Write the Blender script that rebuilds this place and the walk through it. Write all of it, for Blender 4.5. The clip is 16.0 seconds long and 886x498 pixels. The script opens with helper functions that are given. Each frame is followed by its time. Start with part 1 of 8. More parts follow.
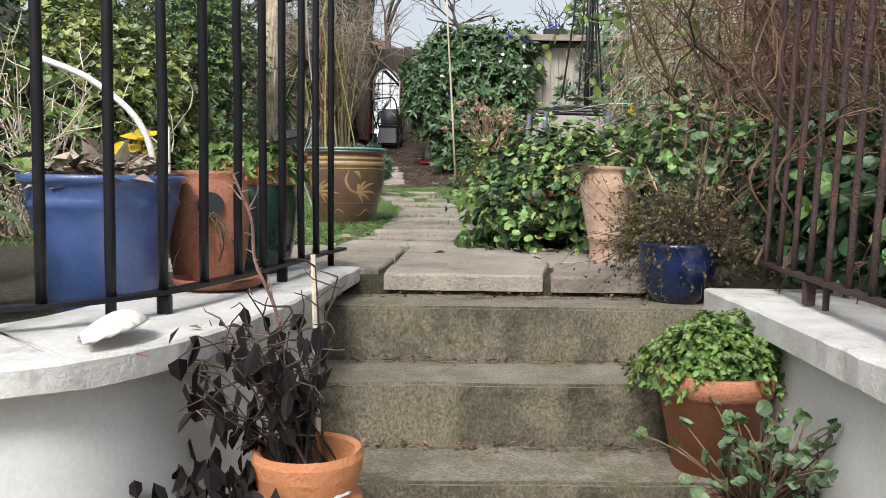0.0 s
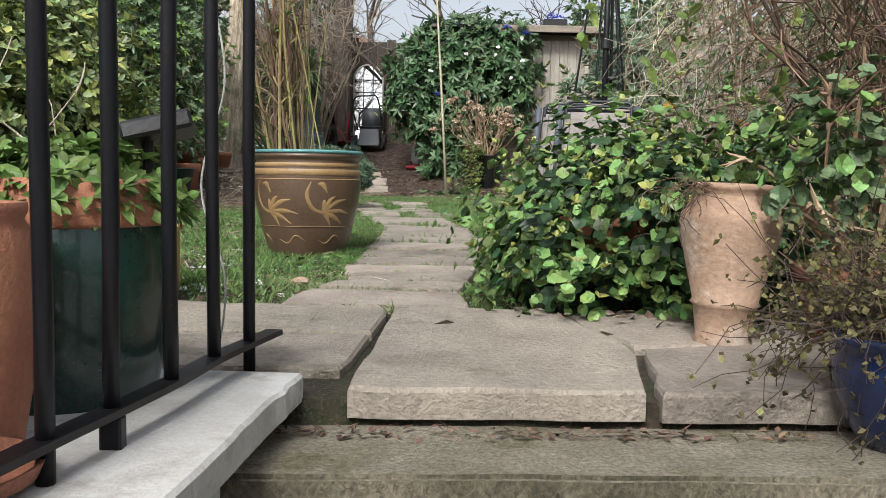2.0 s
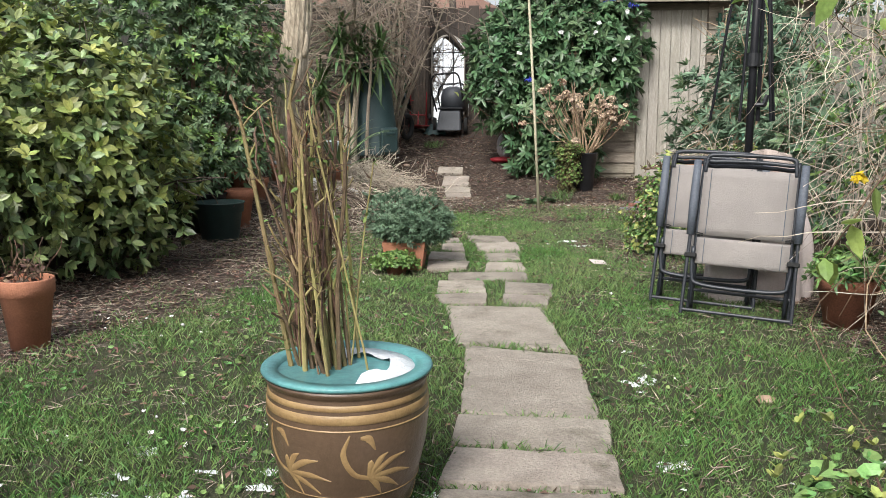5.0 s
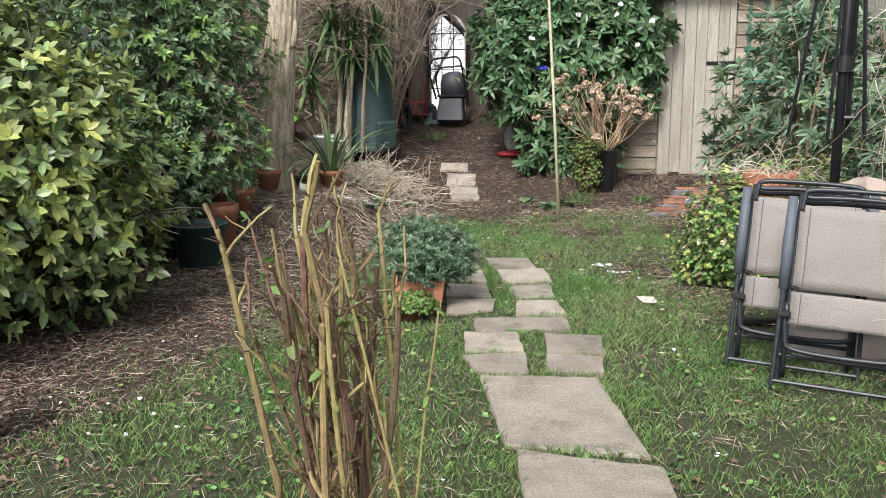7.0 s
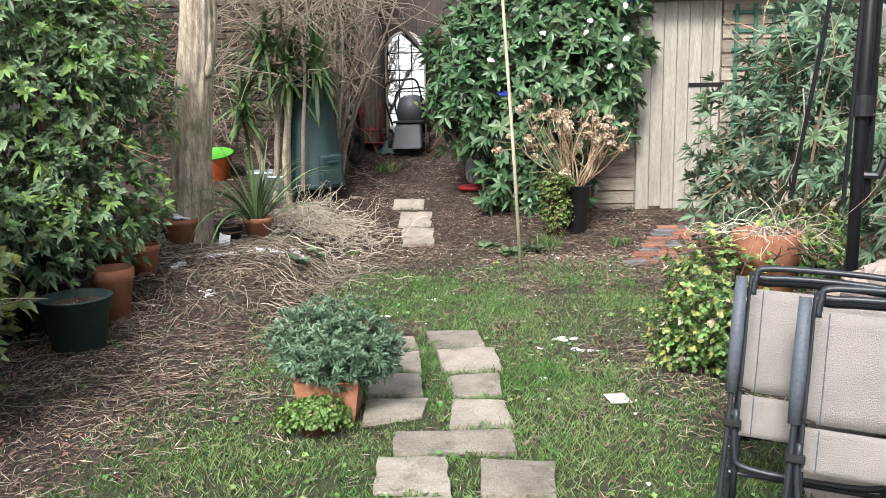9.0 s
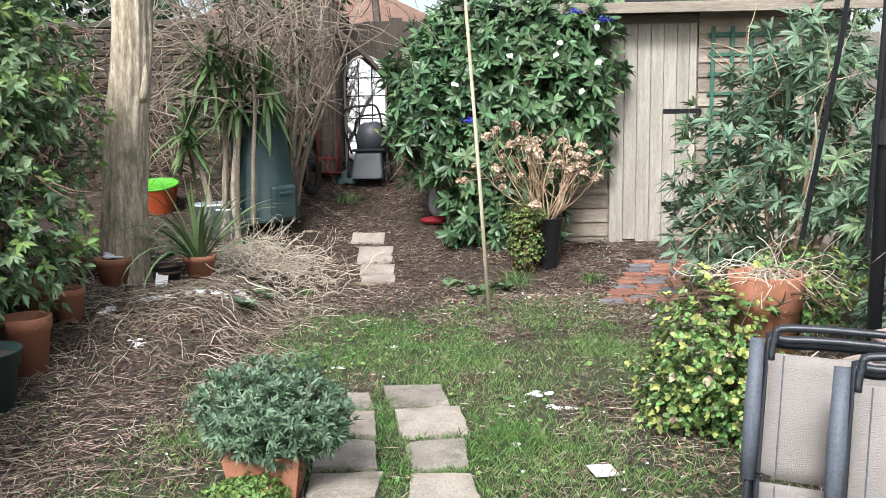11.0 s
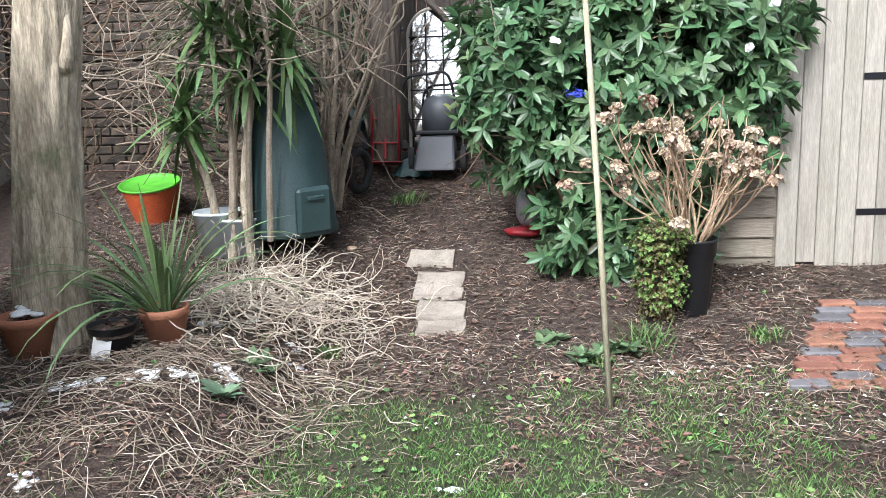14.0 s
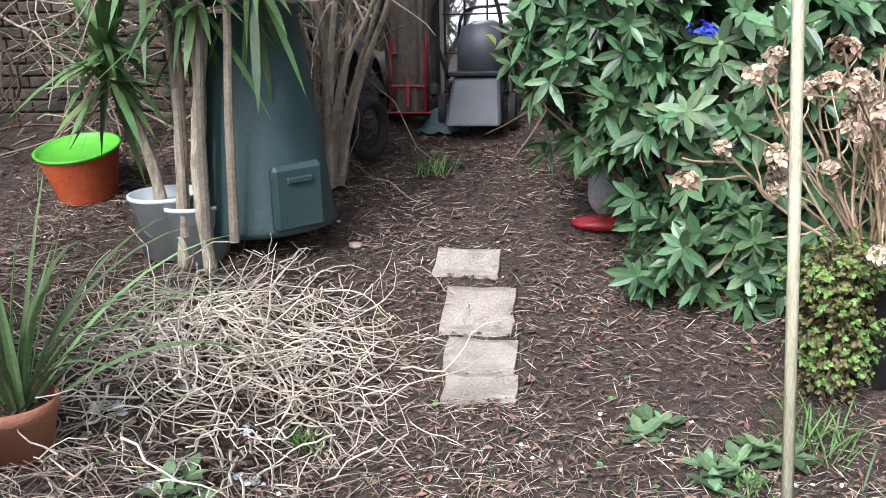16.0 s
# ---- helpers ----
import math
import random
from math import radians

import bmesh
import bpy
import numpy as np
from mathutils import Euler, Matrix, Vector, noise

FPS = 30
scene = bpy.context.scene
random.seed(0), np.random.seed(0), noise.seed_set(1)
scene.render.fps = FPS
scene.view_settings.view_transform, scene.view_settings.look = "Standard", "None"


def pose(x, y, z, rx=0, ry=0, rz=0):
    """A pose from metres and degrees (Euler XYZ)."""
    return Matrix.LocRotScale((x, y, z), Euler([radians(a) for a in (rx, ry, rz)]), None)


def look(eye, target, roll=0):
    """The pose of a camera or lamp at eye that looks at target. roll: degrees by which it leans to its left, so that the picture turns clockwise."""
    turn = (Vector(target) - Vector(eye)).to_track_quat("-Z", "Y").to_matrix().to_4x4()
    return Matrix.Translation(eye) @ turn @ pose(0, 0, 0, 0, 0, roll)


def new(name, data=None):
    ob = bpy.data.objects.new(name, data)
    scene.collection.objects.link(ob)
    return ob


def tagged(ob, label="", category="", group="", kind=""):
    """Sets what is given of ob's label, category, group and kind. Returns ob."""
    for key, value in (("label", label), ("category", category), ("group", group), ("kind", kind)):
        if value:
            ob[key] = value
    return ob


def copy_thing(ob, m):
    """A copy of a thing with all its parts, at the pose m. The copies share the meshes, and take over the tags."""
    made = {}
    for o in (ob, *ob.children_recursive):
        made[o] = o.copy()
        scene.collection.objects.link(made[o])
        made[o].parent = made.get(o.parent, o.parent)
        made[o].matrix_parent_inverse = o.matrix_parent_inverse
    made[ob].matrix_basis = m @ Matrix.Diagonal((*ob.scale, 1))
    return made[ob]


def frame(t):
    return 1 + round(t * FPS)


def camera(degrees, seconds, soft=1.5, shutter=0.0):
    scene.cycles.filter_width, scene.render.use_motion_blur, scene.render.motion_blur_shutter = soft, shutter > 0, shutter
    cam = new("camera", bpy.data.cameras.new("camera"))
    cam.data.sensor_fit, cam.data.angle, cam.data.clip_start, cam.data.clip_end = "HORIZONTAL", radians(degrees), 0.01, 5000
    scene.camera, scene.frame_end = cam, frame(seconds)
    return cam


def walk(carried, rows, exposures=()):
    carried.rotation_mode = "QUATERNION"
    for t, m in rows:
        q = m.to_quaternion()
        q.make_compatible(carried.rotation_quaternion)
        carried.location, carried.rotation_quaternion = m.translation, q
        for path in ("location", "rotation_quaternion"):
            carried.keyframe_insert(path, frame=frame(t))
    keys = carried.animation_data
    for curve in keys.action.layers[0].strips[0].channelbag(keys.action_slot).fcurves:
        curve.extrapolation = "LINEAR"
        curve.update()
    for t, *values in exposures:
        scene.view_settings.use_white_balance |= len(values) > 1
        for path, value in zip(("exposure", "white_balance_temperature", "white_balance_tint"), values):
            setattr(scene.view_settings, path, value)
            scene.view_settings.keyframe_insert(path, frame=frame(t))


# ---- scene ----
# camera and walk
cam = camera(54.2, 16.0, soft=0.8)
PATH = [
    (0, (0.022, 0.118, 0.347), (0.024, 2.112, 0.186), 0.7),
    (0.5, (0.032, 0.39, 0.321), (0.065, 2.385, 0.189), 0.8),
    (1, (0.039, 0.75, 0.324), (0.076, 2.746, 0.208), 0.8),
    (1.5, (-0.062, 1.095, 0.344), (0.009, 3.09, 0.215), 1.1),
    (2, (-0.036, 1.46, 0.394), (0.004, 3.454, 0.241), 0.9),
    (2.5, (-0.081, 1.785, 0.569), (-0.064, 3.778, 0.396), 0.0),
    (3, (-0.095, 2.03, 0.737), (-0.077, 4.019, 0.53), 0.0),
    (3.5, (-0.105, 2.244, 0.875), (-0.116, 4.23, 0.639), 0.0),
    (4, (-0.116, 2.483, 1.0), (-0.126, 4.464, 0.723), -0.1),
    (4.5, (-0.091, 2.715, 1.116), (-0.209, 4.688, 0.809), 0.1),
    (4.7, (-0.085, 2.788, 1.161), (-0.237, 4.757, 0.847), -0.1),
    (6.8, (-0.387, 3.723, 1.461), (-0.503, 5.685, 1.088), -0.0),
    (7, (-0.386, 3.849, 1.473), (-0.501, 5.807, 1.079), -0.5),
    (7.5, (-0.331, 4.176, 1.518), (-0.475, 6.126, 1.096), -1.0),
    (8, (-0.289, 4.485, 1.578), (-0.343, 6.437, 1.147), -0.5),
    (8.5, (-0.17, 4.794, 1.569), (-0.233, 6.748, 1.146), -0.9),
    (9, (-0.107, 4.946, 1.626), (-0.196, 6.909, 1.252), -1.2),
    (9.5, (-0.12, 4.968, 1.654), (-0.194, 6.943, 1.348), -1.3),
    (9.7, (-0.131, 4.975, 1.654), (-0.191, 6.952, 1.359), -1.3),
    (11.8, (-0.066, 6.052, 1.585), (-0.054, 8.022, 1.243), -1.1),
    (12, (-0.079, 6.193, 1.587), (-0.061, 8.162, 1.239), -1.1),
    (12.5, (-0.047, 6.584, 1.628), (-0.129, 8.553, 1.289), -1.7),
    (13, (-0.117, 6.979, 1.651), (-0.227, 8.947, 1.315), -1.3),
    (13.5, (-0.111, 7.378, 1.635), (-0.241, 9.343, 1.286), -1.4),
    (14, (-0.113, 7.767, 1.632), (-0.331, 9.718, 1.248), -1.9),
    (14.5, (-0.143, 8.191, 1.639), (-0.373, 10.116, 1.15), -1.4),
    (15, (-0.14, 8.636, 1.647), (-0.421, 10.556, 1.16), -1.6),
    (15.5, (-0.28, 9.049, 1.704), (-0.52, 10.967, 1.189), -0.5),
    (16, (-0.326, 9.511, 1.673), (-0.624, 11.407, 1.11), -1.7),
]
walk(cam, [(t, look(eye, target, roll)) for t, eye, target, roll in PATH],
     [(0, 0.66, 6500, 10), (1.5, 0.56, 6480, 10), (2.5, 0.66, 6450, 9), (4.0, 0.6, 6450, 9), (4.6, 0.72, 6450, 9), (7, 0.9, 6450, 9), (9, 1.17, 6350, 9), (12, 1.2, 6150, 9), (14.5, 1.36, 5900, 10), (16, 1.3, 5850, 11)])


# world: bright overcast sky, very soft sun
world = bpy.data.worlds.new("overcast_sky")
scene.world = world
world.use_nodes = True
wn = world.node_tree.nodes
wn.clear()
w_out, w_bg = wn.new("ShaderNodeOutputWorld"), wn.new("ShaderNodeBackground")
w_sky, w_hsv = wn.new("ShaderNodeTexSky"), wn.new("ShaderNodeHueSaturation")
w_sky.sky_type, w_sky.sun_disc = "NISHITA", False
w_sky.sun_elevation, w_sky.sun_rotation = radians(48), radians(200)
w_sky.dust_density, w_sky.air_density = 4.0, 1.0
w_hsv.inputs["Saturation"].default_value = 0.4
w_bg.inputs["Strength"].default_value = 0.125
world.node_tree.links.new(w_sky.outputs[0], w_hsv.inputs["Color"])
world.node_tree.links.new(w_hsv.outputs[0], w_bg.inputs["Color"])
world.node_tree.links.new(w_bg.outputs[0], w_out.inputs["Surface"])
sun = new("sun", bpy.data.lights.new("sun", "SUN"))
sun.data.energy, sun.data.angle, sun.data.color = 2.1, radians(14), (1.0, 0.98, 0.95)
sun.matrix_world = look((-2.5, -6, 9), (0, 3, 0))


# ------------------------------------------------------------------ materials
def material(name, base, second=None, rough=0.8, scale=8.0, fine=60.0, bump=0.3, metal=0.0, spread=0.25, island=0.0,
             leafy=0.0, spec=0.5, coat=0.0, third=None, third_cut=0.6, stretch=(1, 1, 1), pieces=0.0):
    """A noisy two-scale surface. second: colour of the broad patches; third: stains above third_cut; island: spread by leaf."""
    m = bpy.data.materials.new(name)
    m.use_nodes = True
    nt = m.node_tree
    n, l = nt.nodes, nt.links
    bsdf = n["Principled BSDF"]
    tc, mp = n.new("ShaderNodeTexCoord"), n.new("ShaderNodeMapping")
    mp.inputs["Scale"].default_value = stretch
    l.new(tc.outputs["Object"], mp.inputs["Vector"])
    big, small = n.new("ShaderNodeTexNoise"), n.new("ShaderNodeTexNoise")
    for tex, sc in ((big, scale), (small, fine)):
        tex.inputs["Scale"].default_value, tex.inputs["Detail"].default_value = sc, 5.0
        tex.inputs["Roughness"].default_value = 0.62
        l.new(mp.outputs[0], tex.inputs["Vector"])
    second = second or tuple(c * (1 - spread) for c in base)
    mix = n.new("ShaderNodeMix")
    mix.data_type = "RGBA"
    mix.inputs["A"].default_value, mix.inputs["B"].default_value = (*base, 1), (*second, 1)
    ramp = n.new("ShaderNodeMapRange")
    ramp.inputs["From Min"].default_value, ramp.inputs["From Max"].default_value = 0.36, 0.64
    l.new(big.outputs["Fac"], ramp.inputs["Value"])
    l.new(ramp.outputs[0], mix.inputs["Factor"])
    col = mix.outputs["Result"]
    if third:
        stain, cut = n.new("ShaderNodeTexNoise"), n.new("ShaderNodeMapRange")
        stain.inputs["Scale"].default_value, stain.inputs["Detail"].default_value = scale * 0.6, 8.0
        stain.inputs["Roughness"].default_value = 0.7
        l.new(tc.outputs["Object"], stain.inputs["Vector"])
        cut.inputs["From Min"].default_value, cut.inputs["From Max"].default_value = third_cut - 0.07, third_cut + 0.07
        l.new(stain.outputs["Fac"], cut.inputs["Value"])
        mx = n.new("ShaderNodeMix")
        mx.data_type = "RGBA"
        mx.inputs["B"].default_value = (*third, 1)
        l.new(cut.outputs[0], mx.inputs["Factor"])
        l.new(col, mx.inputs["A"])
        col = mx.outputs["Result"]
    hsv = n.new("ShaderNodeHueSaturation")
    l.new(col, hsv.inputs["Color"])
    grain = n.new("ShaderNodeMapRange")
    grain.inputs["To Min"].default_value, grain.inputs["To Max"].default_value = 1 - spread, 1 + spread
    grain.inputs["From Min"].default_value, grain.inputs["From Max"].default_value = 0.3, 0.7
    l.new(small.outputs["Fac"], grain.inputs["Value"])
    value = grain.outputs[0]
    if island or pieces:
        src = n.new("ShaderNodeNewGeometry").outputs["Random Per Island"] if island else n.new("ShaderNodeObjectInfo").outputs["Random"]
        k = island or pieces
        rr, mul, hue = n.new("ShaderNodeMapRange"), n.new("ShaderNodeMath"), n.new("ShaderNodeMapRange")
        rr.inputs["To Min"].default_value, rr.inputs["To Max"].default_value = 1 - k, 1 + k
        l.new(src, rr.inputs["Value"])
        mul.operation = "MULTIPLY"
        l.new(value, mul.inputs[0])
        l.new(rr.outputs[0], mul.inputs[1])
        value = mul.outputs[0]
        twist = n.new("ShaderNodeMath")
        twist.operation, twist.inputs[1].default_value = "PINGPONG", 0.13
        l.new(src, twist.inputs[0])
        hue.inputs["From Max"].default_value = 0.13
        hue.inputs["To Min"].default_value, hue.inputs["To Max"].default_value = 0.5 - 0.05 * k, 0.5 + 0.04 * k
        l.new(twist.outputs[0], hue.inputs["Value"])
        l.new(hue.outputs[0], hsv.inputs["Hue"])
    l.new(value, hsv.inputs["Value"])
    l.new(hsv.outputs[0], bsdf.inputs["Base Color"])
    bsdf.inputs["Roughness"].default_value, bsdf.inputs["Metallic"].default_value = rough, metal
    bsdf.inputs["Specular IOR Level"].default_value, bsdf.inputs["Coat Weight"].default_value = spec, coat
    if bump:
        b, add = n.new("ShaderNodeBump"), n.new("ShaderNodeMath")
        add.operation = "ADD"
        l.new(big.outputs["Fac"], add.inputs[0])
        l.new(small.outputs["Fac"], add.inputs[1])
        l.new(add.outputs[0], b.inputs["Height"])
        b.inputs["Strength"].default_value, b.inputs["Distance"].default_value = min(1, bump * 1.5), 0.01
        l.new(b.outputs[0], bsdf.inputs["Normal"])
    if leafy:
        tr, ms = n.new("ShaderNodeBsdfTranslucent"), n.new("ShaderNodeMixShader")
        ms.inputs[0].default_value = leafy
        l.new(hsv.outputs[0], tr.inputs["Color"])
        l.new(bsdf.outputs[0], ms.inputs[1])
        l.new(tr.outputs[0], ms.inputs[2])
        l.new(ms.outputs[0], n["Material Output"].inputs["Surface"])
    return m


def leaf_mat(name, base, second=None, rough=0.45, island=0.45, leafy=0.22, scale=2.5):
    return material(name, base, second, rough=rough, scale=scale, fine=90, bump=0.12, spread=0.2, island=min(0.9, island * 1.25), leafy=leafy * 0.75, spec=0.4)


M = {
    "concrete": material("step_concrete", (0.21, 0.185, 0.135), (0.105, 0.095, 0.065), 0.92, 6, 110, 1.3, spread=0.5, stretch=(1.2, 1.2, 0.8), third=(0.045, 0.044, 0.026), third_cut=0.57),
    "tread": material("pale_tread_concrete", (0.27, 0.245, 0.19), (0.18, 0.16, 0.115), 0.92, 8, 120, 1.3, spread=0.45, third=(0.12, 0.11, 0.06), third_cut=0.6),
    "render": material("white_masonry_paint", (0.74, 0.75, 0.74), (0.68, 0.69, 0.68), 0.75, 4, 90, 0.1, spread=0.06, third=(0.42, 0.42, 0.38), third_cut=0.68),
    "coping": material("painted_coping", (0.64, 0.64, 0.62), (0.5, 0.49, 0.465), 0.8, 7, 110, 0.25, spread=0.1, third=(0.3, 0.275, 0.24), third_cut=0.63),
    "slab": material("sandstone_paving", (0.36, 0.315, 0.265), (0.25, 0.215, 0.18), 0.85, 5, 90, 0.7, spread=0.2, third=(0.13, 0.115, 0.085), third_cut=0.61, pieces=0.2),
    "soil": material("dark_soil", (0.13, 0.092, 0.065), (0.06, 0.043, 0.032), 0.95, 12, 120, 1.0, spread=0.4),
    "iron": material("black_painted_iron", (0.008, 0.009, 0.012), (0.012, 0.011, 0.013), 0.42, 9, 220, 0.06, spec=0.3, third=(0.09, 0.045, 0.025), third_cut=0.72),
    "rust": material("rusting_brown_iron", (0.075, 0.038, 0.033), (0.045, 0.027, 0.026), 0.6, 14, 160, 0.5, third=(0.2, 0.07, 0.03), third_cut=0.66),
    "terracotta": material("terracotta", (0.46, 0.2, 0.115), (0.36, 0.15, 0.09), 0.85, 6, 120, 0.35, spread=0.12, third=(0.5, 0.36, 0.28), third_cut=0.68),
    "terracotta_dark": material("old_terracotta", (0.33, 0.13, 0.075), (0.22, 0.09, 0.055), 0.85, 6, 120, 0.4, third=(0.3, 0.24, 0.17), third_cut=0.68),
    "orange_clay": material("orange_clay", (0.56, 0.24, 0.11), (0.46, 0.18, 0.08), 0.8, 8, 100, 0.3, spread=0.1),
    "urn": material("pale_buff_clay", (0.43, 0.3, 0.215), (0.29, 0.185, 0.12), 0.8, 6, 70, 0.25, spread=0.22, third=(0.56, 0.48, 0.41), third_cut=0.56),
    "blue_glaze": material("blue_glaze", (0.07, 0.125, 0.3), (0.05, 0.09, 0.23), 0.3, 6, 80, 0.12, spread=0.1, coat=0.3),
    "navy_glaze": material("navy_glaze", (0.01, 0.024, 0.085), (0.008, 0.016, 0.055), 0.22, 8, 80, 0.12, coat=0.4),
    "green_glaze": material("dark_green_glaze", (0.012, 0.04, 0.03), (0.008, 0.028, 0.025), 0.25, 6, 80, 0.1, coat=0.4),
    "sage": material("sage_plastic", (0.2, 0.28, 0.22), (0.17, 0.24, 0.19), 0.5, 5, 80, 0.1, spread=0.08),
    "brown_glaze": material("brown_glazed_stoneware", (0.115, 0.074, 0.047), (0.082, 0.053, 0.035), 0.35, 4, 70, 0.15, spread=0.12, coat=0.2),
    "tan_glaze": material("tan_slip", (0.33, 0.22, 0.1), (0.24, 0.15, 0.07), 0.42, 8, 70, 0.15, spread=0.12),
    "teal_rim": material("turquoise_rim_glaze", (0.11, 0.3, 0.3), (0.08, 0.2, 0.21), 0.4, 8, 70, 0.15, spread=0.15),
    "black_plastic": material("black_plastic", (0.016, 0.017, 0.02), None, 0.45, 6, 120, 0.1),
    "green_plastic": material("dark_green_plastic", (0.02, 0.045, 0.042), (0.03, 0.05, 0.047), 0.5, 5, 120, 0.12),
    "bin": material("green_compost_plastic", (0.028, 0.058, 0.06), (0.04, 0.07, 0.07), 0.5, 3, 100, 0.15),
    "grey_plastic": material("mower_grey_plastic", (0.05, 0.055, 0.065), (0.065, 0.07, 0.08), 0.5, 4, 120, 0.12),
    "mesh_fabric": material("beige_sling_fabric", (0.335, 0.305, 0.285), (0.28, 0.255, 0.24), 0.85, 4, 260, 0.5, spread=0.06),
    "tube": material("grey_painted_tube", (0.028, 0.032, 0.04), None, 0.38, 10, 120, 0.1),
    "armrest": material("grey_foam_arm", (0.1, 0.115, 0.14), (0.08, 0.092, 0.115), 0.6, 10, 120, 0.15),
    "wood_grey": material("weathered_grey_timber", (0.4, 0.37, 0.32), (0.31, 0.285, 0.24), 0.85, 3, 26, 0.5, spread=0.22, stretch=(9, 9, 0.7), third=(0.2, 0.16, 0.12), third_cut=0.7, pieces=0.14),
    "siding": material("weathered_siding", (0.33, 0.29, 0.23), (0.24, 0.205, 0.16), 0.85, 3, 26, 0.5, spread=0.22, stretch=(0.7, 9, 9), third=(0.14, 0.11, 0.08), third_cut=0.66, pieces=0.2),
    "fence_dark": material("dark_stained_boards", (0.07, 0.055, 0.045), (0.045, 0.036, 0.03), 0.9, 3, 30, 0.5, stretch=(9, 9, 0.7), pieces=0.2),
    "cord": material("grubby_cord", (0.42, 0.42, 0.4), None, 0.8, 20, 90, 0.2),
    "trellis": material("green_stained_trellis", (0.04, 0.13, 0.085), (0.03, 0.095, 0.065), 0.7, 8, 80, 0.3),
    "bark": material("grey_bark", (0.55, 0.47, 0.355), (0.27, 0.22, 0.16), 0.92, 9, 40, 1.8, spread=0.38, stretch=(2.8, 2.8, 0.6), third=(0.17, 0.18, 0.1), third_cut=0.62),
    "dark_bark": material("dark_bark", (0.1, 0.078, 0.06), (0.06, 0.048, 0.04), 0.92, 6, 30, 0.9, spread=0.3, stretch=(2, 2, 0.7)),
    "stem_tan": material("dry_tan_stem", (0.42, 0.315, 0.21), (0.3, 0.205, 0.125), 0.8, 9, 60, 0.4, island=0.35),
    "stem_pale": material("pale_straw", (0.58, 0.52, 0.42), (0.42, 0.35, 0.27), 0.85, 4, 60, 0.3, island=0.4),
    "stem_grey": material("grey_brown_stem", (0.31, 0.255, 0.195), (0.21, 0.165, 0.125), 0.85, 9, 60, 0.5, island=0.3),
    "stem_olive": material("olive_cane", (0.26, 0.235, 0.085), (0.2, 0.135, 0.07), 0.7, 5, 40, 0.4, island=0.4),
    "stem_brown": material("brown_twig", (0.16, 0.1, 0.062), (0.09, 0.056, 0.036), 0.85, 6, 50, 0.5, island=0.5),
    "stem_dark": material("dark_dead_twig", (0.045, 0.03, 0.026), (0.09, 0.06, 0.045), 0.8, 9, 60, 0.4, island=0.4),
    "leaf_black": leaf_mat("blackened_leaf", (0.008, 0.006, 0.007), (0.016, 0.011, 0.011), 0.9, 0.4, 0.03),
    "leaf_rhodo": leaf_mat("rhododendron_leaf", (0.1, 0.175, 0.08), (0.065, 0.13, 0.06), 0.33, 0.45, 0.15),
    "leaf_var": leaf_mat("variegated_leaf", (0.22, 0.27, 0.1), (0.12, 0.18, 0.075), 0.33, 0.6, 0.15, 3.5),
    "leaf_yellow": leaf_mat("yellow_green_leaf", (0.36, 0.39, 0.12), (0.23, 0.3, 0.08), 0.4, 0.35, 0.2),
    "leaf_grey": leaf_mat("grey_green_leaf", (0.15, 0.22, 0.11), (0.095, 0.16, 0.08), 0.45, 0.4),
    "leaf_silver": leaf_mat("silvery_leaf", (0.15, 0.225, 0.14), (0.105, 0.175, 0.105), 0.5, 0.35),
    "leaf_ivy": leaf_mat("ivy_geranium_leaf", (0.17, 0.28, 0.085), (0.085, 0.17, 0.055), 0.42, 0.6, 0.22),
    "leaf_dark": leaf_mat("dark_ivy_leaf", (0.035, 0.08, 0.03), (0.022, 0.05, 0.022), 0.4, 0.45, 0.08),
    "leaf_lime": leaf_mat("fresh_green_leaf", (0.17, 0.27, 0.075), (0.13, 0.22, 0.06), 0.45, 0.4, 0.3),
    "leaf_moss": leaf_mat("wiry_olive_leaf", (0.15, 0.145, 0.05), (0.08, 0.065, 0.032), 0.6, 0.5, 0.15),
    "leaf_strap": leaf_mat("strap_leaf", (0.16, 0.235, 0.1), (0.11, 0.18, 0.075), 0.4, 0.35, 0.2),
    "leaf_yucca": leaf_mat("yucca_leaf", (0.09, 0.16, 0.06), (0.12, 0.19, 0.07), 0.38, 0.4, 0.15),
    "leaf_vine": leaf_mat("translucent_vine_leaf", (0.27, 0.38, 0.1), (0.2, 0.31, 0.08), 0.45, 0.35, 0.5),
    "flower_dry": leaf_mat("dried_hydrangea_floret", (0.52, 0.42, 0.31), (0.34, 0.24, 0.165), 0.8, 0.5, 0.2),
    "flower_pink": leaf_mat("magenta_petal", (0.6, 0.03, 0.25), None, 0.5, 0.2, 0.3),
    "flower_yellow": leaf_mat("yellow_petal", (0.75, 0.55, 0.03), None, 0.5, 0.2, 0.3),
    "flower_blue": leaf_mat("blue_petal", (0.05, 0.07, 0.5), None, 0.5, 0.2, 0.2),
    "flower_white": leaf_mat("white_petal", (0.82, 0.82, 0.8), None, 0.5, 0.1, 0.2),
    "grass": leaf_mat("grass_blade", (0.1, 0.21, 0.055), (0.18, 0.255, 0.1), 0.5, 0.5, 0.25, 1.6),
    "straw": leaf_mat("straw_litter", (0.42, 0.35, 0.28), (0.2, 0.155, 0.12), 0.85, 0.6, 0.05),
    "litter": leaf_mat("fallen_leaf", (0.2, 0.122, 0.086), (0.08, 0.05, 0.038), 0.8, 0.6, 0.05),
    "snow": material("melting_snow", (0.86, 0.88, 0.9), (0.76, 0.78, 0.8), 0.6, 14, 90, 0.5, spread=0.05),
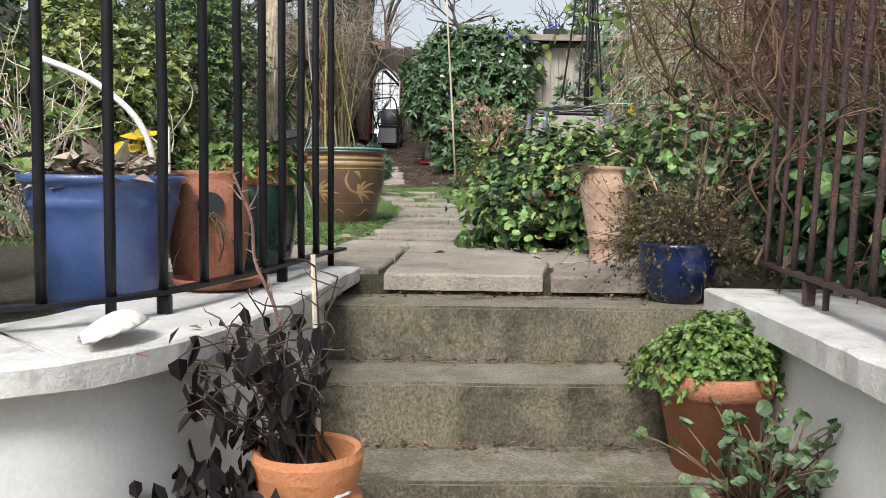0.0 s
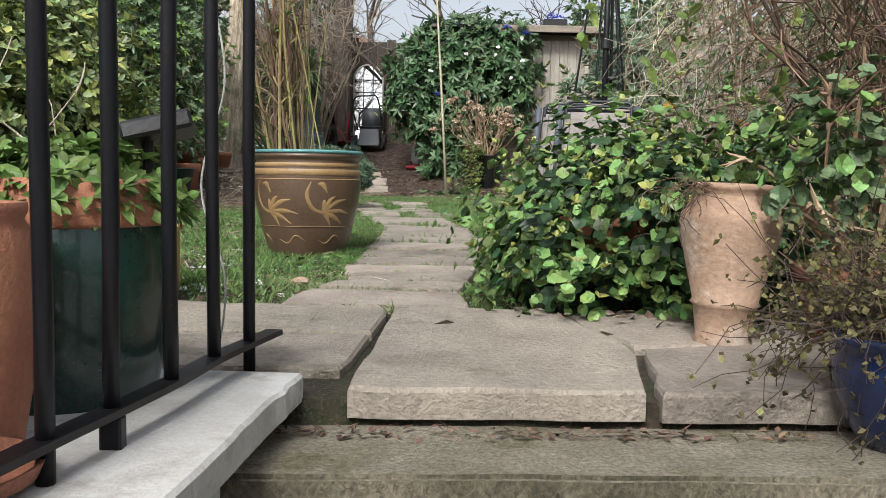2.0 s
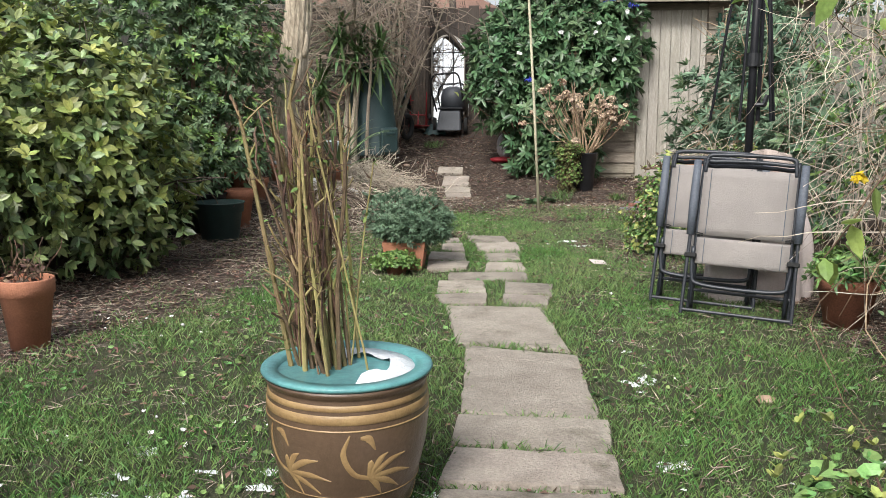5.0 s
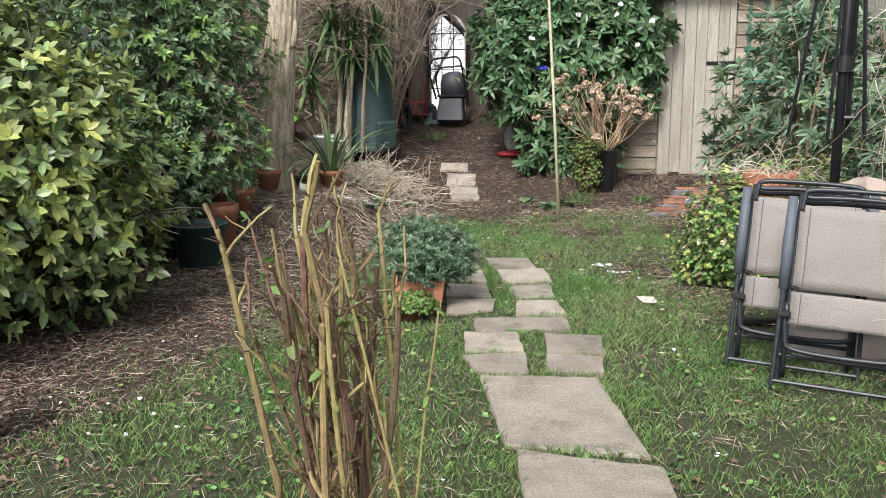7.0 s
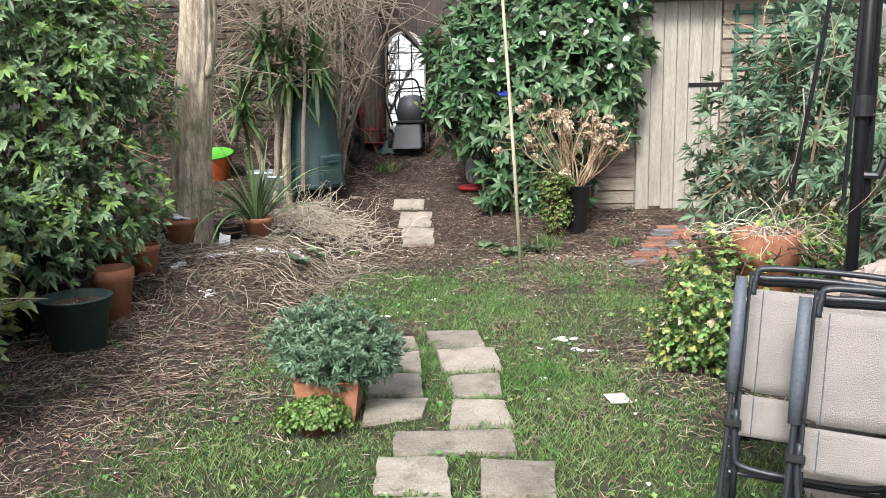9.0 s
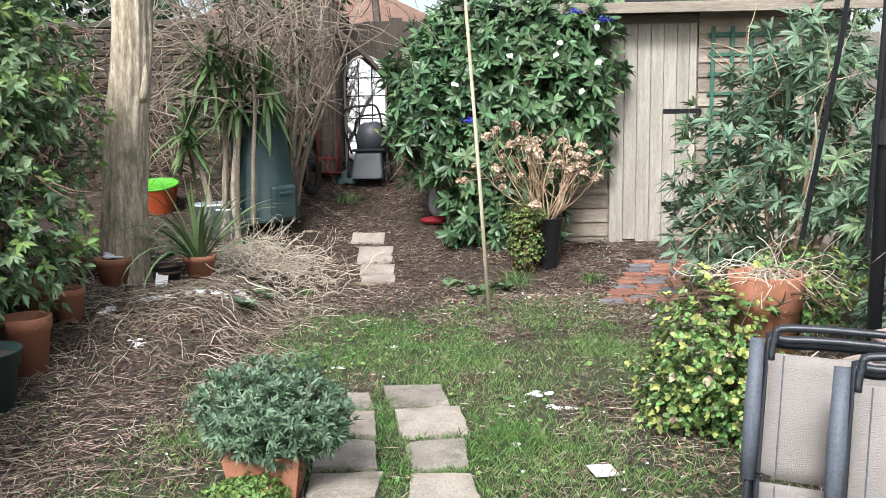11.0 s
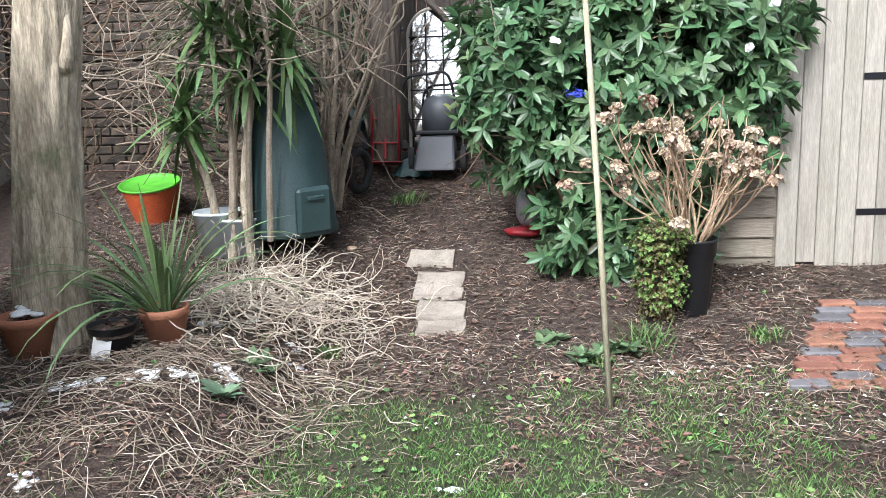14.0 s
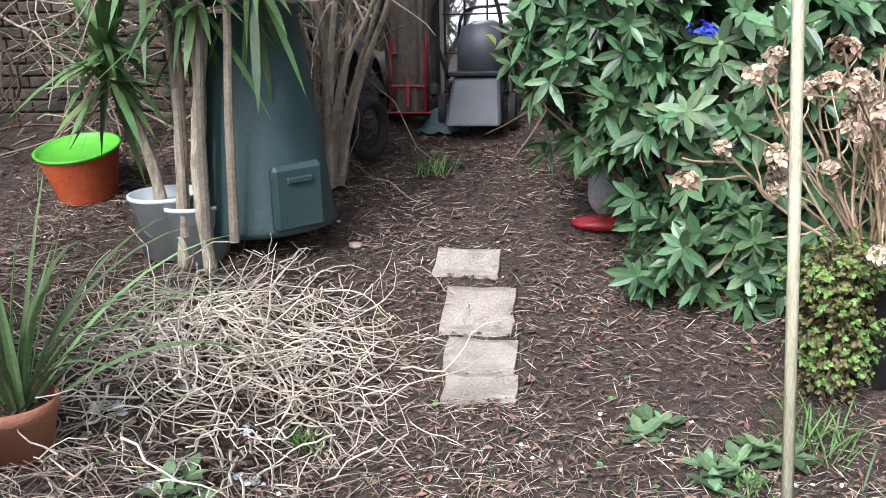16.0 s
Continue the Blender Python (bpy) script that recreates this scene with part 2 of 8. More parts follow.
    "brick": material("old_stock_brick", (0.13, 0.098, 0.073), (0.078, 0.06, 0.046), 0.92, 9, 90, 0.7, spread=0.25, third=(0.045, 0.042, 0.036), third_cut=0.54, pieces=0.35),
    "mortar": material("dirty_mortar", (0.12, 0.11, 0.09), (0.07, 0.065, 0.055), 0.95, 9, 120, 0.6),
    "red_brick": material("red_paving_brick", (0.31, 0.145, 0.095), (0.23, 0.1, 0.07), 0.88, 9, 100, 0.4, spread=0.15, third=(0.3, 0.24, 0.2), third_cut=0.66, pieces=0.2),
    "blue_brick": material("blue_grey_paving_brick", (0.17, 0.165, 0.175), (0.13, 0.125, 0.135), 0.85, 9, 100, 0.4, spread=0.15, pieces=0.15),
    "red_paint": material("red_painted_steel", (0.33, 0.02, 0.025), (0.25, 0.015, 0.02), 0.45, 8, 100, 0.15),
    "rubber": material("black_rubber", (0.015, 0.015, 0.015), None, 0.8, 10, 120, 0.3),
    "tarp": material("dark_teal_tarpaulin", (0.02, 0.05, 0.05), (0.03, 0.075, 0.075), 0.4, 9, 60, 0.5),
    "white_plastic": material("pale_blue_grey_bucket", (0.6, 0.65, 0.68), (0.5, 0.55, 0.58), 0.5, 5, 90, 0.12, spread=0.08),
    "white": material("white_plastic", (0.78, 0.78, 0.76), None, 0.5, 6, 90, 0.1, spread=0.06),
    "lime_plastic": material("lime_plastic", (0.1, 0.4, 0.03), (0.08, 0.33, 0.03), 0.5, 5, 90, 0.1, spread=0.1),
    "shell": material("white_shell", (0.82, 0.8, 0.76), (0.72, 0.69, 0.64), 0.5, 20, 120, 0.25, spread=0.06),
    "red_bag": material("red_plastic_sack", (0.36, 0.02, 0.03), (0.26, 0.015, 0.022), 0.45, 9, 60, 0.3),
    "grey_bag": material("grey_sack_print", (0.38, 0.38, 0.4), None, 0.45, 9, 60, 0.3),
    "cushion": material("pale_cushion_cloth", (0.66, 0.58, 0.56), (0.55, 0.47, 0.44), 0.9, 7, 120, 0.4, spread=0.1),
    "pole_wood": material("bleached_pole", (0.56, 0.52, 0.38), (0.45, 0.41, 0.28), 0.8, 6, 60, 0.3, stretch=(6, 6, 1)),
    "felt": material("green_mineral_felt", (0.16, 0.15, 0.13), None, 0.95, 9, 120, 0.5),
    "roof_tile": material("brown_roof_tile", (0.22, 0.13, 0.095), (0.17, 0.1, 0.075), 0.9, 3, 40, 0.5),
    "wall_far": material("pale_house_render", (0.5, 0.46, 0.42), None, 0.9, 3, 40, 0.2),
    "yellow_box": material("ochre_trough", (0.5, 0.31, 0.09), (0.4, 0.24, 0.07), 0.6, 7, 80, 0.2, spread=0.12),
    "house_wall": material("house_brickwork", (0.36, 0.3, 0.24), (0.28, 0.22, 0.18), 0.9, 5, 60, 0.5),
}
mirror_mat = bpy.data.materials.new("mirror_glass")
mirror_mat.use_nodes = True
mirror_mat.node_tree.nodes["Principled BSDF"].inputs["Metallic"].default_value = 1.0
mirror_mat.node_tree.nodes["Principled BSDF"].inputs["Roughness"].default_value = 0.04
mirror_mat.node_tree.nodes["Principled BSDF"].inputs["Base Color"].default_value = (0.86, 0.88, 0.9, 1)
M["mirror"] = mirror_mat


# ground: lawn green to bare soil by the "soil" attribute of the mesh
def ground_material():
    m = bpy.data.materials.new("garden_ground")
    m.use_nodes = True
    n, l = m.node_tree.nodes, m.node_tree.links
    bsdf = n["Principled BSDF"]
    tc, att = n.new("ShaderNodeTexCoord"), n.new("ShaderNodeAttribute")
    att.attribute_name = "soil"
    noises = []
    for sc in (3.5, 28, 140):
        t = n.new("ShaderNodeTexNoise")
        t.inputs["Scale"].default_value, t.inputs["Detail"].default_value = sc, 6
        t.inputs["Roughness"].default_value = 0.68
        l.new(tc.outputs["Object"], t.inputs["Vector"])
        noises.append(t)

    def mixed(fac, a, b):
        x = n.new("ShaderNodeMix")
        x.data_type = "RGBA"
        if isinstance(fac, float):
            x.inputs["Factor"].default_value = fac
        else:
            l.new(fac, x.inputs["Factor"])
        for key, v in (("A", a), ("B", b)):
            if isinstance(v, tuple):
                x.inputs[key].default_value = (*v, 1)
            else:
                l.new(v, x.inputs[key])
        return x.outputs["Result"]

    def sharp(src, lo, hi):
        r = n.new("ShaderNodeMapRange")
        r.inputs["From Min"].default_value, r.inputs["From Max"].default_value = lo, hi
        l.new(src, r.inputs["Value"])
        return r.outputs[0]
    turf = mixed(sharp(noises[1].outputs["Fac"], 0.35, 0.65), (0.035, 0.05, 0.018), (0.075, 0.08, 0.035))
    turf = mixed(sharp(noises[2].outputs["Fac"], 0.5, 0.72), turf, (0.15, 0.125, 0.085))
    earth = mixed(sharp(noises[1].outputs["Fac"], 0.38, 0.62), (0.032, 0.022, 0.018), (0.1, 0.068, 0.05))
    earth = mixed(sharp(noises[2].outputs["Fac"], 0.56, 0.7), earth, (0.24, 0.19, 0.15))
    add = n.new("ShaderNodeMath")
    add.operation = "ADD"
    l.new(att.outputs["Fac"], add.inputs[0])
    l.new(noises[0].outputs["Fac"], add.inputs[1])
    l.new(mixed(sharp(add.outputs[0], 0.82, 1.15), turf, earth), bsdf.inputs["Base Color"])
    bsdf.inputs["Roughness"].default_value = 0.95
    b = n.new("ShaderNodeBump")
    s = n.new("ShaderNodeMath")
    s.operation = "ADD"
    l.new(noises[1].outputs["Fac"], s.inputs[0])
    l.new(noises[2].outputs["Fac"], s.inputs[1])
    l.new(s.outputs[0], b.inputs["Height"])
    b.inputs["Distance"].default_value, b.inputs["Strength"].default_value = 0.02, 1.0
    l.new(b.outputs[0], bsdf.inputs["Normal"])
    return m


M["ground"] = ground_material()

# ------------------------------------------------------------------ mesh tools
rng = np.random.default_rng(7)


def vnoise(x, y, seed=0):
    """Smooth value noise in 0..1 for arrays."""
    x, y = np.asarray(x, float), np.asarray(y, float)
    xi, yi = np.floor(x), np.floor(y)
    fx, fy = x - xi, y - yi
    fx, fy = fx * fx * (3 - 2 * fx), fy * fy * (3 - 2 * fy)

    def h(a, b):
        v = np.sin(a * 127.1 + b * 311.7 + seed * 74.7) * 43758.5453
        return v - np.floor(v)
    return (h(xi, yi) * (1 - fx) + h(xi + 1, yi) * fx) * (1 - fy) + (h(xi, yi + 1) * (1 - fx) + h(xi + 1, yi + 1) * fx) * fy


def smooth(v):
    v = np.clip(v, 0, 1)
    return v * v * (3 - 2 * v)


class Geo:
    """Collects vertices and faces for one mesh."""

    def __init__(self):
        self.v, self.f, self.n = [], [], 0

    def add(self, verts, faces):
        verts = np.asarray(verts, float)
        self.v.append(verts)
        self.f.extend([tuple(int(i) + self.n for i in f) for f in faces])
        self.n += len(verts)
        return self

    def tube(self, pts, radii, sides=5, cap=True):
        pts = np.asarray(pts, float)
        k = len(pts)
        radii = np.broadcast_to(np.asarray(radii, float), (k,))
        d = np.gradient(pts, axis=0)
        d /= np.linalg.norm(d, axis=1)[:, None] + 1e-9
        ref = np.array([0.31, 0.95, 0.05]) if abs(d[:, 2]).mean() > 0.7 else np.array([0.02, 0.05, 1.0])
        a = np.cross(d, ref)
        a /= np.linalg.norm(a, axis=1)[:, None] + 1e-9
        b = np.cross(d, a)
        ang = np.arange(sides) * 2 * np.pi / sides
        ring = pts[:, None, :] + radii[:, None, None] * (np.cos(ang)[None, :, None] * a[:, None, :] + np.sin(ang)[None, :, None] * b[:, None, :])
        faces = [(i * sides + j, i * sides + (j + 1) % sides, (i + 1) * sides + (j + 1) % sides, (i + 1) * sides + j)
                 for i in range(k - 1) for j in range(sides)]
        if cap:
            faces += [tuple(range(sides))[::-1], tuple((k - 1) * sides + j for j in range(sides))]
        return self.add(ring.reshape(-1, 3), faces)

    def lathe(self, profile, seg=40, centre=(0, 0, 0), wobble=0.0):
        """profile: (radius, z) from bottom outside, up, over the rim and down inside."""
        ang = np.arange(seg) * 2 * np.pi / seg
        w = 1 + wobble * np.sin(ang * 2 + 0.7)
        rings = [np.stack([centre[0] + r * w * np.cos(ang), centre[1] + r * w * np.sin(ang), np.full(seg, centre[2] + z)], 1) for r, z in profile]
        faces = [(i * seg + j, i * seg + (j + 1) % seg, (i + 1) * seg + (j + 1) % seg, (i + 1) * seg + j)
                 for i in range(len(profile) - 1) for j in range(seg)]
        faces += [tuple(range(seg))[::-1], tuple((len(profile) - 1) * seg + j for j in range(seg))]
        return self.add(np.concatenate(rings), faces)

    def box(self, x0, y0, z0, x1, y1, z1, bevel=0.006, jitter=0.0):
        """A box with chamfered edges."""
        bm = bmesh.new()
        bmesh.ops.create_cube(bm, size=1)
        for v in bm.verts:
            v.co = Vector(((x0 + x1) / 2 + v.co.x * (x1 - x0), (y0 + y1) / 2 + v.co.y * (y1 - y0), (z0 + z1) / 2 + v.co.z * (z1 - z0)))
            if jitter:
                v.co += Vector(rng.normal(0, jitter, 3))
        if bevel:
            bmesh.ops.bevel(bm, geom=bm.edges[:], offset=bevel, segments=1, affect="EDGES")
        bm.verts.ensure_lookup_table()
        self.add([v.co[:] for v in bm.verts], [[v.index for v in f.verts] for f in bm.faces])
        bm.free()
        return self

    def leaves(self, base, way, normal, length, width, fold=0.18, droop=0.2, shape="oval"):
        """Many leaves at once: arrays (n,3); each a folded blade of four triangles or more."""
        base, way, normal = (np.atleast_2d(np.asarray(q, float)) for q in (base, way, normal))
        n = len(base)
        length, width = np.broadcast_to(length, (n,)), np.broadcast_to(width, (n,))
        way = way / (np.linalg.norm(way, axis=1)[:, None] + 1e-9)
        side = np.cross(way, normal)
        side /= np.linalg.norm(side, axis=1)[:, None] + 1e-9
        up = np.cross(side, way)
        if shape == "oval":
            t = [(0, 0, 0), (-0.5, 0.3, 0.5), (0, 0.3, 0), (0.5, 0.3, 0.5), (-0.44, 0.68, 0.4), (0, 0.68, 0), (0.44, 0.68, 0.4), (0, 1, 0)]
            f = [(0, 2, 1), (0, 3, 2), (1, 2, 5, 4), (2, 3, 6, 5), (4, 5, 7), (5, 6, 7)]
        elif shape == "lobed":
            half = [(-0.3, -0.1, 0.3), (-0.56, 0.1, 0.55), (-0.52, 0.29, 0.3), (-0.63, 0.52, 0.55), (-0.42, 0.72, 0.25)]
            t = [(0, 0.4, 0), (0, 0.02, 0.0)] + half + [(0, 0.94, -0.1)] + [(-x, y, z) for x, y, z in half[::-1]]
            f = [(0, 2 + k, 1 + k) for k in range(11)] + [(0, 1, 12)]
        elif shape == "strap":
            t = [(-0.35, 0, 0.2), (0.35, 0, 0.2), (-0.5, 0.33, 0.25), (0.5, 0.33, 0.25), (-0.42, 0.68, 0.2), (0.42, 0.68, 0.2), (0, 1, 0)]
            f = [(0, 1, 3, 2), (2, 3, 5, 4), (4, 5, 6)]
        else:
            t = [(0, 0, 0), (-0.5, 0.45, 0.5), (0, 0.45, 0), (0.5, 0.45, 0.5), (0, 1, 0)]
            f = [(0, 2, 1), (0, 3, 2), (1, 2, 4), (2, 3, 4)]
        t = np.array(t)
        L, W = length[:, None, None], width[:, None, None]
        v = (base[:, None, :] + side[:, None, :] * (t[None, :, 0:1] * W) + way[:, None, :] * (t[None, :, 1:2] * L)
             + up[:, None, :] * (t[None, :, 2:3] * W * fold) - np.array([0, 0, 1.0]) * (t[None, :, 1:2] ** 2 * L * droop))
        k = len(t)
        off = np.arange(n) * k
        faces = []
        for face in f:
            faces.append(np.stack([off + i for i in face], 1) + self.n)
        for block in faces:
            self.f.extend(map(tuple, block.tolist()))
        self.v.append(v.reshape(-1, 3))
        self.n += n * k
        return self

    def mesh(self, name, mats, smooth_shade=False):
        me = bpy.data.meshes.new(name)
        me.from_pydata(np.concatenate(self.v).tolist(), [], self.f)
        for m in mats if isinstance(mats, (list, tuple)) else [mats]:
            me.materials.append(m)
        if smooth_shade:
            me.polygons.foreach_set("use_smooth", [True] * len(me.polygons))
        me.validate()
        me.update()
        return me


def part(name, geo, mat, parent=None, label="", smooth_shade=False):
    """One mesh object, under a thing or a part when parent is given."""
    ob = new(name, geo.mesh(name, mat, smooth_shade))
    if parent is not None:
        ob.parent = parent
    if label:
        ob["label"] = label
    return ob


def thing(name, label, category, at=(0, 0, 0), group="", kind="", turn=0.0, lean=(0, 0)):
    ob = new(name)
    ob.matrix_world = pose(*at, lean[0], lean[1], turn)
    return tagged(ob, label, category, group, kind)


def unit(v):
    v = np.asarray(v, float)
    return v / (np.linalg.norm(v, axis=-1, keepdims=True) + 1e-9)


def sphere_points(n, up_bias=0.0):
    v = rng.normal(size=(n, 3))
    v[:, 2] += up_bias
    return unit(v)


# ------------------------------------------------------------------ ground
def pit_left(y):
    """x of the left retaining wall's face at y."""
    return np.interp(y, [1.2, 1.41, 1.5, 1.71, 2.15, 2.98], [-6.0, -0.74, -0.6, -0.48, -0.38, -0.3])


def level(x, y):
    """Height of the garden ground."""
    x, y = np.asarray(x, float), np.asarray(y, float)
    z = 0.012 + 0.024 * (np.clip(y, 2.0, 16) - 3)
    back = np.clip(y - 12.45 + 0.45 * smooth((x + 0.2) / 0.6), 0, 3.0) * 0.25 * np.where(x > 0.4, 1 - 0.6 * smooth((x - 0.4) / 0.8), 1.0)
    bank = (0.27 * smooth((-1.15 - x) / 0.6) + 0.14 * smooth((-2.15 - x) / 0.6)) * smooth((y - 9.9) / 1.1) * (1 - 0.45 * smooth((y - 12) / 1.0))
    return z + back + bank


def bumpy(x, y):
    r = smooth((np.asarray(y, float) - 4.0) / 1.0)
    return level(x, y) + r * 0.022 * (vnoise(x * 1.9, y * 1.9, 3) - 0.5) + r * 0.018 * (vnoise(x * 7, y * 7, 5) - 0.5)


def soil_mask(x, y):
    """0 lawn, 1 bare soil and mulch."""
    x, y = np.asarray(x, float), np.asarray(y, float)
    left = smooth((-1.0 - 0.28 * (9.4 - np.clip(y, 5.5, 9.4)) + 0.0 - x) / 0.7) * smooth((y - 6.0) / 0.7)
    left = np.maximum(left, smooth((-0.9 - x) / 0.5) * smooth((y - 9.4) / 0.8))
    back = smooth((y - 11.15 - 0.12 * x) / 0.8)
    right = smooth((x - 1.25 + 0.14 * (np.clip(y, 4, 12) - 7)) / 0.5)
    front = smooth((4.4 - y) / 0.5) * 0.5
    bare = 0.7 * smooth((vnoise(x * 1.25, y * 1.25, 71) * 0.65 + vnoise(x * 4, y * 4, 72) * 0.35 - 0.54) / 0.14) * smooth((y - 6.5) / 3.5)
    return np.clip(np.maximum.reduce([left, back, right * 0.9, front, bare]), 0, 1)


def build_ground():
    xs = np.concatenate([[-400, -150, -60, -25, -12, -8], np.arange(-6, 5.001, 0.07), [6, 8, 12, 25, 60, 150, 400]])
    ys = np.concatenate([[-400, -150, -60, -25, -10, -6], np.arange(-4, 1.0, 0.5), np.arange(1.0, 16.5, 0.07), [18, 22, 30, 60, 150, 400]])
    X, Y = np.meshgrid(xs, ys)
    Z = bumpy(X, Y)
    pit = ((X > pit_left(Y) - 0.05) & (X < 0.87) & (Y < 2.93)) | (Y < 1.1)
    Z = np.where(pit, -0.89, Z)
    nx = len(xs)
    verts = np.stack([X.ravel(), Y.ravel(), Z.ravel()], 1)
    faces = [(j * nx + i, j * nx + i + 1, (j + 1) * nx + i + 1, (j + 1) * nx + i) for j in range(len(ys) - 1) for i in range(nx - 1)]
    g = Geo().add(verts, faces)
    ob = part("ground", g, M["ground"], smooth_shade=True)
    a = ob.data.attributes.new("soil", "FLOAT", "POINT")
    a.data.foreach_set("value", soil_mask(X, Y).ravel().astype(np.float32))
    tagged(ob, "patchy winter lawn running into dark mulched soil beds", "ground", kind="structure")


build_ground()

# ------------------------------------------------------------------ steps and retaining walls
def rough_block(x0, x1, y0, y1, z0, z1, seed, amount=0.006):
    """A cast step: box with subdivided, slightly worn faces."""
    bm = bmesh.new()
    bmesh.ops.create_cube(bm, size=1)
    for v in bm.verts:
        v.co = Vector(((x0 + x1) / 2 + v.co.x * (x1 - x0), (y0 + y1) / 2 + v.co.y * (y1 - y0), (z0 + z1) / 2 + v.co.z * (z1 - z0)))
    bmesh.ops.bevel(bm, geom=bm.edges[:], offset=0.008, segments=2, affect="EDGES")
    bmesh.ops.subdivide_edges(bm, edges=[e for e in bm.edges if e.calc_length() > 0.12], cuts=9, use_grid_fill=True)
    for v in bm.verts:
        v.co += Vector((0, 1, 0.7)) * (noise.noise(v.co * 6 + Vector((seed, 0, 0))) * amount + noise.noise(v.co * 23) * amount * 0.4)
    g = Geo()
    bm.verts.ensure_lookup_table()
    g.add([v.co[:] for v in bm.verts], [[v.index for v in f.verts] for f in bm.faces])
    # 1 for faces that point up: they take the lighter tread concrete
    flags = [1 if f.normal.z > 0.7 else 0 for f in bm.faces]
    bm.free()
    return g, flags


steps = thing("steps", "weathered concrete garden steps with mossy stained risers", "steps", kind="structure")
for k, (yn, zt, yb, zb) in enumerate([(2.70, -0.035, 2.99, -0.30), (2.41, -0.20, 2.75, -0.45), (2.13, -0.37, 2.46, -0.62), (1.85, -0.54, 2.18, -0.80), (1.57, -0.71, 1.9, -0.93)]):
    g, flags = rough_block(-0.40, 0.88, yn, yb, zb, zt, k * 3.1)
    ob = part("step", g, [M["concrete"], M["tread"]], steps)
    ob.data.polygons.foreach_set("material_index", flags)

left_line = [(-0.25, 2.97), (-0.29, 2.55), (-0.33, 2.15), (-0.37, 1.9), (-0.42, 1.71), (-0.53, 1.5), (-0.68, 1.38), (-0.95, 1.25), (-1.4, 1.15), (-2.4, 1.08), (-4.0, 1.05)]
right_line = [(0.81, 2.70), (0.81, 2.2), (0.8, 1.7), (0.8, 1.0), (0.85, 0.0), (0.9, -2.4), (0.95, -5.9)]


def smooth_line(pts, n):
    """A Catmull-Rom line through pts."""
    p = np.array(pts, float)
    p = np.vstack([2 * p[0] - p[1], p, 2 * p[-1] - p[-2]])
    out = []
    for i in range(1, len(p) - 2):
        for t in np.linspace(0, 1, n, endpoint=False):
            a, b, c, d = p[i - 1], p[i], p[i + 1], p[i + 2]
            out.append(0.5 * (2 * b + (c - a) * t + (2 * a - 5 * b + 4 * c - d) * t * t + (3 * b - a - 3 * c + d) * t ** 3))
    out.append(p[-2])
    return np.array(out)


def ribbon(line, inner, outer, z0, z1, rough=0.0, chamfer=0.006):
    """A wall or coping that follows a line; inner and outer are offsets to the line's side."""
    line = np.asarray(line, float)
    d = unit(np.gradient(line, axis=0))
    side = np.stack([d[:, 1], -d[:, 0]], 1)
    rows = []
    for p, s in zip(line, side):
        w = rough * (vnoise(p[0] * 19, p[1] * 19, 2) - 0.5)
        prof = [(inner, z0), (outer + w, z0 + w * 0.7), (outer + w, z1 - chamfer), (outer - chamfer + w, z1), (inner + chamfer, z1), (inner, z1 - chamfer)]
        rows.append([(p[0] + s[0] * o, p[1] + s[1] * o, z) for o, z in prof])
    k = len(rows[0])
    faces = [(i * k + j, i * k + (j + 1) % k, (i + 1) * k + (j + 1) % k, (i + 1) * k + j) for i in range(len(rows) - 1) for j in range(k)]
    faces += [tuple(range(k))[::-1], tuple((len(rows) - 1) * k + j for j in range(k))]
    return Geo().add(np.array(rows).reshape(-1, 3), faces)


ll = smooth_line(left_line, 10)
rl = smooth_line(right_line[::-1], 8)
wall_left = thing("wall_left", "curved retaining wall in white masonry paint", "wall", kind="structure")
part("masonry", ribbon(ll[::-1], -0.25, -0.055, -0.93, 0.005), M["render"], wall_left)
part("coping", ribbon(ll[::-1], -0.42, 0.0, 0.006, 0.055, 0.012), M["coping"], wall_left, "chipped white painted coping")
wall_right = thing("wall_right", "straight retaining wall in white masonry paint", "wall", kind="structure")
part("masonry", ribbon(rl[::-1], -0.25, -0.05, -0.93, -0.035), M["render"], wall_right)
part("coping", ribbon(rl[::-1], -0.5, 0.0, -0.034, 0.03, 0.01), M["coping"], wall_right, "grubby white painted coping")
house = part("house_wall", Geo().box(-6, -6.3, -0.95, 5, -6.0, 3.2), M["house_wall"])
tagged(house, "plain brick back wall of the house", "wall", kind="structure")


patio = part("lower_patio", Geo().box(-6, -5.95, -0.95, 4.5, 1.62, -0.882, 0.004), M["tread"])
tagged(patio, "pale concrete floor of the sunken patio", "patio", kind="structure")


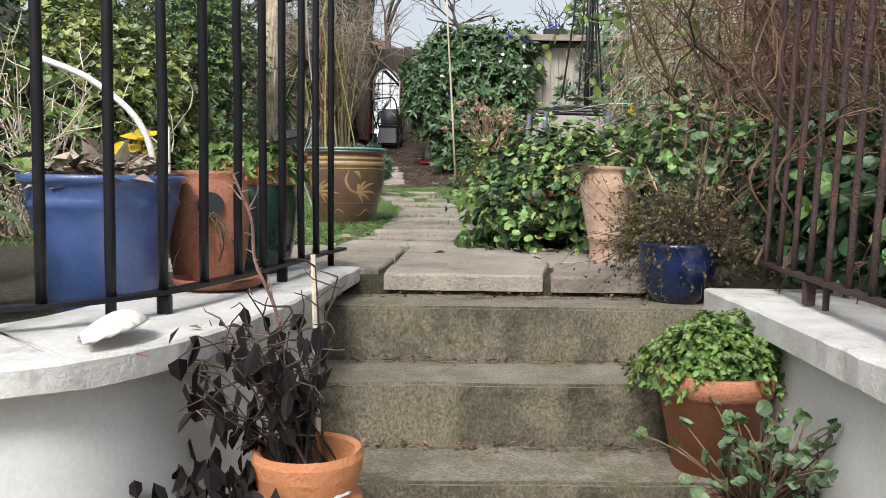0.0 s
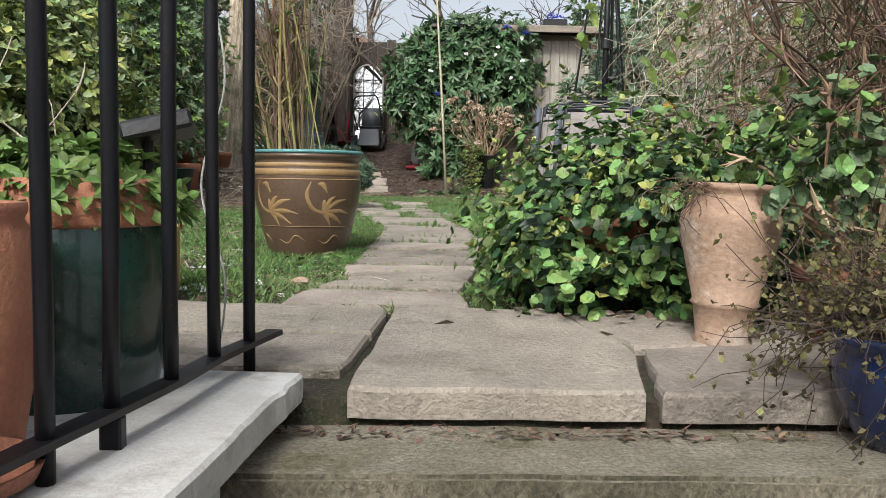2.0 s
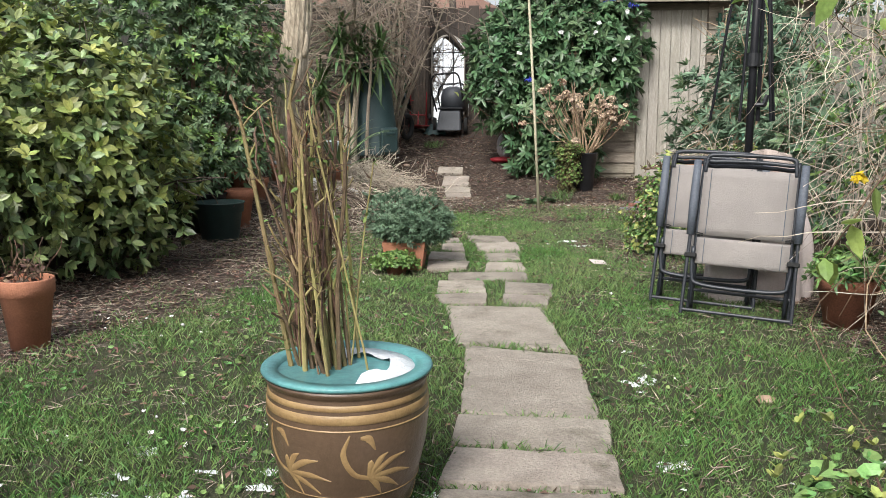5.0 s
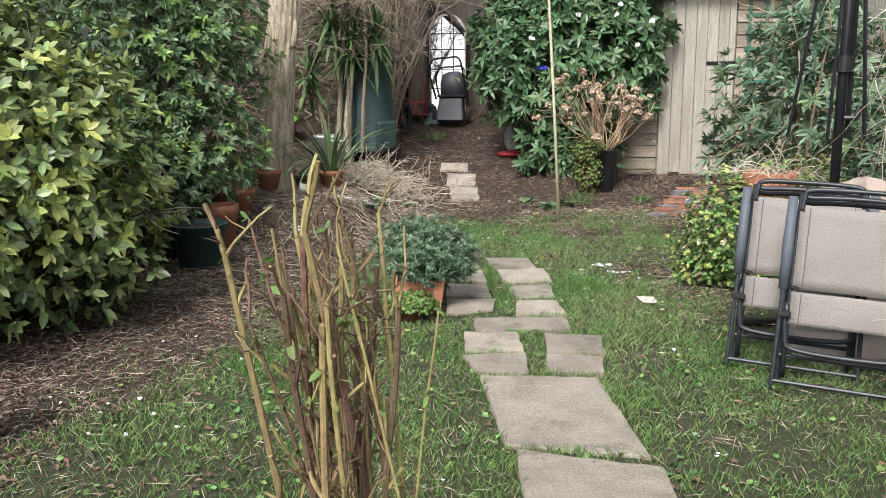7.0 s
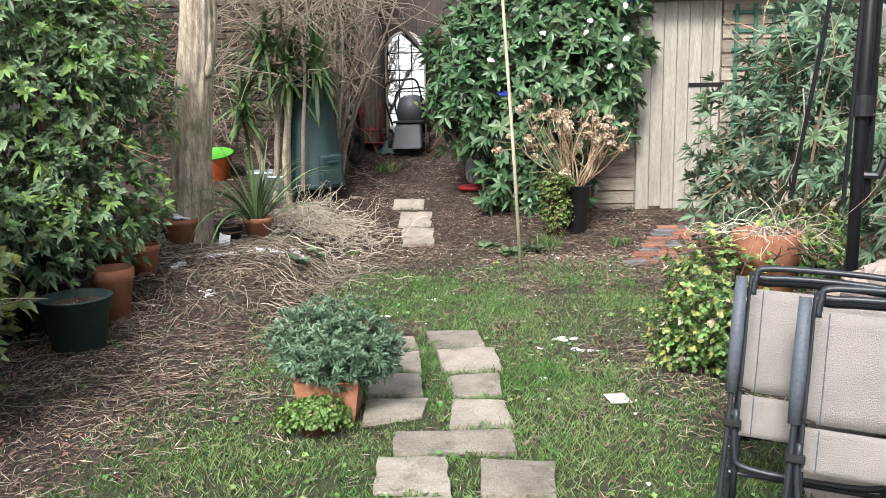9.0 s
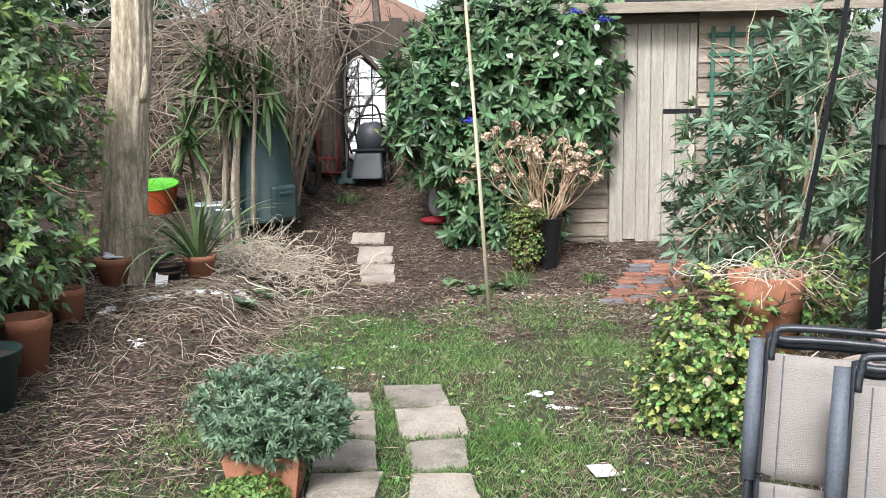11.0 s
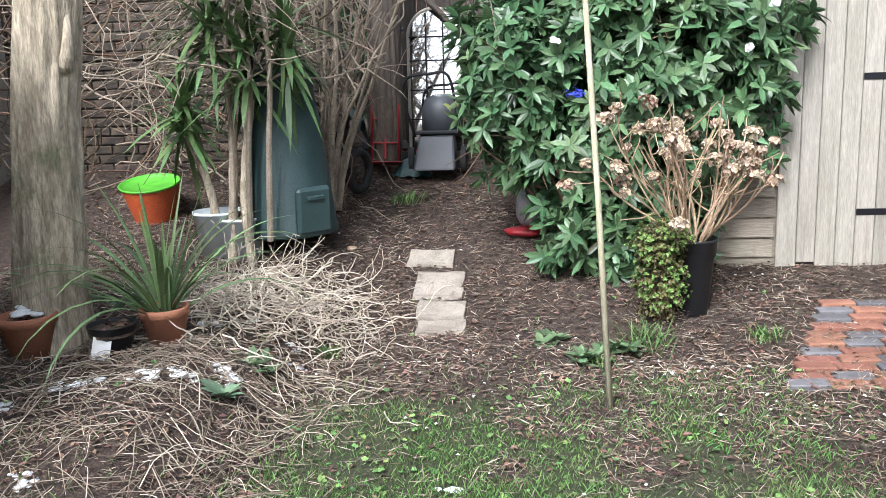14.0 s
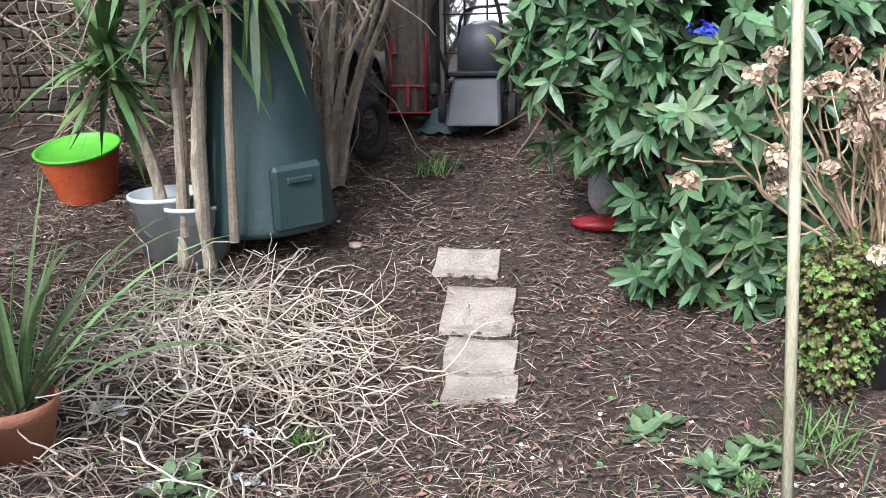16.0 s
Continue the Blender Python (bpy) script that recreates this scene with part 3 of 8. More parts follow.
# ------------------------------------------------------------------ railings
def railing(name, label, mat, line, bars, zb, ztop, lean=0.0, thick=0.0082):
    rail = thing(name, label, "railing")
    pts = np.array([(x, y, zb) for x, y in line])
    d = unit(np.gradient(pts, axis=0))
    s = np.stack([d[:, 1], -d[:, 0], np.zeros(len(d))], 1)
    for z, nm in ((zb, "bottom_rail"), (ztop, "top_rail")):
        g, rows = Geo(), []
        for p, q in zip(pts, s):
            rows += [p + q * 0.016 + (0, 0, z - zb - 0.005), p + q * 0.016 + (0, 0, z - zb + 0.005), p - q * 0.016 + (0, 0, z - zb + 0.005), p - q * 0.016 + (0, 0, z - zb - 0.005)]
        faces = [(i * 4 + j, i * 4 + (j + 1) % 4, (i + 1) * 4 + (j + 1) % 4, (i + 1) * 4 + j) for i in range(len(pts) - 1) for j in range(4)]
        g.add(rows, faces + [(3, 2, 1, 0), tuple((len(pts) - 1) * 4 + j for j in range(4))])
        part(nm, g, mat, rail)
    for k, (x, y) in enumerate(bars):
        low = zb - 0.065 if k % 4 == 0 else zb
        zz = np.linspace(low, ztop, 7)
        g = Geo().tube([(x + rng.normal(0, 0.0012) + lean * (z - zb), y + rng.normal(0, 0.0012), z) for z in zz], thick, 10)
        part("bar", g, mat, rail, smooth_shade=True)
    for x, y in bars[3::4]:
        part("foot", Geo().box(x - 0.014, y - 0.012, zb - 0.07, x + 0.014, y + 0.012, zb - 0.006, 0.003), mat, rail)
    return rail


left_bars = [(-0.35, 3.003), (-0.378, 2.86), (-0.398, 2.692), (-0.426, 2.535), (-0.452, 2.401), (-0.481, 2.248), (-0.52, 2.085), (-0.565, 1.939), (-0.631, 1.817), (-0.721, 1.717), (-0.841, 1.637), (-0.991, 1.567)]
railing("metal_railing", "black painted iron railing curving along the white coping", M["iron"],
        smooth_line([(-0.325, 3.12)] + left_bars + [(-1.2, 1.26)], 3), left_bars, 0.102, 1.3, thick=0.0108)
right_bars = [(1.0 - 0.011 * k, 2.72 - 0.13 * k) for k in range(12)]
railing("metal_railing", "rusty dark iron railing overgrown with climber stems", M["rust"],
        [(1.01, 2.8), *right_bars, (0.86, 1.2)], right_bars, 0.105, 1.02, 0.035)

# ------------------------------------------------------------------ paving
paving = thing("paving", "uneven sandstone slabs laid as patio and garden path", "paving", kind="structure")


def slab(corners, thick=0.05, lift=0.012, ragged=0.006, seed=0, tip=0.012):
    """A riven slab with an irregular outline from its four corners (x, y)."""
    c = np.array(corners, float)
    mid = c.mean(0)
    out = []
    for a, b in zip(c, np.roll(c, -1, 0)):
        k = max(3, int(np.linalg.norm(b - a) / 0.07))
        for t in np.linspace(0, 1, k, endpoint=False):
            p = a + (b - a) * t
            w = (vnoise(p[0] * 17 + seed, p[1] * 17, 9) - 0.5) * 2 * ragged
            out.append(p + unit(mid - p) * (0.008 + w + (0.004 if t == 0 else 0)))
    out = np.array(out)
    n = len(out)
    z = level(mid[0], mid[1]) + lift + rng.normal(0, 0.003)
    tilt = rng.normal(0, tip, 2)
    zz = z + (out - mid) @ tilt + level(out[:, 0], out[:, 1]) - level(mid[0], mid[1])
    rings = []
    for f, dz in ((1.0, -thick), (1.0, -0.008), (0.985, 0.0), (0.6, 0.002)):
        p = mid + (out - mid) * f
        rings.append(np.column_stack([p, zz + dz + (rng.normal(0, 0.0012, n) if dz >= 0 else 0)]))
    faces = [(r * n + j, r * n + (j + 1) % n, (r + 1) * n + (j + 1) % n, (r + 1) * n + j) for r in range(3) for j in range(n)]
    faces += [tuple(3 * n + j for j in range(n)), tuple(range(n))[::-1]]
    return Geo().add(np.concatenate(rings), faces)


def rect(x0, x1, y0, y1, s0=0.0, s1=0.0):
    return [(x0 + s0, y0), (x1 + s0, y0), (x1 + s1, y1), (x0 + s1, y1)]


slabs = [[(-0.18, 2.93), (0.36, 2.93), (0.42, 3.3), (0.3, 3.76), (-0.12, 3.77)], [(0.37, 2.93), (0.95, 2.93), (0.95, 3.4), (0.43, 3.31)],
         [(0.42, 3.33), (0.95, 3.42), (0.95, 3.9), (0.31, 3.78)], [(-1.0, 3.1), (-0.19, 3.1), (-0.15, 3.43), (-1.0, 3.43)],
         [(-1.0, 3.45), (-0.15, 3.45), (-0.125, 3.78), (-0.5, 3.83), (-1.0, 3.86)], [(-0.45, 3.86), (-0.2, 3.82), (0.1, 3.8), (0.08, 4.1), (-0.4, 4.14)],
         [(-0.38, 4.16), (0.08, 4.12), (0.1, 4.3), (-0.34, 4.29)], [(-0.3, 4.32), (0.12, 4.33), (0.15, 4.53), (-0.31, 4.53)],
         [(-0.33, 4.56), (0.14, 4.55), (0.17, 4.77), (-0.35, 4.79)], [(-0.33, 4.82), (0.19, 4.8), (0.22, 5.08), (-0.31, 5.07)],
         [(-0.32, 5.1), (0.2, 5.1), (0.22, 5.36), (-0.31, 5.36)], [(-0.32, 5.39), (0.26, 5.38), (0.27, 5.63), (-0.29, 5.66)],
         [(-0.3, 5.69), (0.26, 5.65), (0.28, 5.93), (-0.29, 5.95)], [(-0.28, 5.98), (0.25, 5.96), (0.22, 6.72), (-0.3, 6.83)],
         [(-0.34, 6.86), (0.19, 6.78), (0.09, 7.57), (-0.45, 7.58)], [(-0.46, 7.61), (-0.21, 7.61), (-0.22, 7.88), (-0.54, 7.86)],
         [(-0.14, 7.6), (0.13, 7.61), (0.15, 7.84), (-0.14, 7.86)], [(-0.53, 7.9), (-0.22, 7.91), (-0.25, 8.2), (-0.54, 8.2)],
         [(-0.13, 7.88), (0.16, 7.88), (0.18, 8.17), (-0.13, 8.18)], [(-0.49, 8.23), (0.03, 8.23), (0.02, 8.45), (-0.5, 8.45)],
         [(-0.26, 8.48), (0.04, 8.49), (0.0, 8.81), (-0.26, 8.81)], [(-0.25, 8.84), (-0.01, 8.85), (-0.02, 9.16), (-0.3, 9.13)],
         [(-0.31, 9.16), (0.0, 9.19), (-0.04, 9.52), (-0.37, 9.5)], [(-0.39, 9.54), (-0.08, 9.55), (-0.13, 9.87), (-0.45, 9.86)],
         [(-0.65, 8.55), (-0.37, 8.63), (-0.36, 8.84), (-0.67, 8.82)], [(-0.67, 8.87), (-0.38, 8.87), (-0.42, 9.15), (-0.68, 9.18)],
         [(-0.61, 9.21), (-0.42, 9.19), (-0.45, 9.5), (-0.61, 9.51)], [(-0.59, 9.54), (-0.45, 9.53), (-0.5, 9.78), (-0.62, 9.76)],
         rect(-0.81, -0.515, 12.36, 12.53), rect(-0.83, -0.53, 12.55, 12.74), rect(-0.88, -0.56, 12.78, 13.1), rect(-0.97, -0.65, 13.2, 13.42)]
for k, c in enumerate(slabs):
    part("slab", slab(c, seed=k * 1.7, thick=0.055 if k < 2 else 0.04, lift=0.024, ragged=0.009, tip=0.003 if k < 6 else 0.012), M["slab"], paving)

bricks = thing("brick_patch", "small patch of red and blue-grey paving bricks", "paving", kind="structure")
for j in range(11):
    for i in range(3):
        x, y = 1.0 + i * 0.19 + j * 0.047, 11.58 + j * 0.108
        z = float(level(x, y)) + 0.022
        part("brick", Geo().box(x, y, z - 0.04, x + 0.18, y + 0.098, z + rng.normal(0, 0.003), 0.006, 0.002),
             M["blue_brick"] if (i + 2 * j + j // 3) % 3 == 0 else M["red_brick"], bricks)

# ------------------------------------------------------------------ shed at the back
shed = thing("shed", "weathered timber shed with horizontal cladding and felted roof", "shed")
SY = 13.38
for x0, x1 in ((0.15, 1.37), (2.17, 3.5)):
    k = 0
    while 0.2 + k * 0.128 < 2.4:
        z = 0.2 + k * 0.128
        g = Geo()
        j = rng.normal(0, 0.002, 3)
        g.add([(x0, SY - 0.022 + j[0], z), (x1, SY - 0.022 + j[1], z), (x1, SY + 0.012, z), (x0, SY + 0.012, z),
               (x0, SY - 0.006, z + 0.126), (x1, SY - 0.006 + j[2], z + 0.126), (x1, SY + 0.012, z + 0.126), (x0, SY + 0.012, z + 0.126)],
              [(0, 1, 5, 4), (1, 2, 6, 5), (2, 3, 7, 6), (3, 0, 4, 7), (4, 5, 6, 7), (3, 2, 1, 0)])
        part("plank", g, M["siding"], shed)
        k += 1
part("wall", Geo().box(0.15, SY + 0.014, 0.2, 3.5, SY + 0.05, 2.42).box(0.15, SY + 0.052, 0.2, 0.2, SY + 2.2, 2.42).box(3.45, SY + 0.052, 0.2, 3.5, SY + 2.2, 2.42), M["siding"], shed)
door = thing("door", "grey boarded shed door, gnawed away at the bottom", "door")
door.parent = shed
del door["category"], door["label"]
door["label"] = "grey boarded door, closed and gnawed at the bottom"
dx = [1.385, 1.51, 1.625, 1.745, 1.86, 1.975, 2.085, 2.15]
for k, (a, b) in enumerate(zip(dx, dx[1:])):
    zb = 0.37 + (0.05 if k == 1 else 0.02 if k in (2,) else 0) + rng.uniform(0, 0.012)
    part("board", Geo().box(a + 0.002, SY - 0.035, zb, b - 0.002, SY - 0.016, 2.335, 0.004), M["wood_grey"], door)
part("hinge", Geo().box(1.86, SY - 0.042, 1.55, 2.2, SY - 0.037, 1.59, 0.002), M["iron"], door, "black strap hinge")
part("hinge", Geo().box(1.86, SY - 0.042, 0.72, 2.2, SY - 0.037, 0.76, 0.002), M["iron"], door, "black strap hinge")
part("handle", Geo().box(1.42, SY - 0.05, 1.82, 1.44, SY - 0.037, 2.0, 0.003), M["iron"], door, "black iron pull")
roof_g = Geo().add([(0.0, SY - 0.28, 2.45), (3.7, SY - 0.28, 2.45), (3.7, SY + 2.3, 2.62), (0.0, SY + 2.3, 2.62),
                    (0.0, SY - 0.28, 2.49), (3.7, SY - 0.28, 2.49), (3.7, SY + 2.3, 2.66), (0.0, SY + 2.3, 2.66)],
                   [(0, 1, 5, 4), (1, 2, 6, 5), (2, 3, 7, 6), (3, 0, 4, 7), (4, 5, 6, 7), (3, 2, 1, 0)])
part("roof", roof_g, M["felt"], shed)
part("fascia", Geo().box(0.9, SY - 0.305, 2.4, 3.7, SY - 0.282, 2.49, 0.004), M["siding"], shed)
trellis = thing("trellis", "green stained square trellis on the shed wall", "trellis")
for k in range(7):
    part("slat", Geo().box(2.27 + k * 0.17, SY - 0.05, 0.75, 2.305 + k * 0.17, SY - 0.038, 2.3, 0.003), M["trellis"], trellis)
for k in range(9):
    part("slat", Geo().box(2.25, SY - 0.036, 0.85 + k * 0.17, 3.35, SY - 0.025, 0.885 + k * 0.17, 0.003), M["trellis"], trellis)

# ------------------------------------------------------------------ old brick wall at the back left, fences
wall_back = thing("wall_back", "old sooty stock brick garden wall", "wall", kind="structure")
part("mortar", Geo().box(-6.0, 14.42, 0.3, -1.62, 14.6, 2.5, 0), M["mortar"], wall_back)
brick_meshes = [Geo().box(-0.105, -0.02, -0.0315, 0.105, 0.09, 0.0315, 0.005, 0.002).mesh("brick", M["brick"]) for _ in range(6)]
for course in range(30):
    z = 0.36 + course * 0.073
    x = -4.6 + (0.11 if course % 2 else 0.0)
    while x < -1.7:
        if not (course < 6 and x > -2.2):
            b = new("brick", brick_meshes[int(rng.integers(6))])
            b.parent = wall_back
            b.matrix_world = pose(x, 14.42 + rng.normal(0, 0.004), z, rng.normal(0, 0.8), 0, rng.normal(0, 0.6))
        x += 0.222
far_bricks = Geo()
for course in range(30):
    for x in np.arange(-5.9 + (0.11 if course % 2 else 0), -4.72, 0.222):
        far_bricks.box(x - 0.105, 14.4, 0.36 + course * 0.073 - 0.031, x + 0.105, 14.5, 0.36 + course * 0.073 + 0.031, 0)
tagged(part("brickwork", far_bricks, M["brick"], wall_back), kind="stuff")
part("capping", Geo().box(-6.0, 14.38, 2.5, -1.6, 14.64, 2.57, 0.01), M["mortar"], wall_back)


def fence(name, x0, y0, x1, y1, h, label, mat="wood_grey"):
    f = thing(name, label, "fence", kind="structure")
    n = int(math.hypot(x1 - x0, y1 - y0) / 0.15)
    a = math.degrees(math.atan2(y1 - y0, x1 - x0))
    me = [Geo().box(0, -0.009, 0, 0.146, 0.009, h + rng.normal(0, 0.01), 0.003).mesh("plank", M[mat]) for _ in range(4)]
    for k in range(n):
        x, y = x0 + (x1 - x0) * k / n, y0 + (y1 - y0) * k / n
        p = new("plank", me[k % 4])
        p.parent = f
        p.matrix_world = pose(x, y, float(level(x, y)) - 0.02, 0, 0, a)
    return f


fence("fence_left", -4.3, 1.1, -4.3, 14.4, 1.9, "tall weathered board fence behind the shrubs")
fence("fence_right", 3.3, 1.0, 3.3, 13.3, 1.9, "tall weathered board fence behind the climbers")
fence("fence_back", -1.6, 15.6, 0.2, 15.6, 1.6, "dark stained board fence at the end of the garden", "fence_dark")

# neighbouring house beyond the back
nb = thing("house", "distant house with brown tiled pitched roof", "house")
part("wall", Geo().box(-7, 26, 0.3, 1.2, 33, 3.0, 0), M["wall_far"], nb)
part("roof", Geo().add([(-7.3, 25.7, 2.85), (1.5, 25.7, 2.85), (1.5, 33.3, 2.85), (-7.3, 33.3, 2.85), (-5.4, 29.5, 5.0), (-2.2, 29.5, 5.0)],
                       [(0, 1, 5, 4), (1, 2, 5), (2, 3, 4, 5), (3, 0, 4), (3, 2, 1, 0)]), M["roof_tile"], nb)
for x in (-5.5, -3.2, -0.9):
    w = part("window", Geo().box(x - 0.5, 25.96, 1.3, x + 0.5, 25.99, 2.4, 0.02), M["mirror"], nb)
    part("frame", Geo().box(x - 0.56, 25.93, 1.22, x - 0.5, 25.98, 2.46, 0.01).box(x + 0.5, 25.93, 1.22, x + 0.56, 25.98, 2.46, 0.01)
         .box(x - 0.5, 25.93, 2.4, x + 0.5, 25.98, 2.46, 0.01).box(x - 0.5, 25.93, 1.22, x + 0.5, 25.98, 1.3, 0.01), M["white"], w)


# ------------------------------------------------------------------ plant makers
def rosettes(g, centres, axes, k, length, width, open_angle=(0.7, 1.25), shape="oval", droop=0.15, fold=0.18):
    """A whorl of k leaves round each axis."""
    n = len(centres)
    axes = unit(axes)
    ref = np.where(np.abs(axes[:, 2:3]) > 0.9, np.array([[1.0, 0, 0]]), np.array([[0, 0, 1.0]]))
    a = unit(np.cross(axes, ref))
    b = np.cross(axes, a)
    ang = rng.uniform(0, 6.28, (n, 1)) + np.arange(k)[None, :] * 2 * np.pi / k + rng.normal(0, 0.25, (n, k))
    op = rng.uniform(*open_angle, (n, k))
    way = axes[:, None, :] * np.cos(op)[..., None] + (a[:, None, :] * np.cos(ang)[..., None] + b[:, None, :] * np.sin(ang)[..., None]) * np.sin(op)[..., None]
    base = np.repeat(centres[:, None, :], k, 1)
    nor = np.repeat(axes[:, None, :], k, 1)
    L = rng.uniform(*length, n * k)
    return g.leaves(base.reshape(-1, 3), way.reshape(-1, 3), nor.reshape(-1, 3), L, L * rng.uniform(*width, n * k), fold, droop, shape)


def blob_points(blobs, n, shell=(0.72, 1.02), lump=0.22):
    """Points in the outer shell of several ellipsoids, with the outward direction; the outline is lumpy."""
    w = np.array([b[3] * b[4] + b[4] * b[5] + b[3] * b[5] for b in blobs])
    idx = rng.choice(len(blobs), n, p=w / w.sum())
    b = np.array(blobs)[idx]
    d = sphere_points(n)
    r = rng.uniform(shell[0] ** 3, shell[1] ** 3, n) ** (1 / 3)
    r *= 1 + lump * (vnoise(d[:, 0] * 3 + idx * 7.3 + d[:, 2] * 2, d[:, 1] * 3 + d[:, 2] * 3.7, 11) - 0.5) * 2
    p = b[:, :3] + d * b[:, 3:] * r[:, None]
    return p, unit(d / b[:, 3:]), idx


def branch(start, way, length, steps=6, bend=0.18, lift=0.05, seed=None):
    p, w = np.array(start, float), unit(way)
    out = [p]
    for _ in range(steps):
        w = unit(w + rng.normal(0, bend, 3) + np.array([0, 0, lift]))
        p = p + w * length / steps
        out.append(p)
    return np.array(out)


def stems_to(g, root, targets, r0=0.02, r1=0.004, sides=5, sag=0.25):
    """Limbs from a root to targets, curving upwards."""
    root = np.asarray(root, float)
    for t in targets:
        t = np.asarray(t, float)
        mid = root + (t - root) * 0.5 + np.array([0, 0, np.linalg.norm(t - root) * sag * rng.uniform(0.2, 1)]) + rng.normal(0, 0.03, 3)
        s = np.linspace(0, 1, 7)[:, None]
        g.tube((1 - s) ** 2 * root + 2 * s * (1 - s) * mid + s ** 2 * t, np.linspace(r0, r1, 7), sides, cap=False)
    return g


def bush(name, label, blobs, whorls, k, length, width, mat, root, twig_mat, accents=(), shape="oval", open_angle=(0.6, 1.3), limbs=14,
         category="shrub", up=0.5, shell=(0.62, 1.03), droop=0.15, r0=0.025, inner=0.3):
    """A shrub: limbs from the root and a crown of leaf whorls; accents: (share, material) of tip whorls in another colour."""
    ob = thing(name, label, category, root)
    off = np.array(root)
    g = Geo()
    p, d, _ = blob_points(blobs, limbs, (0.6, 0.9))
    p[:, 2] = np.maximum(p[:, 2], root[2] + 0.1)
    stems_to(g, (0, 0, 0), p - off, r0)
    for q, w in zip(p, d):
        for _ in range(3):
            g.tube(branch(q - off, w + rng.normal(0, 0.5, 3), 0.35 if r0 > 0.012 else 0.06, 4), np.linspace(min(r0, 0.006), 0.0015, 5), 4, cap=False)
    part("stem_clump", g, twig_mat, ob)
    p, d, _ = blob_points(blobs, whorls, shell)
    if inner:
        p2, d2, _ = blob_points(blobs, int(whorls * inner), (0.25, 0.65))
        p, d = np.concatenate([p, p2]), np.concatenate([d, d2])
    ground_z = level(p[:, 0], p[:, 1])
    keep = p[:, 2] > ground_z + 0.03
    p, d = p[keep], d[keep]
    axes = d + np.array([0, 0, up]) + rng.normal(0, 0.3, d.shape)
    pick = rng.random(len(p))
    lo = 0.0
    for share, am in accents:
        sel = (pick >= lo) & (pick < lo + share) & (d[:, 2] > -0.3)
        part("tip_foliage", rosettes(Geo(), p[sel] - off + d[sel] * 0.02, axes[sel], k, length, width, open_angle, shape, droop), am, ob)
        lo += share
    part("crown", rosettes(Geo(), p[pick >= lo] - off, axes[pick >= lo], k, length, width, open_angle, shape, droop), mat, ob)
    return ob


def flowerpot(name, label, x, y, z, r, h, mat, style="flower", soil=True, lean=(0, 0), group=""):
    """A pot > body, soil. style: flower (rimmed), bowl, barrel, plastic, tapered."""
    ob = thing(name, label, "plant pot", (x, y, z), group, lean=lean)
    t = max(0.008, r * 0.07)
    if style == "flower":
        prof = [(r * 0.66, 0), (r * 0.93, h * 0.78), (r * 1.0, h * 0.79), (r * 1.02, h * 0.985), (r * 1.0, h), (r - t, h), (r - t * 1.3, h * 0.84), (r * 0.84, h * 0.8)]
    elif style == "plastic":
        prof = [(r * 0.7, 0), (r * 0.72, h * 0.01), (r * 0.9, h * 0.74), (r * 0.97, h * 0.76), (r * 0.99, h * 0.96), (r * 1.03, h * 0.97), (r * 1.03, h), (r * 0.97, h), (r * 0.92, h * 0.86)]
    elif style == "tapered":
        prof = [(r * 0.62, 0), (r * 0.66, h * 0.02), (r * 0.86, h * 0.62), (r * 0.92, h * 0.76), (r * 0.965, h * 0.79), (r * 0.93, h * 0.82), (r * 0.97, h * 0.93), (r * 1.03, h * 0.95), (r * 1.03, h), (r * 0.95, h), (r * 0.9, h * 0.85)]
    elif style == "bowl":
        prof = [(r * 0.55, 0), (r * 0.75, h * 0.2), (r * 0.93, h * 0.5), (r * 0.99, h * 0.75), (r * 0.95, h * 0.9), (r, h * 0.93), (r * 1.0, h), (r * 0.9, h), (r * 0.86, h * 0.85)]
    else:
        prof = [(r * 0.72, 0), (r * 0.78, h * 0.06), (r * 0.95, h * 0.4), (r * 1.0, h * 0.68), (r * 0.93, h * 0.9), (r * 0.86, h * 0.94), (r * 0.9, h * 0.97), (r * 0.9, h), (r * 0.8, h), (r * 0.76, h * 0.88)]
    part("body", Geo().lathe(prof, 40, wobble=0.006), mat, ob, smooth_shade=True)
    if soil:
        rs, zs = prof[-1]
        g = Geo().lathe([(rs * 1.02, zs - 0.03), (rs * 1.02, zs), (rs * 0.6, zs + 0.008), (0.004, zs + 0.012)], 24)
        part("soil", g, M["soil"], ob)
        part("debris", litter_leaves(Geo(), 0, 0, zs + 0.008, 26, rs * 0.38, (0.02, 0.05), 0.006), M["litter"], ob, "dry leaf debris")
    return ob


def plant(name, label, x, y, z, parts_, category="plant"):
    """A plant at a place > parts given as (name, geo, material)."""
    ob = thing(name, label, category, (x, y, z))
    for nm, g, m in parts_:
        part(nm, g, m, ob)
    return ob


def mound(n, r, hgt, k, length, width, shape="oval", up=0.6, squash=0.2, open_angle=(0.7, 1.3), droop=0.2, inner=0.25):
    """Leaf whorls over a dome."""
    d = sphere_points(n, 0.5)
    d[:, 2] = np.abs(d[:, 2]) * 1.0 - squash
    rad = rng.uniform(inner, 1.0, n) ** 0.5
    rad *= 1 + 0.3 * (vnoise(d[:, 0] * 3 + 5, d[:, 1] * 3 + d[:, 2] * 4, 21) - 0.5) * 2
    p = d * rad[:, None] * np.array([r, r, hgt])
    return rosettes(Geo(), p, d + np.array([0, 0, up]) + rng.normal(0, 0.3, d.shape), k, length, width, open_angle, shape, droop)


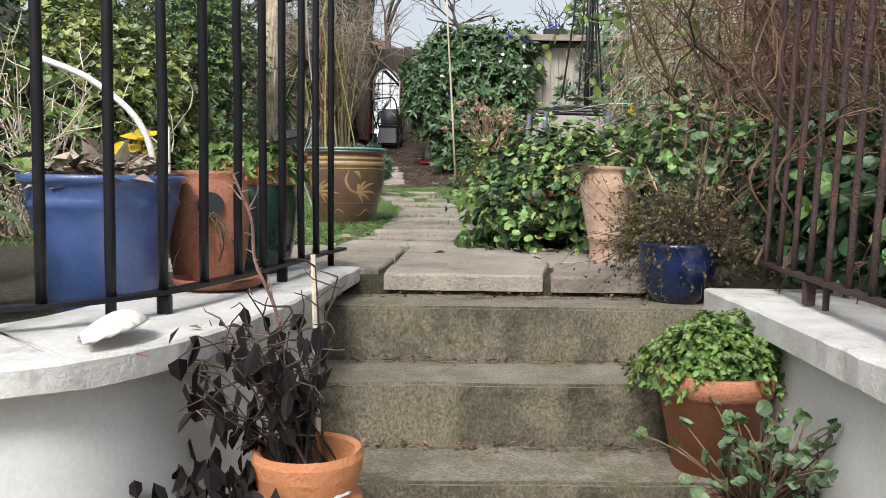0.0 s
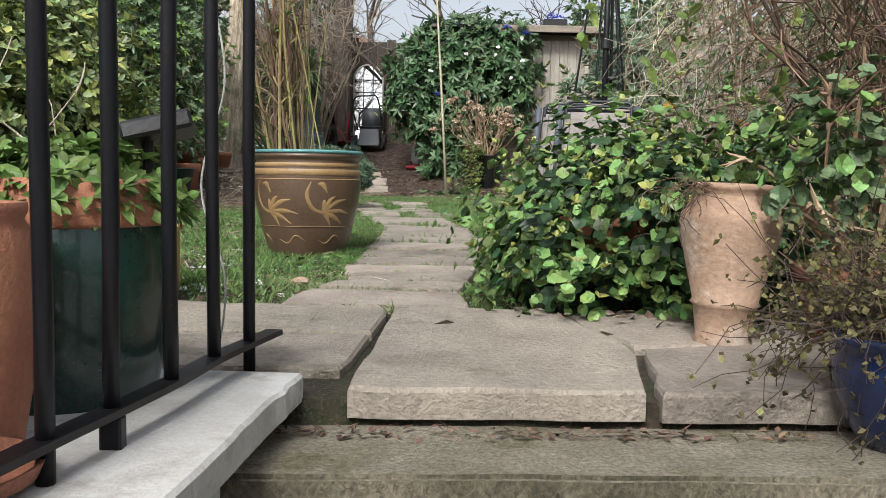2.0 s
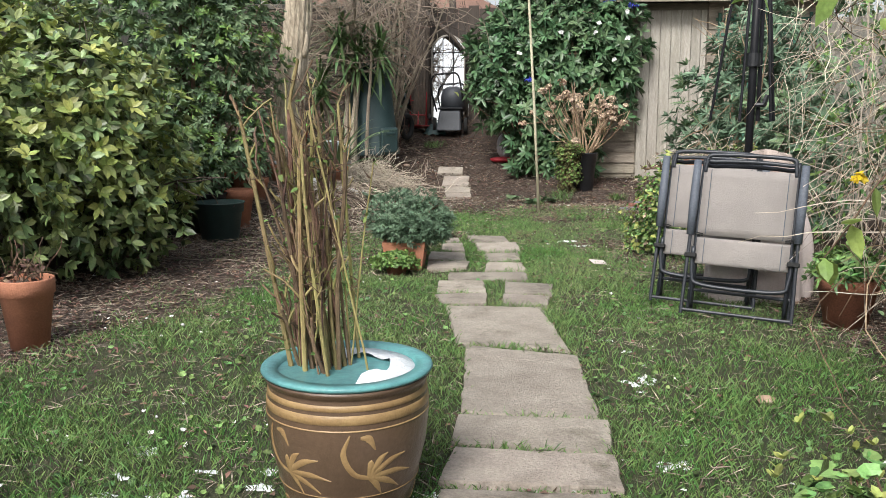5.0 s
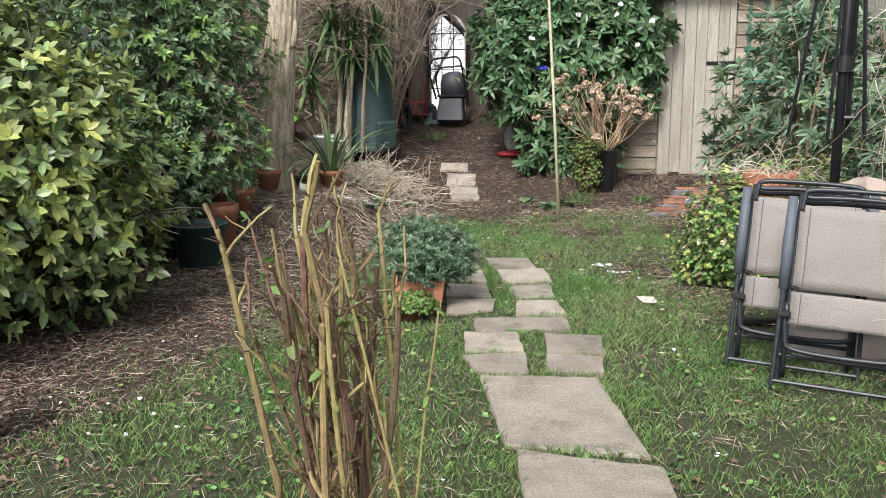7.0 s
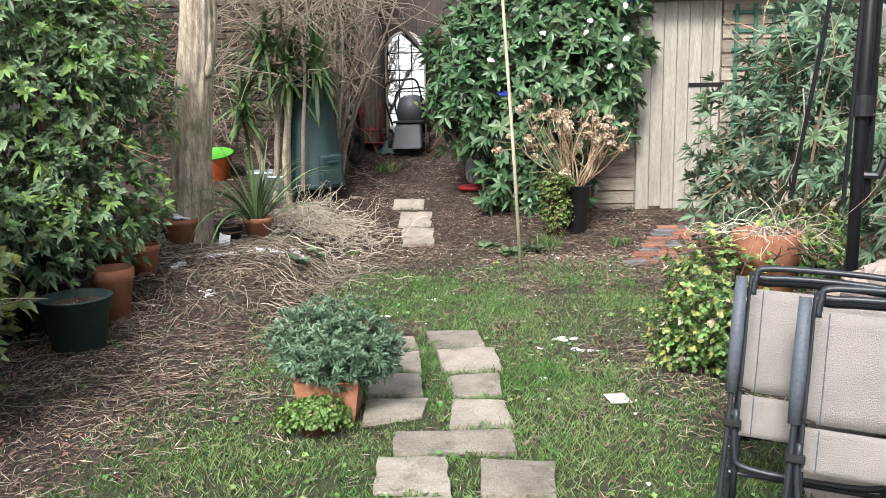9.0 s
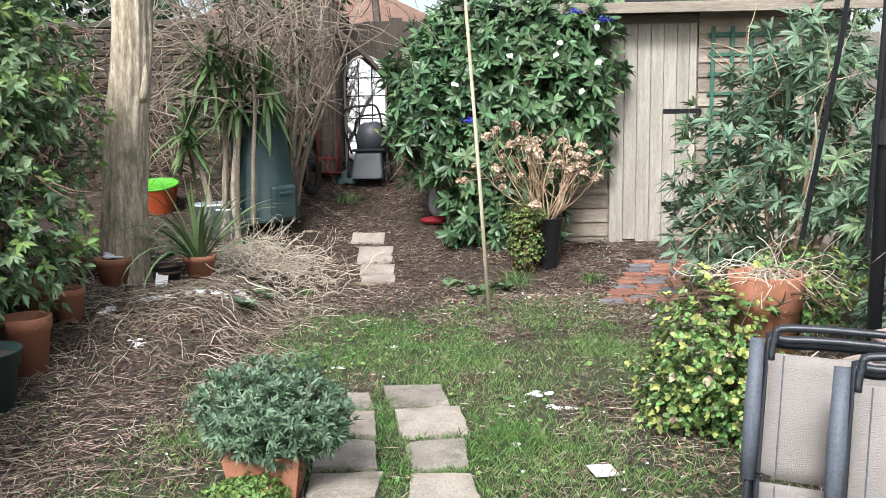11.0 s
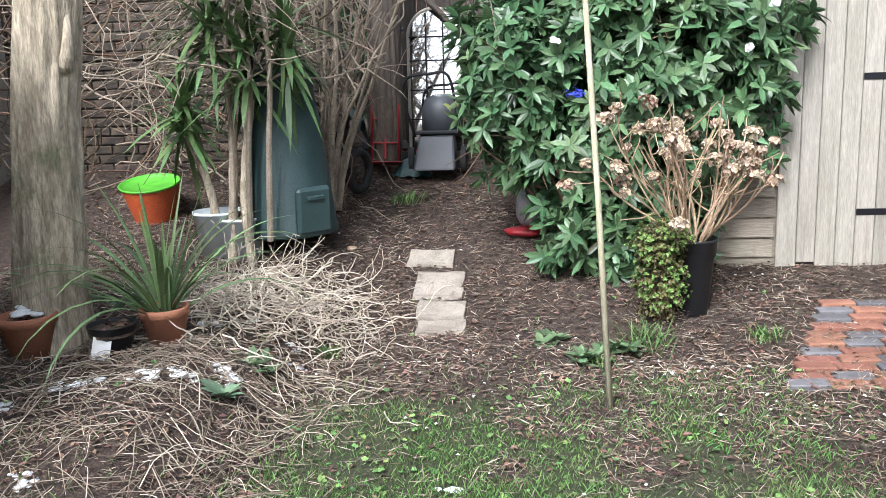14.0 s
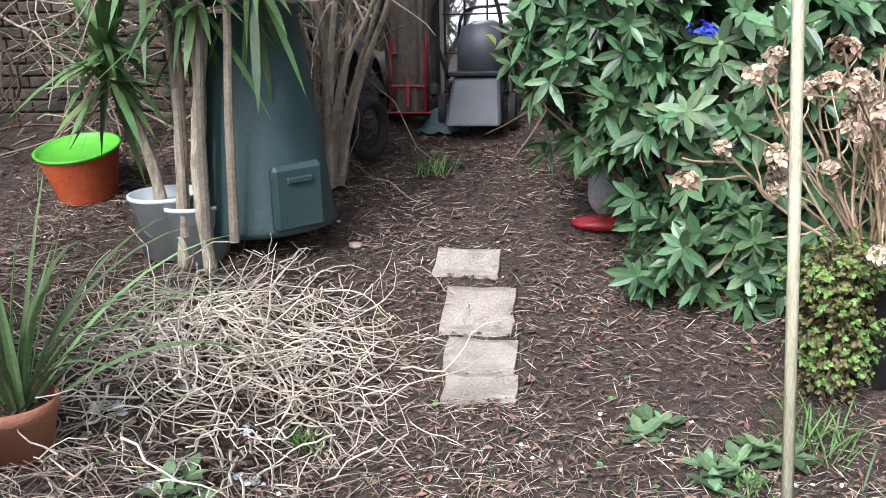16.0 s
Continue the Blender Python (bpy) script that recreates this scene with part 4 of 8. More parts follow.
def litter_leaves(g, x, y, z, n, spread, size=(0.02, 0.05), zjit=0.02):
    p = np.column_stack([x + rng.normal(0, spread, n), y + rng.normal(0, spread, n), z + np.abs(rng.normal(0, zjit, n))])
    w = unit(np.column_stack([rng.normal(0, 1, n), rng.normal(0, 1, n), rng.normal(0, 0.25, n)]))
    nn = unit(np.column_stack([rng.normal(0, 0.5, n), rng.normal(0, 0.5, n), np.ones(n)]))
    L = rng.uniform(*size, n)
    return g.leaves(p, w, nn, L, L * 0.5, 0.4, 0.0, "kite")


# ------------------------------------------------------------------ glazed stoneware pot with cut canes
def dragon_pot():
    x, y, z = -0.55, 5.22, float(level(-0.55, 5.22)) - 0.01
    h, r = 0.465, 0.228
    pot = thing("glazed_pot", "large brown glazed pot with tan dragon pattern and turquoise rim", "plant pot", (x, y, z))
    prof = [(0.66, 0), (0.68, 0.02), (0.84, 0.28), (0.96, 0.52), (1.0, 0.7), (0.985, 0.83), (0.96, 0.9), (0.96, 0.915), (1.0, 0.93), (1.035, 0.965)]
    part("body", Geo().lathe([(a * r, b * h) for a, b in prof] + [(0.9 * r, 0.915 * h), (0.86 * r, 0.8 * h)], 64), M["brown_glaze"], pot, smooth_shade=True)
    part("rim", Geo().lathe([(1.02 * r, 0.966 * h), (1.045 * r, 0.972 * h), (1.055 * r, 0.982 * h), (1.045 * r, 0.995 * h), (1.0 * r, h), (0.86 * r, 0.995 * h), (0.84 * r, 0.86 * h), (0.85 * r, 0.84 * h)], 64), M["teal_rim"], pot, "turquoise glazed rim", True)

    def radius(f):
        return float(np.interp(f, [b for a, b in prof], [a for a, b in prof])) * r
    for lo, hi in ((0.85, 0.885), (0.775, 0.83), (0.735, 0.745), (0.315, 0.322)):
        rows = [(radius(lo) + 0.0004, lo * h), (radius(lo) + 0.0026, (lo + 0.004) * h), (radius(hi) + 0.0026, (hi - 0.004) * h), (radius(hi) + 0.0004, hi * h)]
        ang = np.arange(64) * 2 * np.pi / 64
        g = Geo().add(np.concatenate([np.column_stack([q * np.cos(ang), q * np.sin(ang), np.full(64, w)]) for q, w in rows]),
                      [(i * 64 + j, i * 64 + (j + 1) % 64, (i + 1) * 64 + (j + 1) % 64, (i + 1) * 64 + j) for i in range(3) for j in range(64)])
        part("band", g, M["tan_glaze"], pot, "tan glazed band", True)

    def stroke(pts, wide):
        """A raised slip stroke over the belly: pts of (angle, height share), widths."""
        g, rows = Geo(), []
        pts = smooth_line(pts, 6)
        wide = np.interp(np.linspace(0, 1, len(pts)), np.linspace(0, 1, len(wide)), wide)
        d = unit(np.gradient(pts * np.array([r, h]), axis=0))
        for (a, f), (da, df), w in zip(pts, d, wide):
            for s in (-1, 0, 1):
                aa, ff = a - df * s * w / r, f + da * s * w / h
                q = radius(ff) + (0.0035 if s == 0 else 0.0008)
                rows.append((q * math.cos(aa), q * math.sin(aa), ff * h))
        k = len(pts)
        g.add(rows, [(i * 3 + j, i * 3 + j + 1, i * 3 + j + 4, i * 3 + j + 3) for i in range(k - 1) for j in range(2)])
        part("dragon_stroke", g, M["tan_glaze"], pot, "tan slip brush stroke", True)
    for centre, flip in ((-2.05, 1), (-0.95, 1), (0.6, -1), (2.2, 1)):
        c = centre
        stroke([(c - 0.42 * flip, 0.72), (c - 0.5 * flip, 0.6), (c - 0.38 * flip, 0.48), (c - 0.16 * flip, 0.44)], [0.002, 0.008, 0.008, 0.006])
        for ang, ln in ((0.85, 0.34), (0.4, 0.52), (-0.05, 0.62), (-0.4, 0.5), (1.5, 0.2), (-0.9, 0.3)):
            stroke([(c - 0.18 * flip, 0.45), (c + (-0.18 + math.cos(ang) * ln * 0.55) * flip, 0.45 + math.sin(ang) * ln * 0.33 + 0.02), (c + (-0.18 + math.cos(ang) * ln) * flip, 0.45 + math.sin(ang) * ln * 0.55)], [0.008, 0.009, 0.001])
        stroke([(c - 0.3 * flip, 0.7), (c - 0.2 * flip, 0.69), (c - 0.12 * flip, 0.62)], [0.004, 0.011, 0.002])
    for c in np.arange(-3, 3.2, 0.9):
        stroke([(c, 0.2), (c + 0.2, 0.17), (c + 0.4, 0.24), (c + 0.62, 0.19)], [0.001, 0.003, 0.003, 0.001])
    part("soil", Geo().lathe([(0.85 * r, 0.82 * h), (0.86 * r, 0.9 * h), (0.4 * r, 0.92 * h), (0.005, 0.91 * h)], 32), M["soil"], pot)
    sn = Geo()
    ang = np.linspace(-1.3, 2.3, 16)
    top = [(0.4 * r * math.cos(a) + 0.03, 0.4 * r * math.sin(a), 0.99 * h + 0.008 * math.sin(a * 5)) for a in ang]
    low = [(0.83 * r * math.cos(a), 0.83 * r * math.sin(a), 0.975 * h) for a in ang]
    bot = [(0.83 * r * math.cos(a), 0.83 * r * math.sin(a), 0.9 * h) for a in ang]
    sn.add(top + low + bot, [(j + 16 * i, j + 1 + 16 * i, j + 17 + 16 * i, j + 16 + 16 * i) for i in range(2) for j in range(15)])
    snow = tagged(part("snow", sn, M["snow"], smooth_shade=True), "wet white snow lying in the glazed pot", "snow")
    snow.location = (x, y, z)
    canes, leaves = thing("shrub", "leggy shrub of cut olive-brown canes in the glazed pot", "shrub", (x, y, z + 0.9 * h)), Geo()
    g2, cane_pts = Geo(), []
    for k in range(46):
        kind = "tall" if k < 20 else "low" if k < 30 else "thin"
        root = (rng.normal(-0.05, 0.05), rng.normal(0, 0.05), 0)
        if kind == "low":
            b = branch(root, (rng.normal(-0.4, 0.25), rng.normal(-0.05, 0.3), 1), rng.uniform(0.15, 0.27), 8, 0.05, 0.02)
            rr = rng.uniform(0.005, 0.008)
        else:
            b = branch(root, (rng.normal(-0.1, 0.085), rng.normal(0, 0.08), 1), rng.uniform(0.55, 0.8), 8, 0.028, 0.03)
            rr = rng.uniform(0.0048, 0.0078) if kind == "tall" else rng.uniform(0.002, 0.0036)
        own = g2 if k % 5 < 2 or kind == "low" else leaves
        own.tube(b, np.linspace(rr, rr * 0.72, 9), 7)
        cane_pts.append(b[3:])
        for j in rng.integers(3, 9, 6 if kind == "tall" else 3):
            w = (rng.normal(0, 0.45), rng.normal(0, 0.45), rng.uniform(0.7, 1.3))
            tw = branch(b[j], w, rng.uniform(0.03, 0.15), 4, 0.16, 0.08)
            thick = rr * rng.uniform(0.35, 0.7)
            (g2 if rng.random() < 0.35 else leaves).tube(tw, np.linspace(thick, thick * 0.75, 5), 5)
            for _ in range(2):
                t2 = branch(tw[2], (rng.normal(), rng.normal(), 0.6), rng.uniform(0.015, 0.05), 3, 0.2, 0.05)
                g2.tube(t2, np.linspace(0.0018, 0.0009, 4), 4, cap=False)
    part("cane_clump", leaves, M["stem_olive"], canes)
    part("dry_cane_clump", g2, M["stem_brown"], canes)
    p = np.concatenate(cane_pts)
    p = p[rng.random(len(p)) < 0.35]
    n = len(p)
    part("foliage", rosettes(Geo(), p, sphere_points(n, 0.6), 2, (0.012, 0.03), (0.35, 0.5), (0.3, 1.2)), M["leaf_lime"], canes)


dragon_pot()


# ------------------------------------------------------------------ pots behind the railing
flowerpot("flower_pot", "large blue glazed pot full of withered leaves", -0.83, 2.3, 0.012, 0.192, 0.335, M["blue_glaze"], "tapered", group="pots on the patio")
dead = thing("withered_plant", "collapsed straw-coloured withered plant in the blue pot", "plant", (-0.83, 2.3, 0.3))
g = Geo()
for _ in range(70):
    a = rng.uniform(0, 6.28)
    b = branch((0.05 * rng.normal(), 0.05 * rng.normal(), 0.0), (math.cos(a), math.sin(a), 0.5), rng.uniform(0.08, 0.17), 7, 0.2, -0.12)
    g.tube(b, np.linspace(0.006, 0.002, 8), 4)
part("stem_clump", g, M["stem_tan"], dead)
part("foliage", litter_leaves(Geo(), 0, 0, 0.02, 420, 0.065, (0.03, 0.085), 0.03), M["straw"], dead)
flowerpot("strawberry_pot", "tall terracotta strawberry pot with planting hole", -0.625, 2.51, 0.012, 0.112, 0.35, M["terracotta"], "barrel", group="pots on the patio")
hole = bpy.data.objects["strawberry_pot"]
hole.matrix_world = pose(-0.625, 2.51, 0.012, 0, 0, 24)
# No hole is cut: a black disc paints the shade inside it.
part("pocket", Geo().tube([(-0.012, -0.1, 0.255), (-0.012, -0.116, 0.258)], [0.032, 0.036], 20), M["black_plastic"], hole, "black disc painting the planting hole's shaded inside")
g = Geo()
for _ in range(14):
    b = branch((rng.normal(-0.012, 0.012), -0.118, 0.24), (rng.normal(0, 0.5), -0.5, -0.2), rng.uniform(0.06, 0.2), 6, 0.25, -0.35)
    b[:, 1] = np.minimum(b[:, 1], -0.116)
    g.tube(b, 0.0016, 4)
part("dry_runner", g, M["stem_brown"], hole, "dry brown runners")
saucer = tagged(part("saucer", Geo().lathe([(0.085, 0), (0.11, 0.012), (0.118, 0.03), (0.112, 0.03), (0.1, 0.012), (0.02, 0.01)], 36), M["terracotta_dark"], smooth_shade=True), "shallow brown terracotta saucer", "saucer")
saucer.location = (-0.56, 2.36, 0.057)
gpot = flowerpot("flower_pot", "dark green glazed pot with bare terracotta rim", -0.595, 2.81, 0.012, 0.165, 0.375, M["green_glaze"], "barrel", group="pots on the patio")
part("rim_band", Geo().lathe([(0.158, 0.31), (0.161, 0.317), (0.158, 0.342), (0.152, 0.38), (0.136, 0.38), (0.132, 0.35)], 48), M["terracotta"], gpot, "bare terracotta rim band", True)
plant("ground_cover", "fresh green feathery plant spilling over the pot rim", -0.595, 2.81, 0.37,
      [("foliage", mound(700, 0.175, 0.11, 5, (0.02, 0.045), (0.35, 0.5), squash=0.35), M["leaf_lime"])])
flowerpot("flower_pot", "sage green plastic pot with strappy plant", -1.17, 2.12, 0.012, 0.12, 0.24, M["sage"], "plastic", group="pots on the patio")
strap = Geo()
n = 14
aa = rng.uniform(0, 6.28, n)
strap.leaves(np.zeros((n, 3)), np.column_stack([np.cos(aa), np.sin(aa), rng.uniform(0.3, 1.4, n)]), np.tile([0, 0, 1.0], (n, 1)), rng.uniform(0.25, 0.42, n), 0.028, 0.2, 0.5, "strap")
strap.leaves([(0.0, -0.02, 0.0), (0.02, -0.05, -0.01)], [(0.62, -0.6, 0.14), (0.5, -0.7, 0.0)], [(0, 0, 1), (0, 0, 1)], 0.46, 0.032, 0.2, 0.12, "strap")
plant("strappy_plant", "pale green strap-leaved plant in the sage pot", -1.17, 2.12, 0.25, [("foliage", strap, M["leaf_strap"])])
hoop = thing("hoop", "white bent plastic plant hoop in the blue pot", "plant support", (-0.85, 2.35, 0.3))
part("tube", Geo().tube(smooth_line([(0.12, 0, 0), (0.125, 0, 0.1), (0.08, 0.0, 0.2), (-0.03, 0, 0.29), (-0.15, 0, 0.34)], 6), 0.0085, 8), M["white"], hoop, smooth_shade=True)
part("label_stick", Geo().box(0.155, -0.004, 0, 0.172, 0.004, 0.17, 0.002), M["white"], hoop)
yl = plant("houseplant", "sprig with yellow and orange autumn leaves", -0.76, 2.38, 0.3,
           [("stem_clump", stems_to(Geo(), (0, 0, 0), [(0.0, 0, 0.14), (0.04, 0.02, 0.09), (-0.05, 0, 0.1)], 0.004, 0.002, 4), M["stem_brown"]),
            ("foliage", rosettes(Geo(), np.array([(0, 0, 0.14), (0.04, 0.02, 0.09), (-0.05, 0, 0.1)]), np.array([(0, -0.4, 1.0)] * 3), 4, (0.04, 0.07), (0.6, 0.8), shape="lobed"), M["flower_yellow"])])

# scallop shell on the coping
shell_g = Geo()
rows = []
for i in range(9):
    f = i / 8
    for j in range(33):
        a = -1.25 + 2.5 * j / 32
        rr = 0.088 * f * (1 + 0.03 * math.cos(a * 26))
        rows.append((rr * math.sin(a), rr * math.cos(a) * 0.95, 0.034 * math.sin(f * 2.4) * math.cos(a * 0.9) + 0.002 * math.cos(a * 26) * f + 0.002))
shell_g.add(rows, [(i * 33 + j, i * 33 + j + 1, (i + 1) * 33 + j + 1, (i + 1) * 33 + j) for i in range(8) for j in range(32)])
sh = part("seashell", shell_g, M["shell"], smooth_shade=True)
sh.modifiers.new("thickness", "SOLIDIFY").thickness = 0.003
sh.matrix_world = pose(-0.62, 1.62, 0.057, 0, 0, -80) @ Matrix.Diagonal((1.45, 1.45, 1.4, 1))
tagged(sh, "large white ribbed scallop shell on the coping", "seashell")
for k, (x, y) in enumerate([(-0.42, 1.66), (-0.46, 1.75), (-0.39, 1.76), (-0.35, 1.8), (-0.47, 1.5), (-0.44, 1.57)]):
    lf = part("fallen_leaf", litter_leaves(Geo(), 0, 0, 0, 1, 0.001, (0.03, 0.04), 0.001), M["litter"])
    lf.location = (x, y, 0.06)
    tagged(lf, "small curled brown leaf lying on the coping", "leaf", group="leaves on the coping")

# small lamp head on a stake, cord by the railing end
lamp = thing("garden_lamp", "black solar lamp head tilted on a stake in a pot", "garden lamp", (-0.478, 2.85, 0.32))
part("stake", Geo().tube([(0, 0, 0), (0, 0, 0.14)], 0.009, 8), M["black_plastic"], lamp)
panel = part("panel", Geo().box(-0.055, -0.04, -0.015, 0.055, 0.04, 0.015, 0.005), M["black_plastic"], lamp)
panel.matrix_local = pose(0.015, 0, 0.15, -12, -14, 15)
cord = thing("cord", "thin pale cord hanging by the railing end", "cord", (-0.44, 3.12, 0.02))
part("strand", Geo().tube(smooth_line([(0, 0, 0), (0.02, 0.0, 0.18), (-0.03, 0.02, 0.36), (0.02, 0.0, 0.55), (0.0, 0.01, 0.72), (-0.01, 0, 0.95), (0.01, 0, 1.2)], 8), 0.0022, 6), M["cord"], cord)

# ------------------------------------------------------------------ right of the steps
flowerpot("flower_pot", "small dark blue glazed pot with wiry trailing plant", 0.77, 2.86, -0.035, 0.125, 0.19, M["navy_glaze"], "bowl", group="pots by the steps")
wiry, wl = Geo(), []
for _ in range(460):
    a = rng.uniform(0, 6.28)
    b = branch((rng.normal(0, 0.06), rng.normal(0, 0.05), 0), (math.cos(a), math.sin(a), rng.uniform(0.2, 1.3)), rng.uniform(0.15, 0.36), 6, 0.4, -0.12)
    wiry.tube(b, np.linspace(0.0014, 0.0008, 7), 3, cap=False)
    wl.append(b[2:])
wl = np.concatenate(wl)
plant("wiry_plant", "tangled wiry brown-green wire plant", 0.79, 2.9, 0.15,
      [("stem_clump", wiry, M["stem_dark"]), ("foliage", rosettes(Geo(), wl + rng.normal(0, 0.008, wl.shape), sphere_points(len(wl), 0.3), 2, (0.009, 0.017), (0.7, 0.9), shape="kite"), M["leaf_moss"])])
flowerpot("flower_pot", "terracotta pot with lush trailing green plant", 0.71, 2.26, -0.37, 0.145, 0.25, M["terracotta"], "flower", group="pots by the steps")
plant("trailing_plant", "bright green trailing foliage spilling out of a pot", 0.715, 2.28, -0.08,
      [("foliage", mound(1700, 0.19, 0.2, 5, (0.009, 0.021), (0.5, 0.7), squash=0.5, inner=0.05), M["leaf_lime"])])
flowerpot("flower_pot", "terracotta pot with scented geranium on the steps", 0.72, 1.98, -0.54, 0.11, 0.18, M["terracotta"], "flower", group="pots by the steps")
ger = thing("geranium", "leggy dark green geranium with woody stems", "plant", (0.72, 1.98, -0.37))
tips = np.column_stack([rng.normal(0.0, 0.095, 130), rng.normal(-0.05, 0.06, 130), rng.uniform(-0.08, 0.22, 130)])
part("stem_clump", stems_to(Geo(), (0, 0, -0.02), tips, 0.0035, 0.002, 5), M["stem_brown"], ger)
part("foliage", rosettes(Geo(), tips, sphere_points(130, 0.8), 5, (0.014, 0.028), (0.9, 1.15), shape="lobed"), M["leaf_grey"], ger)
cyc = flowerpot("flower_pot", "small pot of magenta cyclamen on a lower step", 0.56, 1.74, -0.71, 0.09, 0.15, M["terracotta_dark"], "flower", group="pots by the steps")
plant("cyclamen", "magenta cyclamen with dark leaves", 0.56, 1.74, -0.55,
      [("foliage", mound(60, 0.1, 0.07, 4, (0.03, 0.05), (0.8, 1.0), "lobed"), M["leaf_dark"]),
       ("blossom", rosettes(Geo(), np.column_stack([rng.normal(0, 0.05, 12), rng.normal(0, 0.05, 12), rng.uniform(0.08, 0.13, 12)]), sphere_points(12, 1.2), 5, (0.02, 0.03), (0.5, 0.6), (0.2, 0.7)), M["flower_pink"])])

# ribbed pot with blackened plant
rib = thing("ribbed_pot", "orange terracotta pot with ribbed sides", "plant pot", (-0.215, 1.64, -0.71))
prof = [(0.075, 0)]
for k in range(11):
    f = k / 10
    prof += [(0.066 + 0.026 * f + 0.006, 0.028 + 0.44 * f), (0.066 + 0.026 * f + 0.006, 0.044 + 0.44 * f), (0.066 + 0.026 * f - 0.004, 0.052 + 0.44 * f), (0.066 + 0.026 * f - 0.004, 0.064 + 0.44 * f)]
prof += [(0.097, 0.535), (0.1, 0.56), (0.095, 0.575), (0.085, 0.57), (0.08, 0.5)]
part("body", Geo().lathe(prof, 48), M["orange_clay"], rib)
part("soil", Geo().lathe([(0.078, 0.47), (0.08, 0.5), (0.05, 0.51), (0.004, 0.508)], 24), M["soil"], rib)
part("snow_crust", Geo().lathe([(0.06, 0.505), (0.055, 0.525), (0.02, 0.535), (0.003, 0.535)], 14, (0.025, -0.02, 0)), M["snow"], rib, "crust of wet snow")
bl = thing("dead_plant", "dead frost-blackened plant with shrivelled hanging leaves", "plant", (-0.22, 1.68, -0.2))
g, gl, ends = Geo(), Geo(), []
for k in range(34):
    a = rng.uniform(2.0, 5.6) if k % 3 else rng.uniform(0, 6.28)
    b = branch((rng.normal(0, 0.025), rng.normal(0, 0.025), 0), ((0.55 if math.cos(a) < 0 else 0.12) * math.cos(a) - 0.16, 0.3 * math.sin(a), 1), rng.uniform(0.2, 0.4), 7, 0.14, 0.02)
    g.tube(b, np.linspace(0.0032, 0.0014, 8), 5)
    for j in range(3, 8):
        tw = branch(b[j], (rng.normal(0, 1), rng.normal(0, 1), 0.3), rng.uniform(0.03, 0.09), 3, 0.3, 0)
        g.tube(tw, np.linspace(0.002, 0.001, 4), 4, cap=False)
        ends += [tw[-1], b[j]]
ends = np.array(ends)
ends = ends[(ends[:, 0] < 0.06) & (ends[:, 2] < 0.3)]
ends = np.concatenate([ends[::2], ends[1::2] * (1, 1, 0.5) + (-0.07, -0.04, -0.1), ends[::3] * (1, 1, 0.4) + (-0.1, -0.05, -0.16)])
gl.leaves(ends, np.column_stack([rng.normal(0, 0.35, len(ends)), rng.normal(0, 0.35, len(ends)), -np.ones(len(ends))]), sphere_points(len(ends)), rng.uniform(0.03, 0.065, len(ends)), rng.uniform(0.016, 0.034, len(ends)), 0.6, 0.0)
part("stem_clump", g, M["stem_dark"], bl)
part("foliage", gl, M["leaf_black"], bl)
rose = thing("rose_stem", "bare thorny pinkish rose stem", "plant", (-0.23, 1.72, -0.2))
b = smooth_line([(0, 0, 0), (-0.01, 0.02, 0.1), (-0.05, 0.02, 0.2), (-0.06, 0.01, 0.3), (-0.095, 0.0, 0.39), (-0.1, -0.01, 0.47), (-0.13, -0.02, 0.55)], 5)
g = Geo().tube(b, np.linspace(0.0052, 0.0026, len(b)), 6)
for p in b[4::1]:
    g.tube([p, p + np.array([rng.normal(0, 0.012), rng.normal(0, 0.006), 0.006])], [0.002, 0.0004], 4)
    if rng.random() < 0.35:
        g.tube(branch(p, (rng.normal(), rng.normal(0, 0.5), 0.6), 0.05, 4), [0.002, 0.002, 0.0015, 0.001, 0.001], 4)
part("stem", g, material("rose_bark", (0.27, 0.165, 0.14), (0.17, 0.1, 0.085), 0.75, 14, 90, 0.4), rose)
part("cane", Geo().tube([(0.02, 0.03, 0), (0.005, 0.05, 0.4)], 0.0055, 7), M["stem_pale"], rose, "pale bamboo cane")
low = thing("strappy_plant", "dark green strappy leaves at the wall foot", "plant", (-0.36, 1.45, -0.4))
n = 26
aa = rng.uniform(0, 6.28, n)
part("foliage", Geo().leaves(rng.normal(0, 0.02, (n, 3)), np.column_stack([np.cos(aa) * 0.7, np.sin(aa) * 0.7, rng.uniform(0.5, 1.6, n)]), np.tile([0, 0, 1.0], (n, 1)), rng.uniform(0.16, 0.28, n), 0.013, 0.2, 0.4, "strap"), M["leaf_dark"], low)

# urn and ivy-leaved geranium mound
urn = thing("urn", "tall pale buff clay urn with shoulder and foot", "urn", (0.645, 3.41, 0.03), lean=(0, 2))
urn.scale = (1.1, 1.1, 0.95)
part("body", Geo().lathe([(0.055, 0), (0.06, 0.012), (0.055, 0.03), (0.064, 0.098), (0.071, 0.105), (0.066, 0.113), (0.085, 0.2), (0.098, 0.265), (0.102, 0.3), (0.1, 0.318), (0.093, 0.328), (0.08, 0.355), (0.07, 0.367), (0.079, 0.376), (0.082, 0.388), (0.074, 0.392), (0.064, 0.375), (0.058, 0.3)], 48), M["urn"], urn, smooth_shade=True)
part("soil", Geo().lathe([(0.06, 0.34), (0.066, 0.36), (0.004, 0.362)], 20), M["soil"], urn)
tend = Geo()
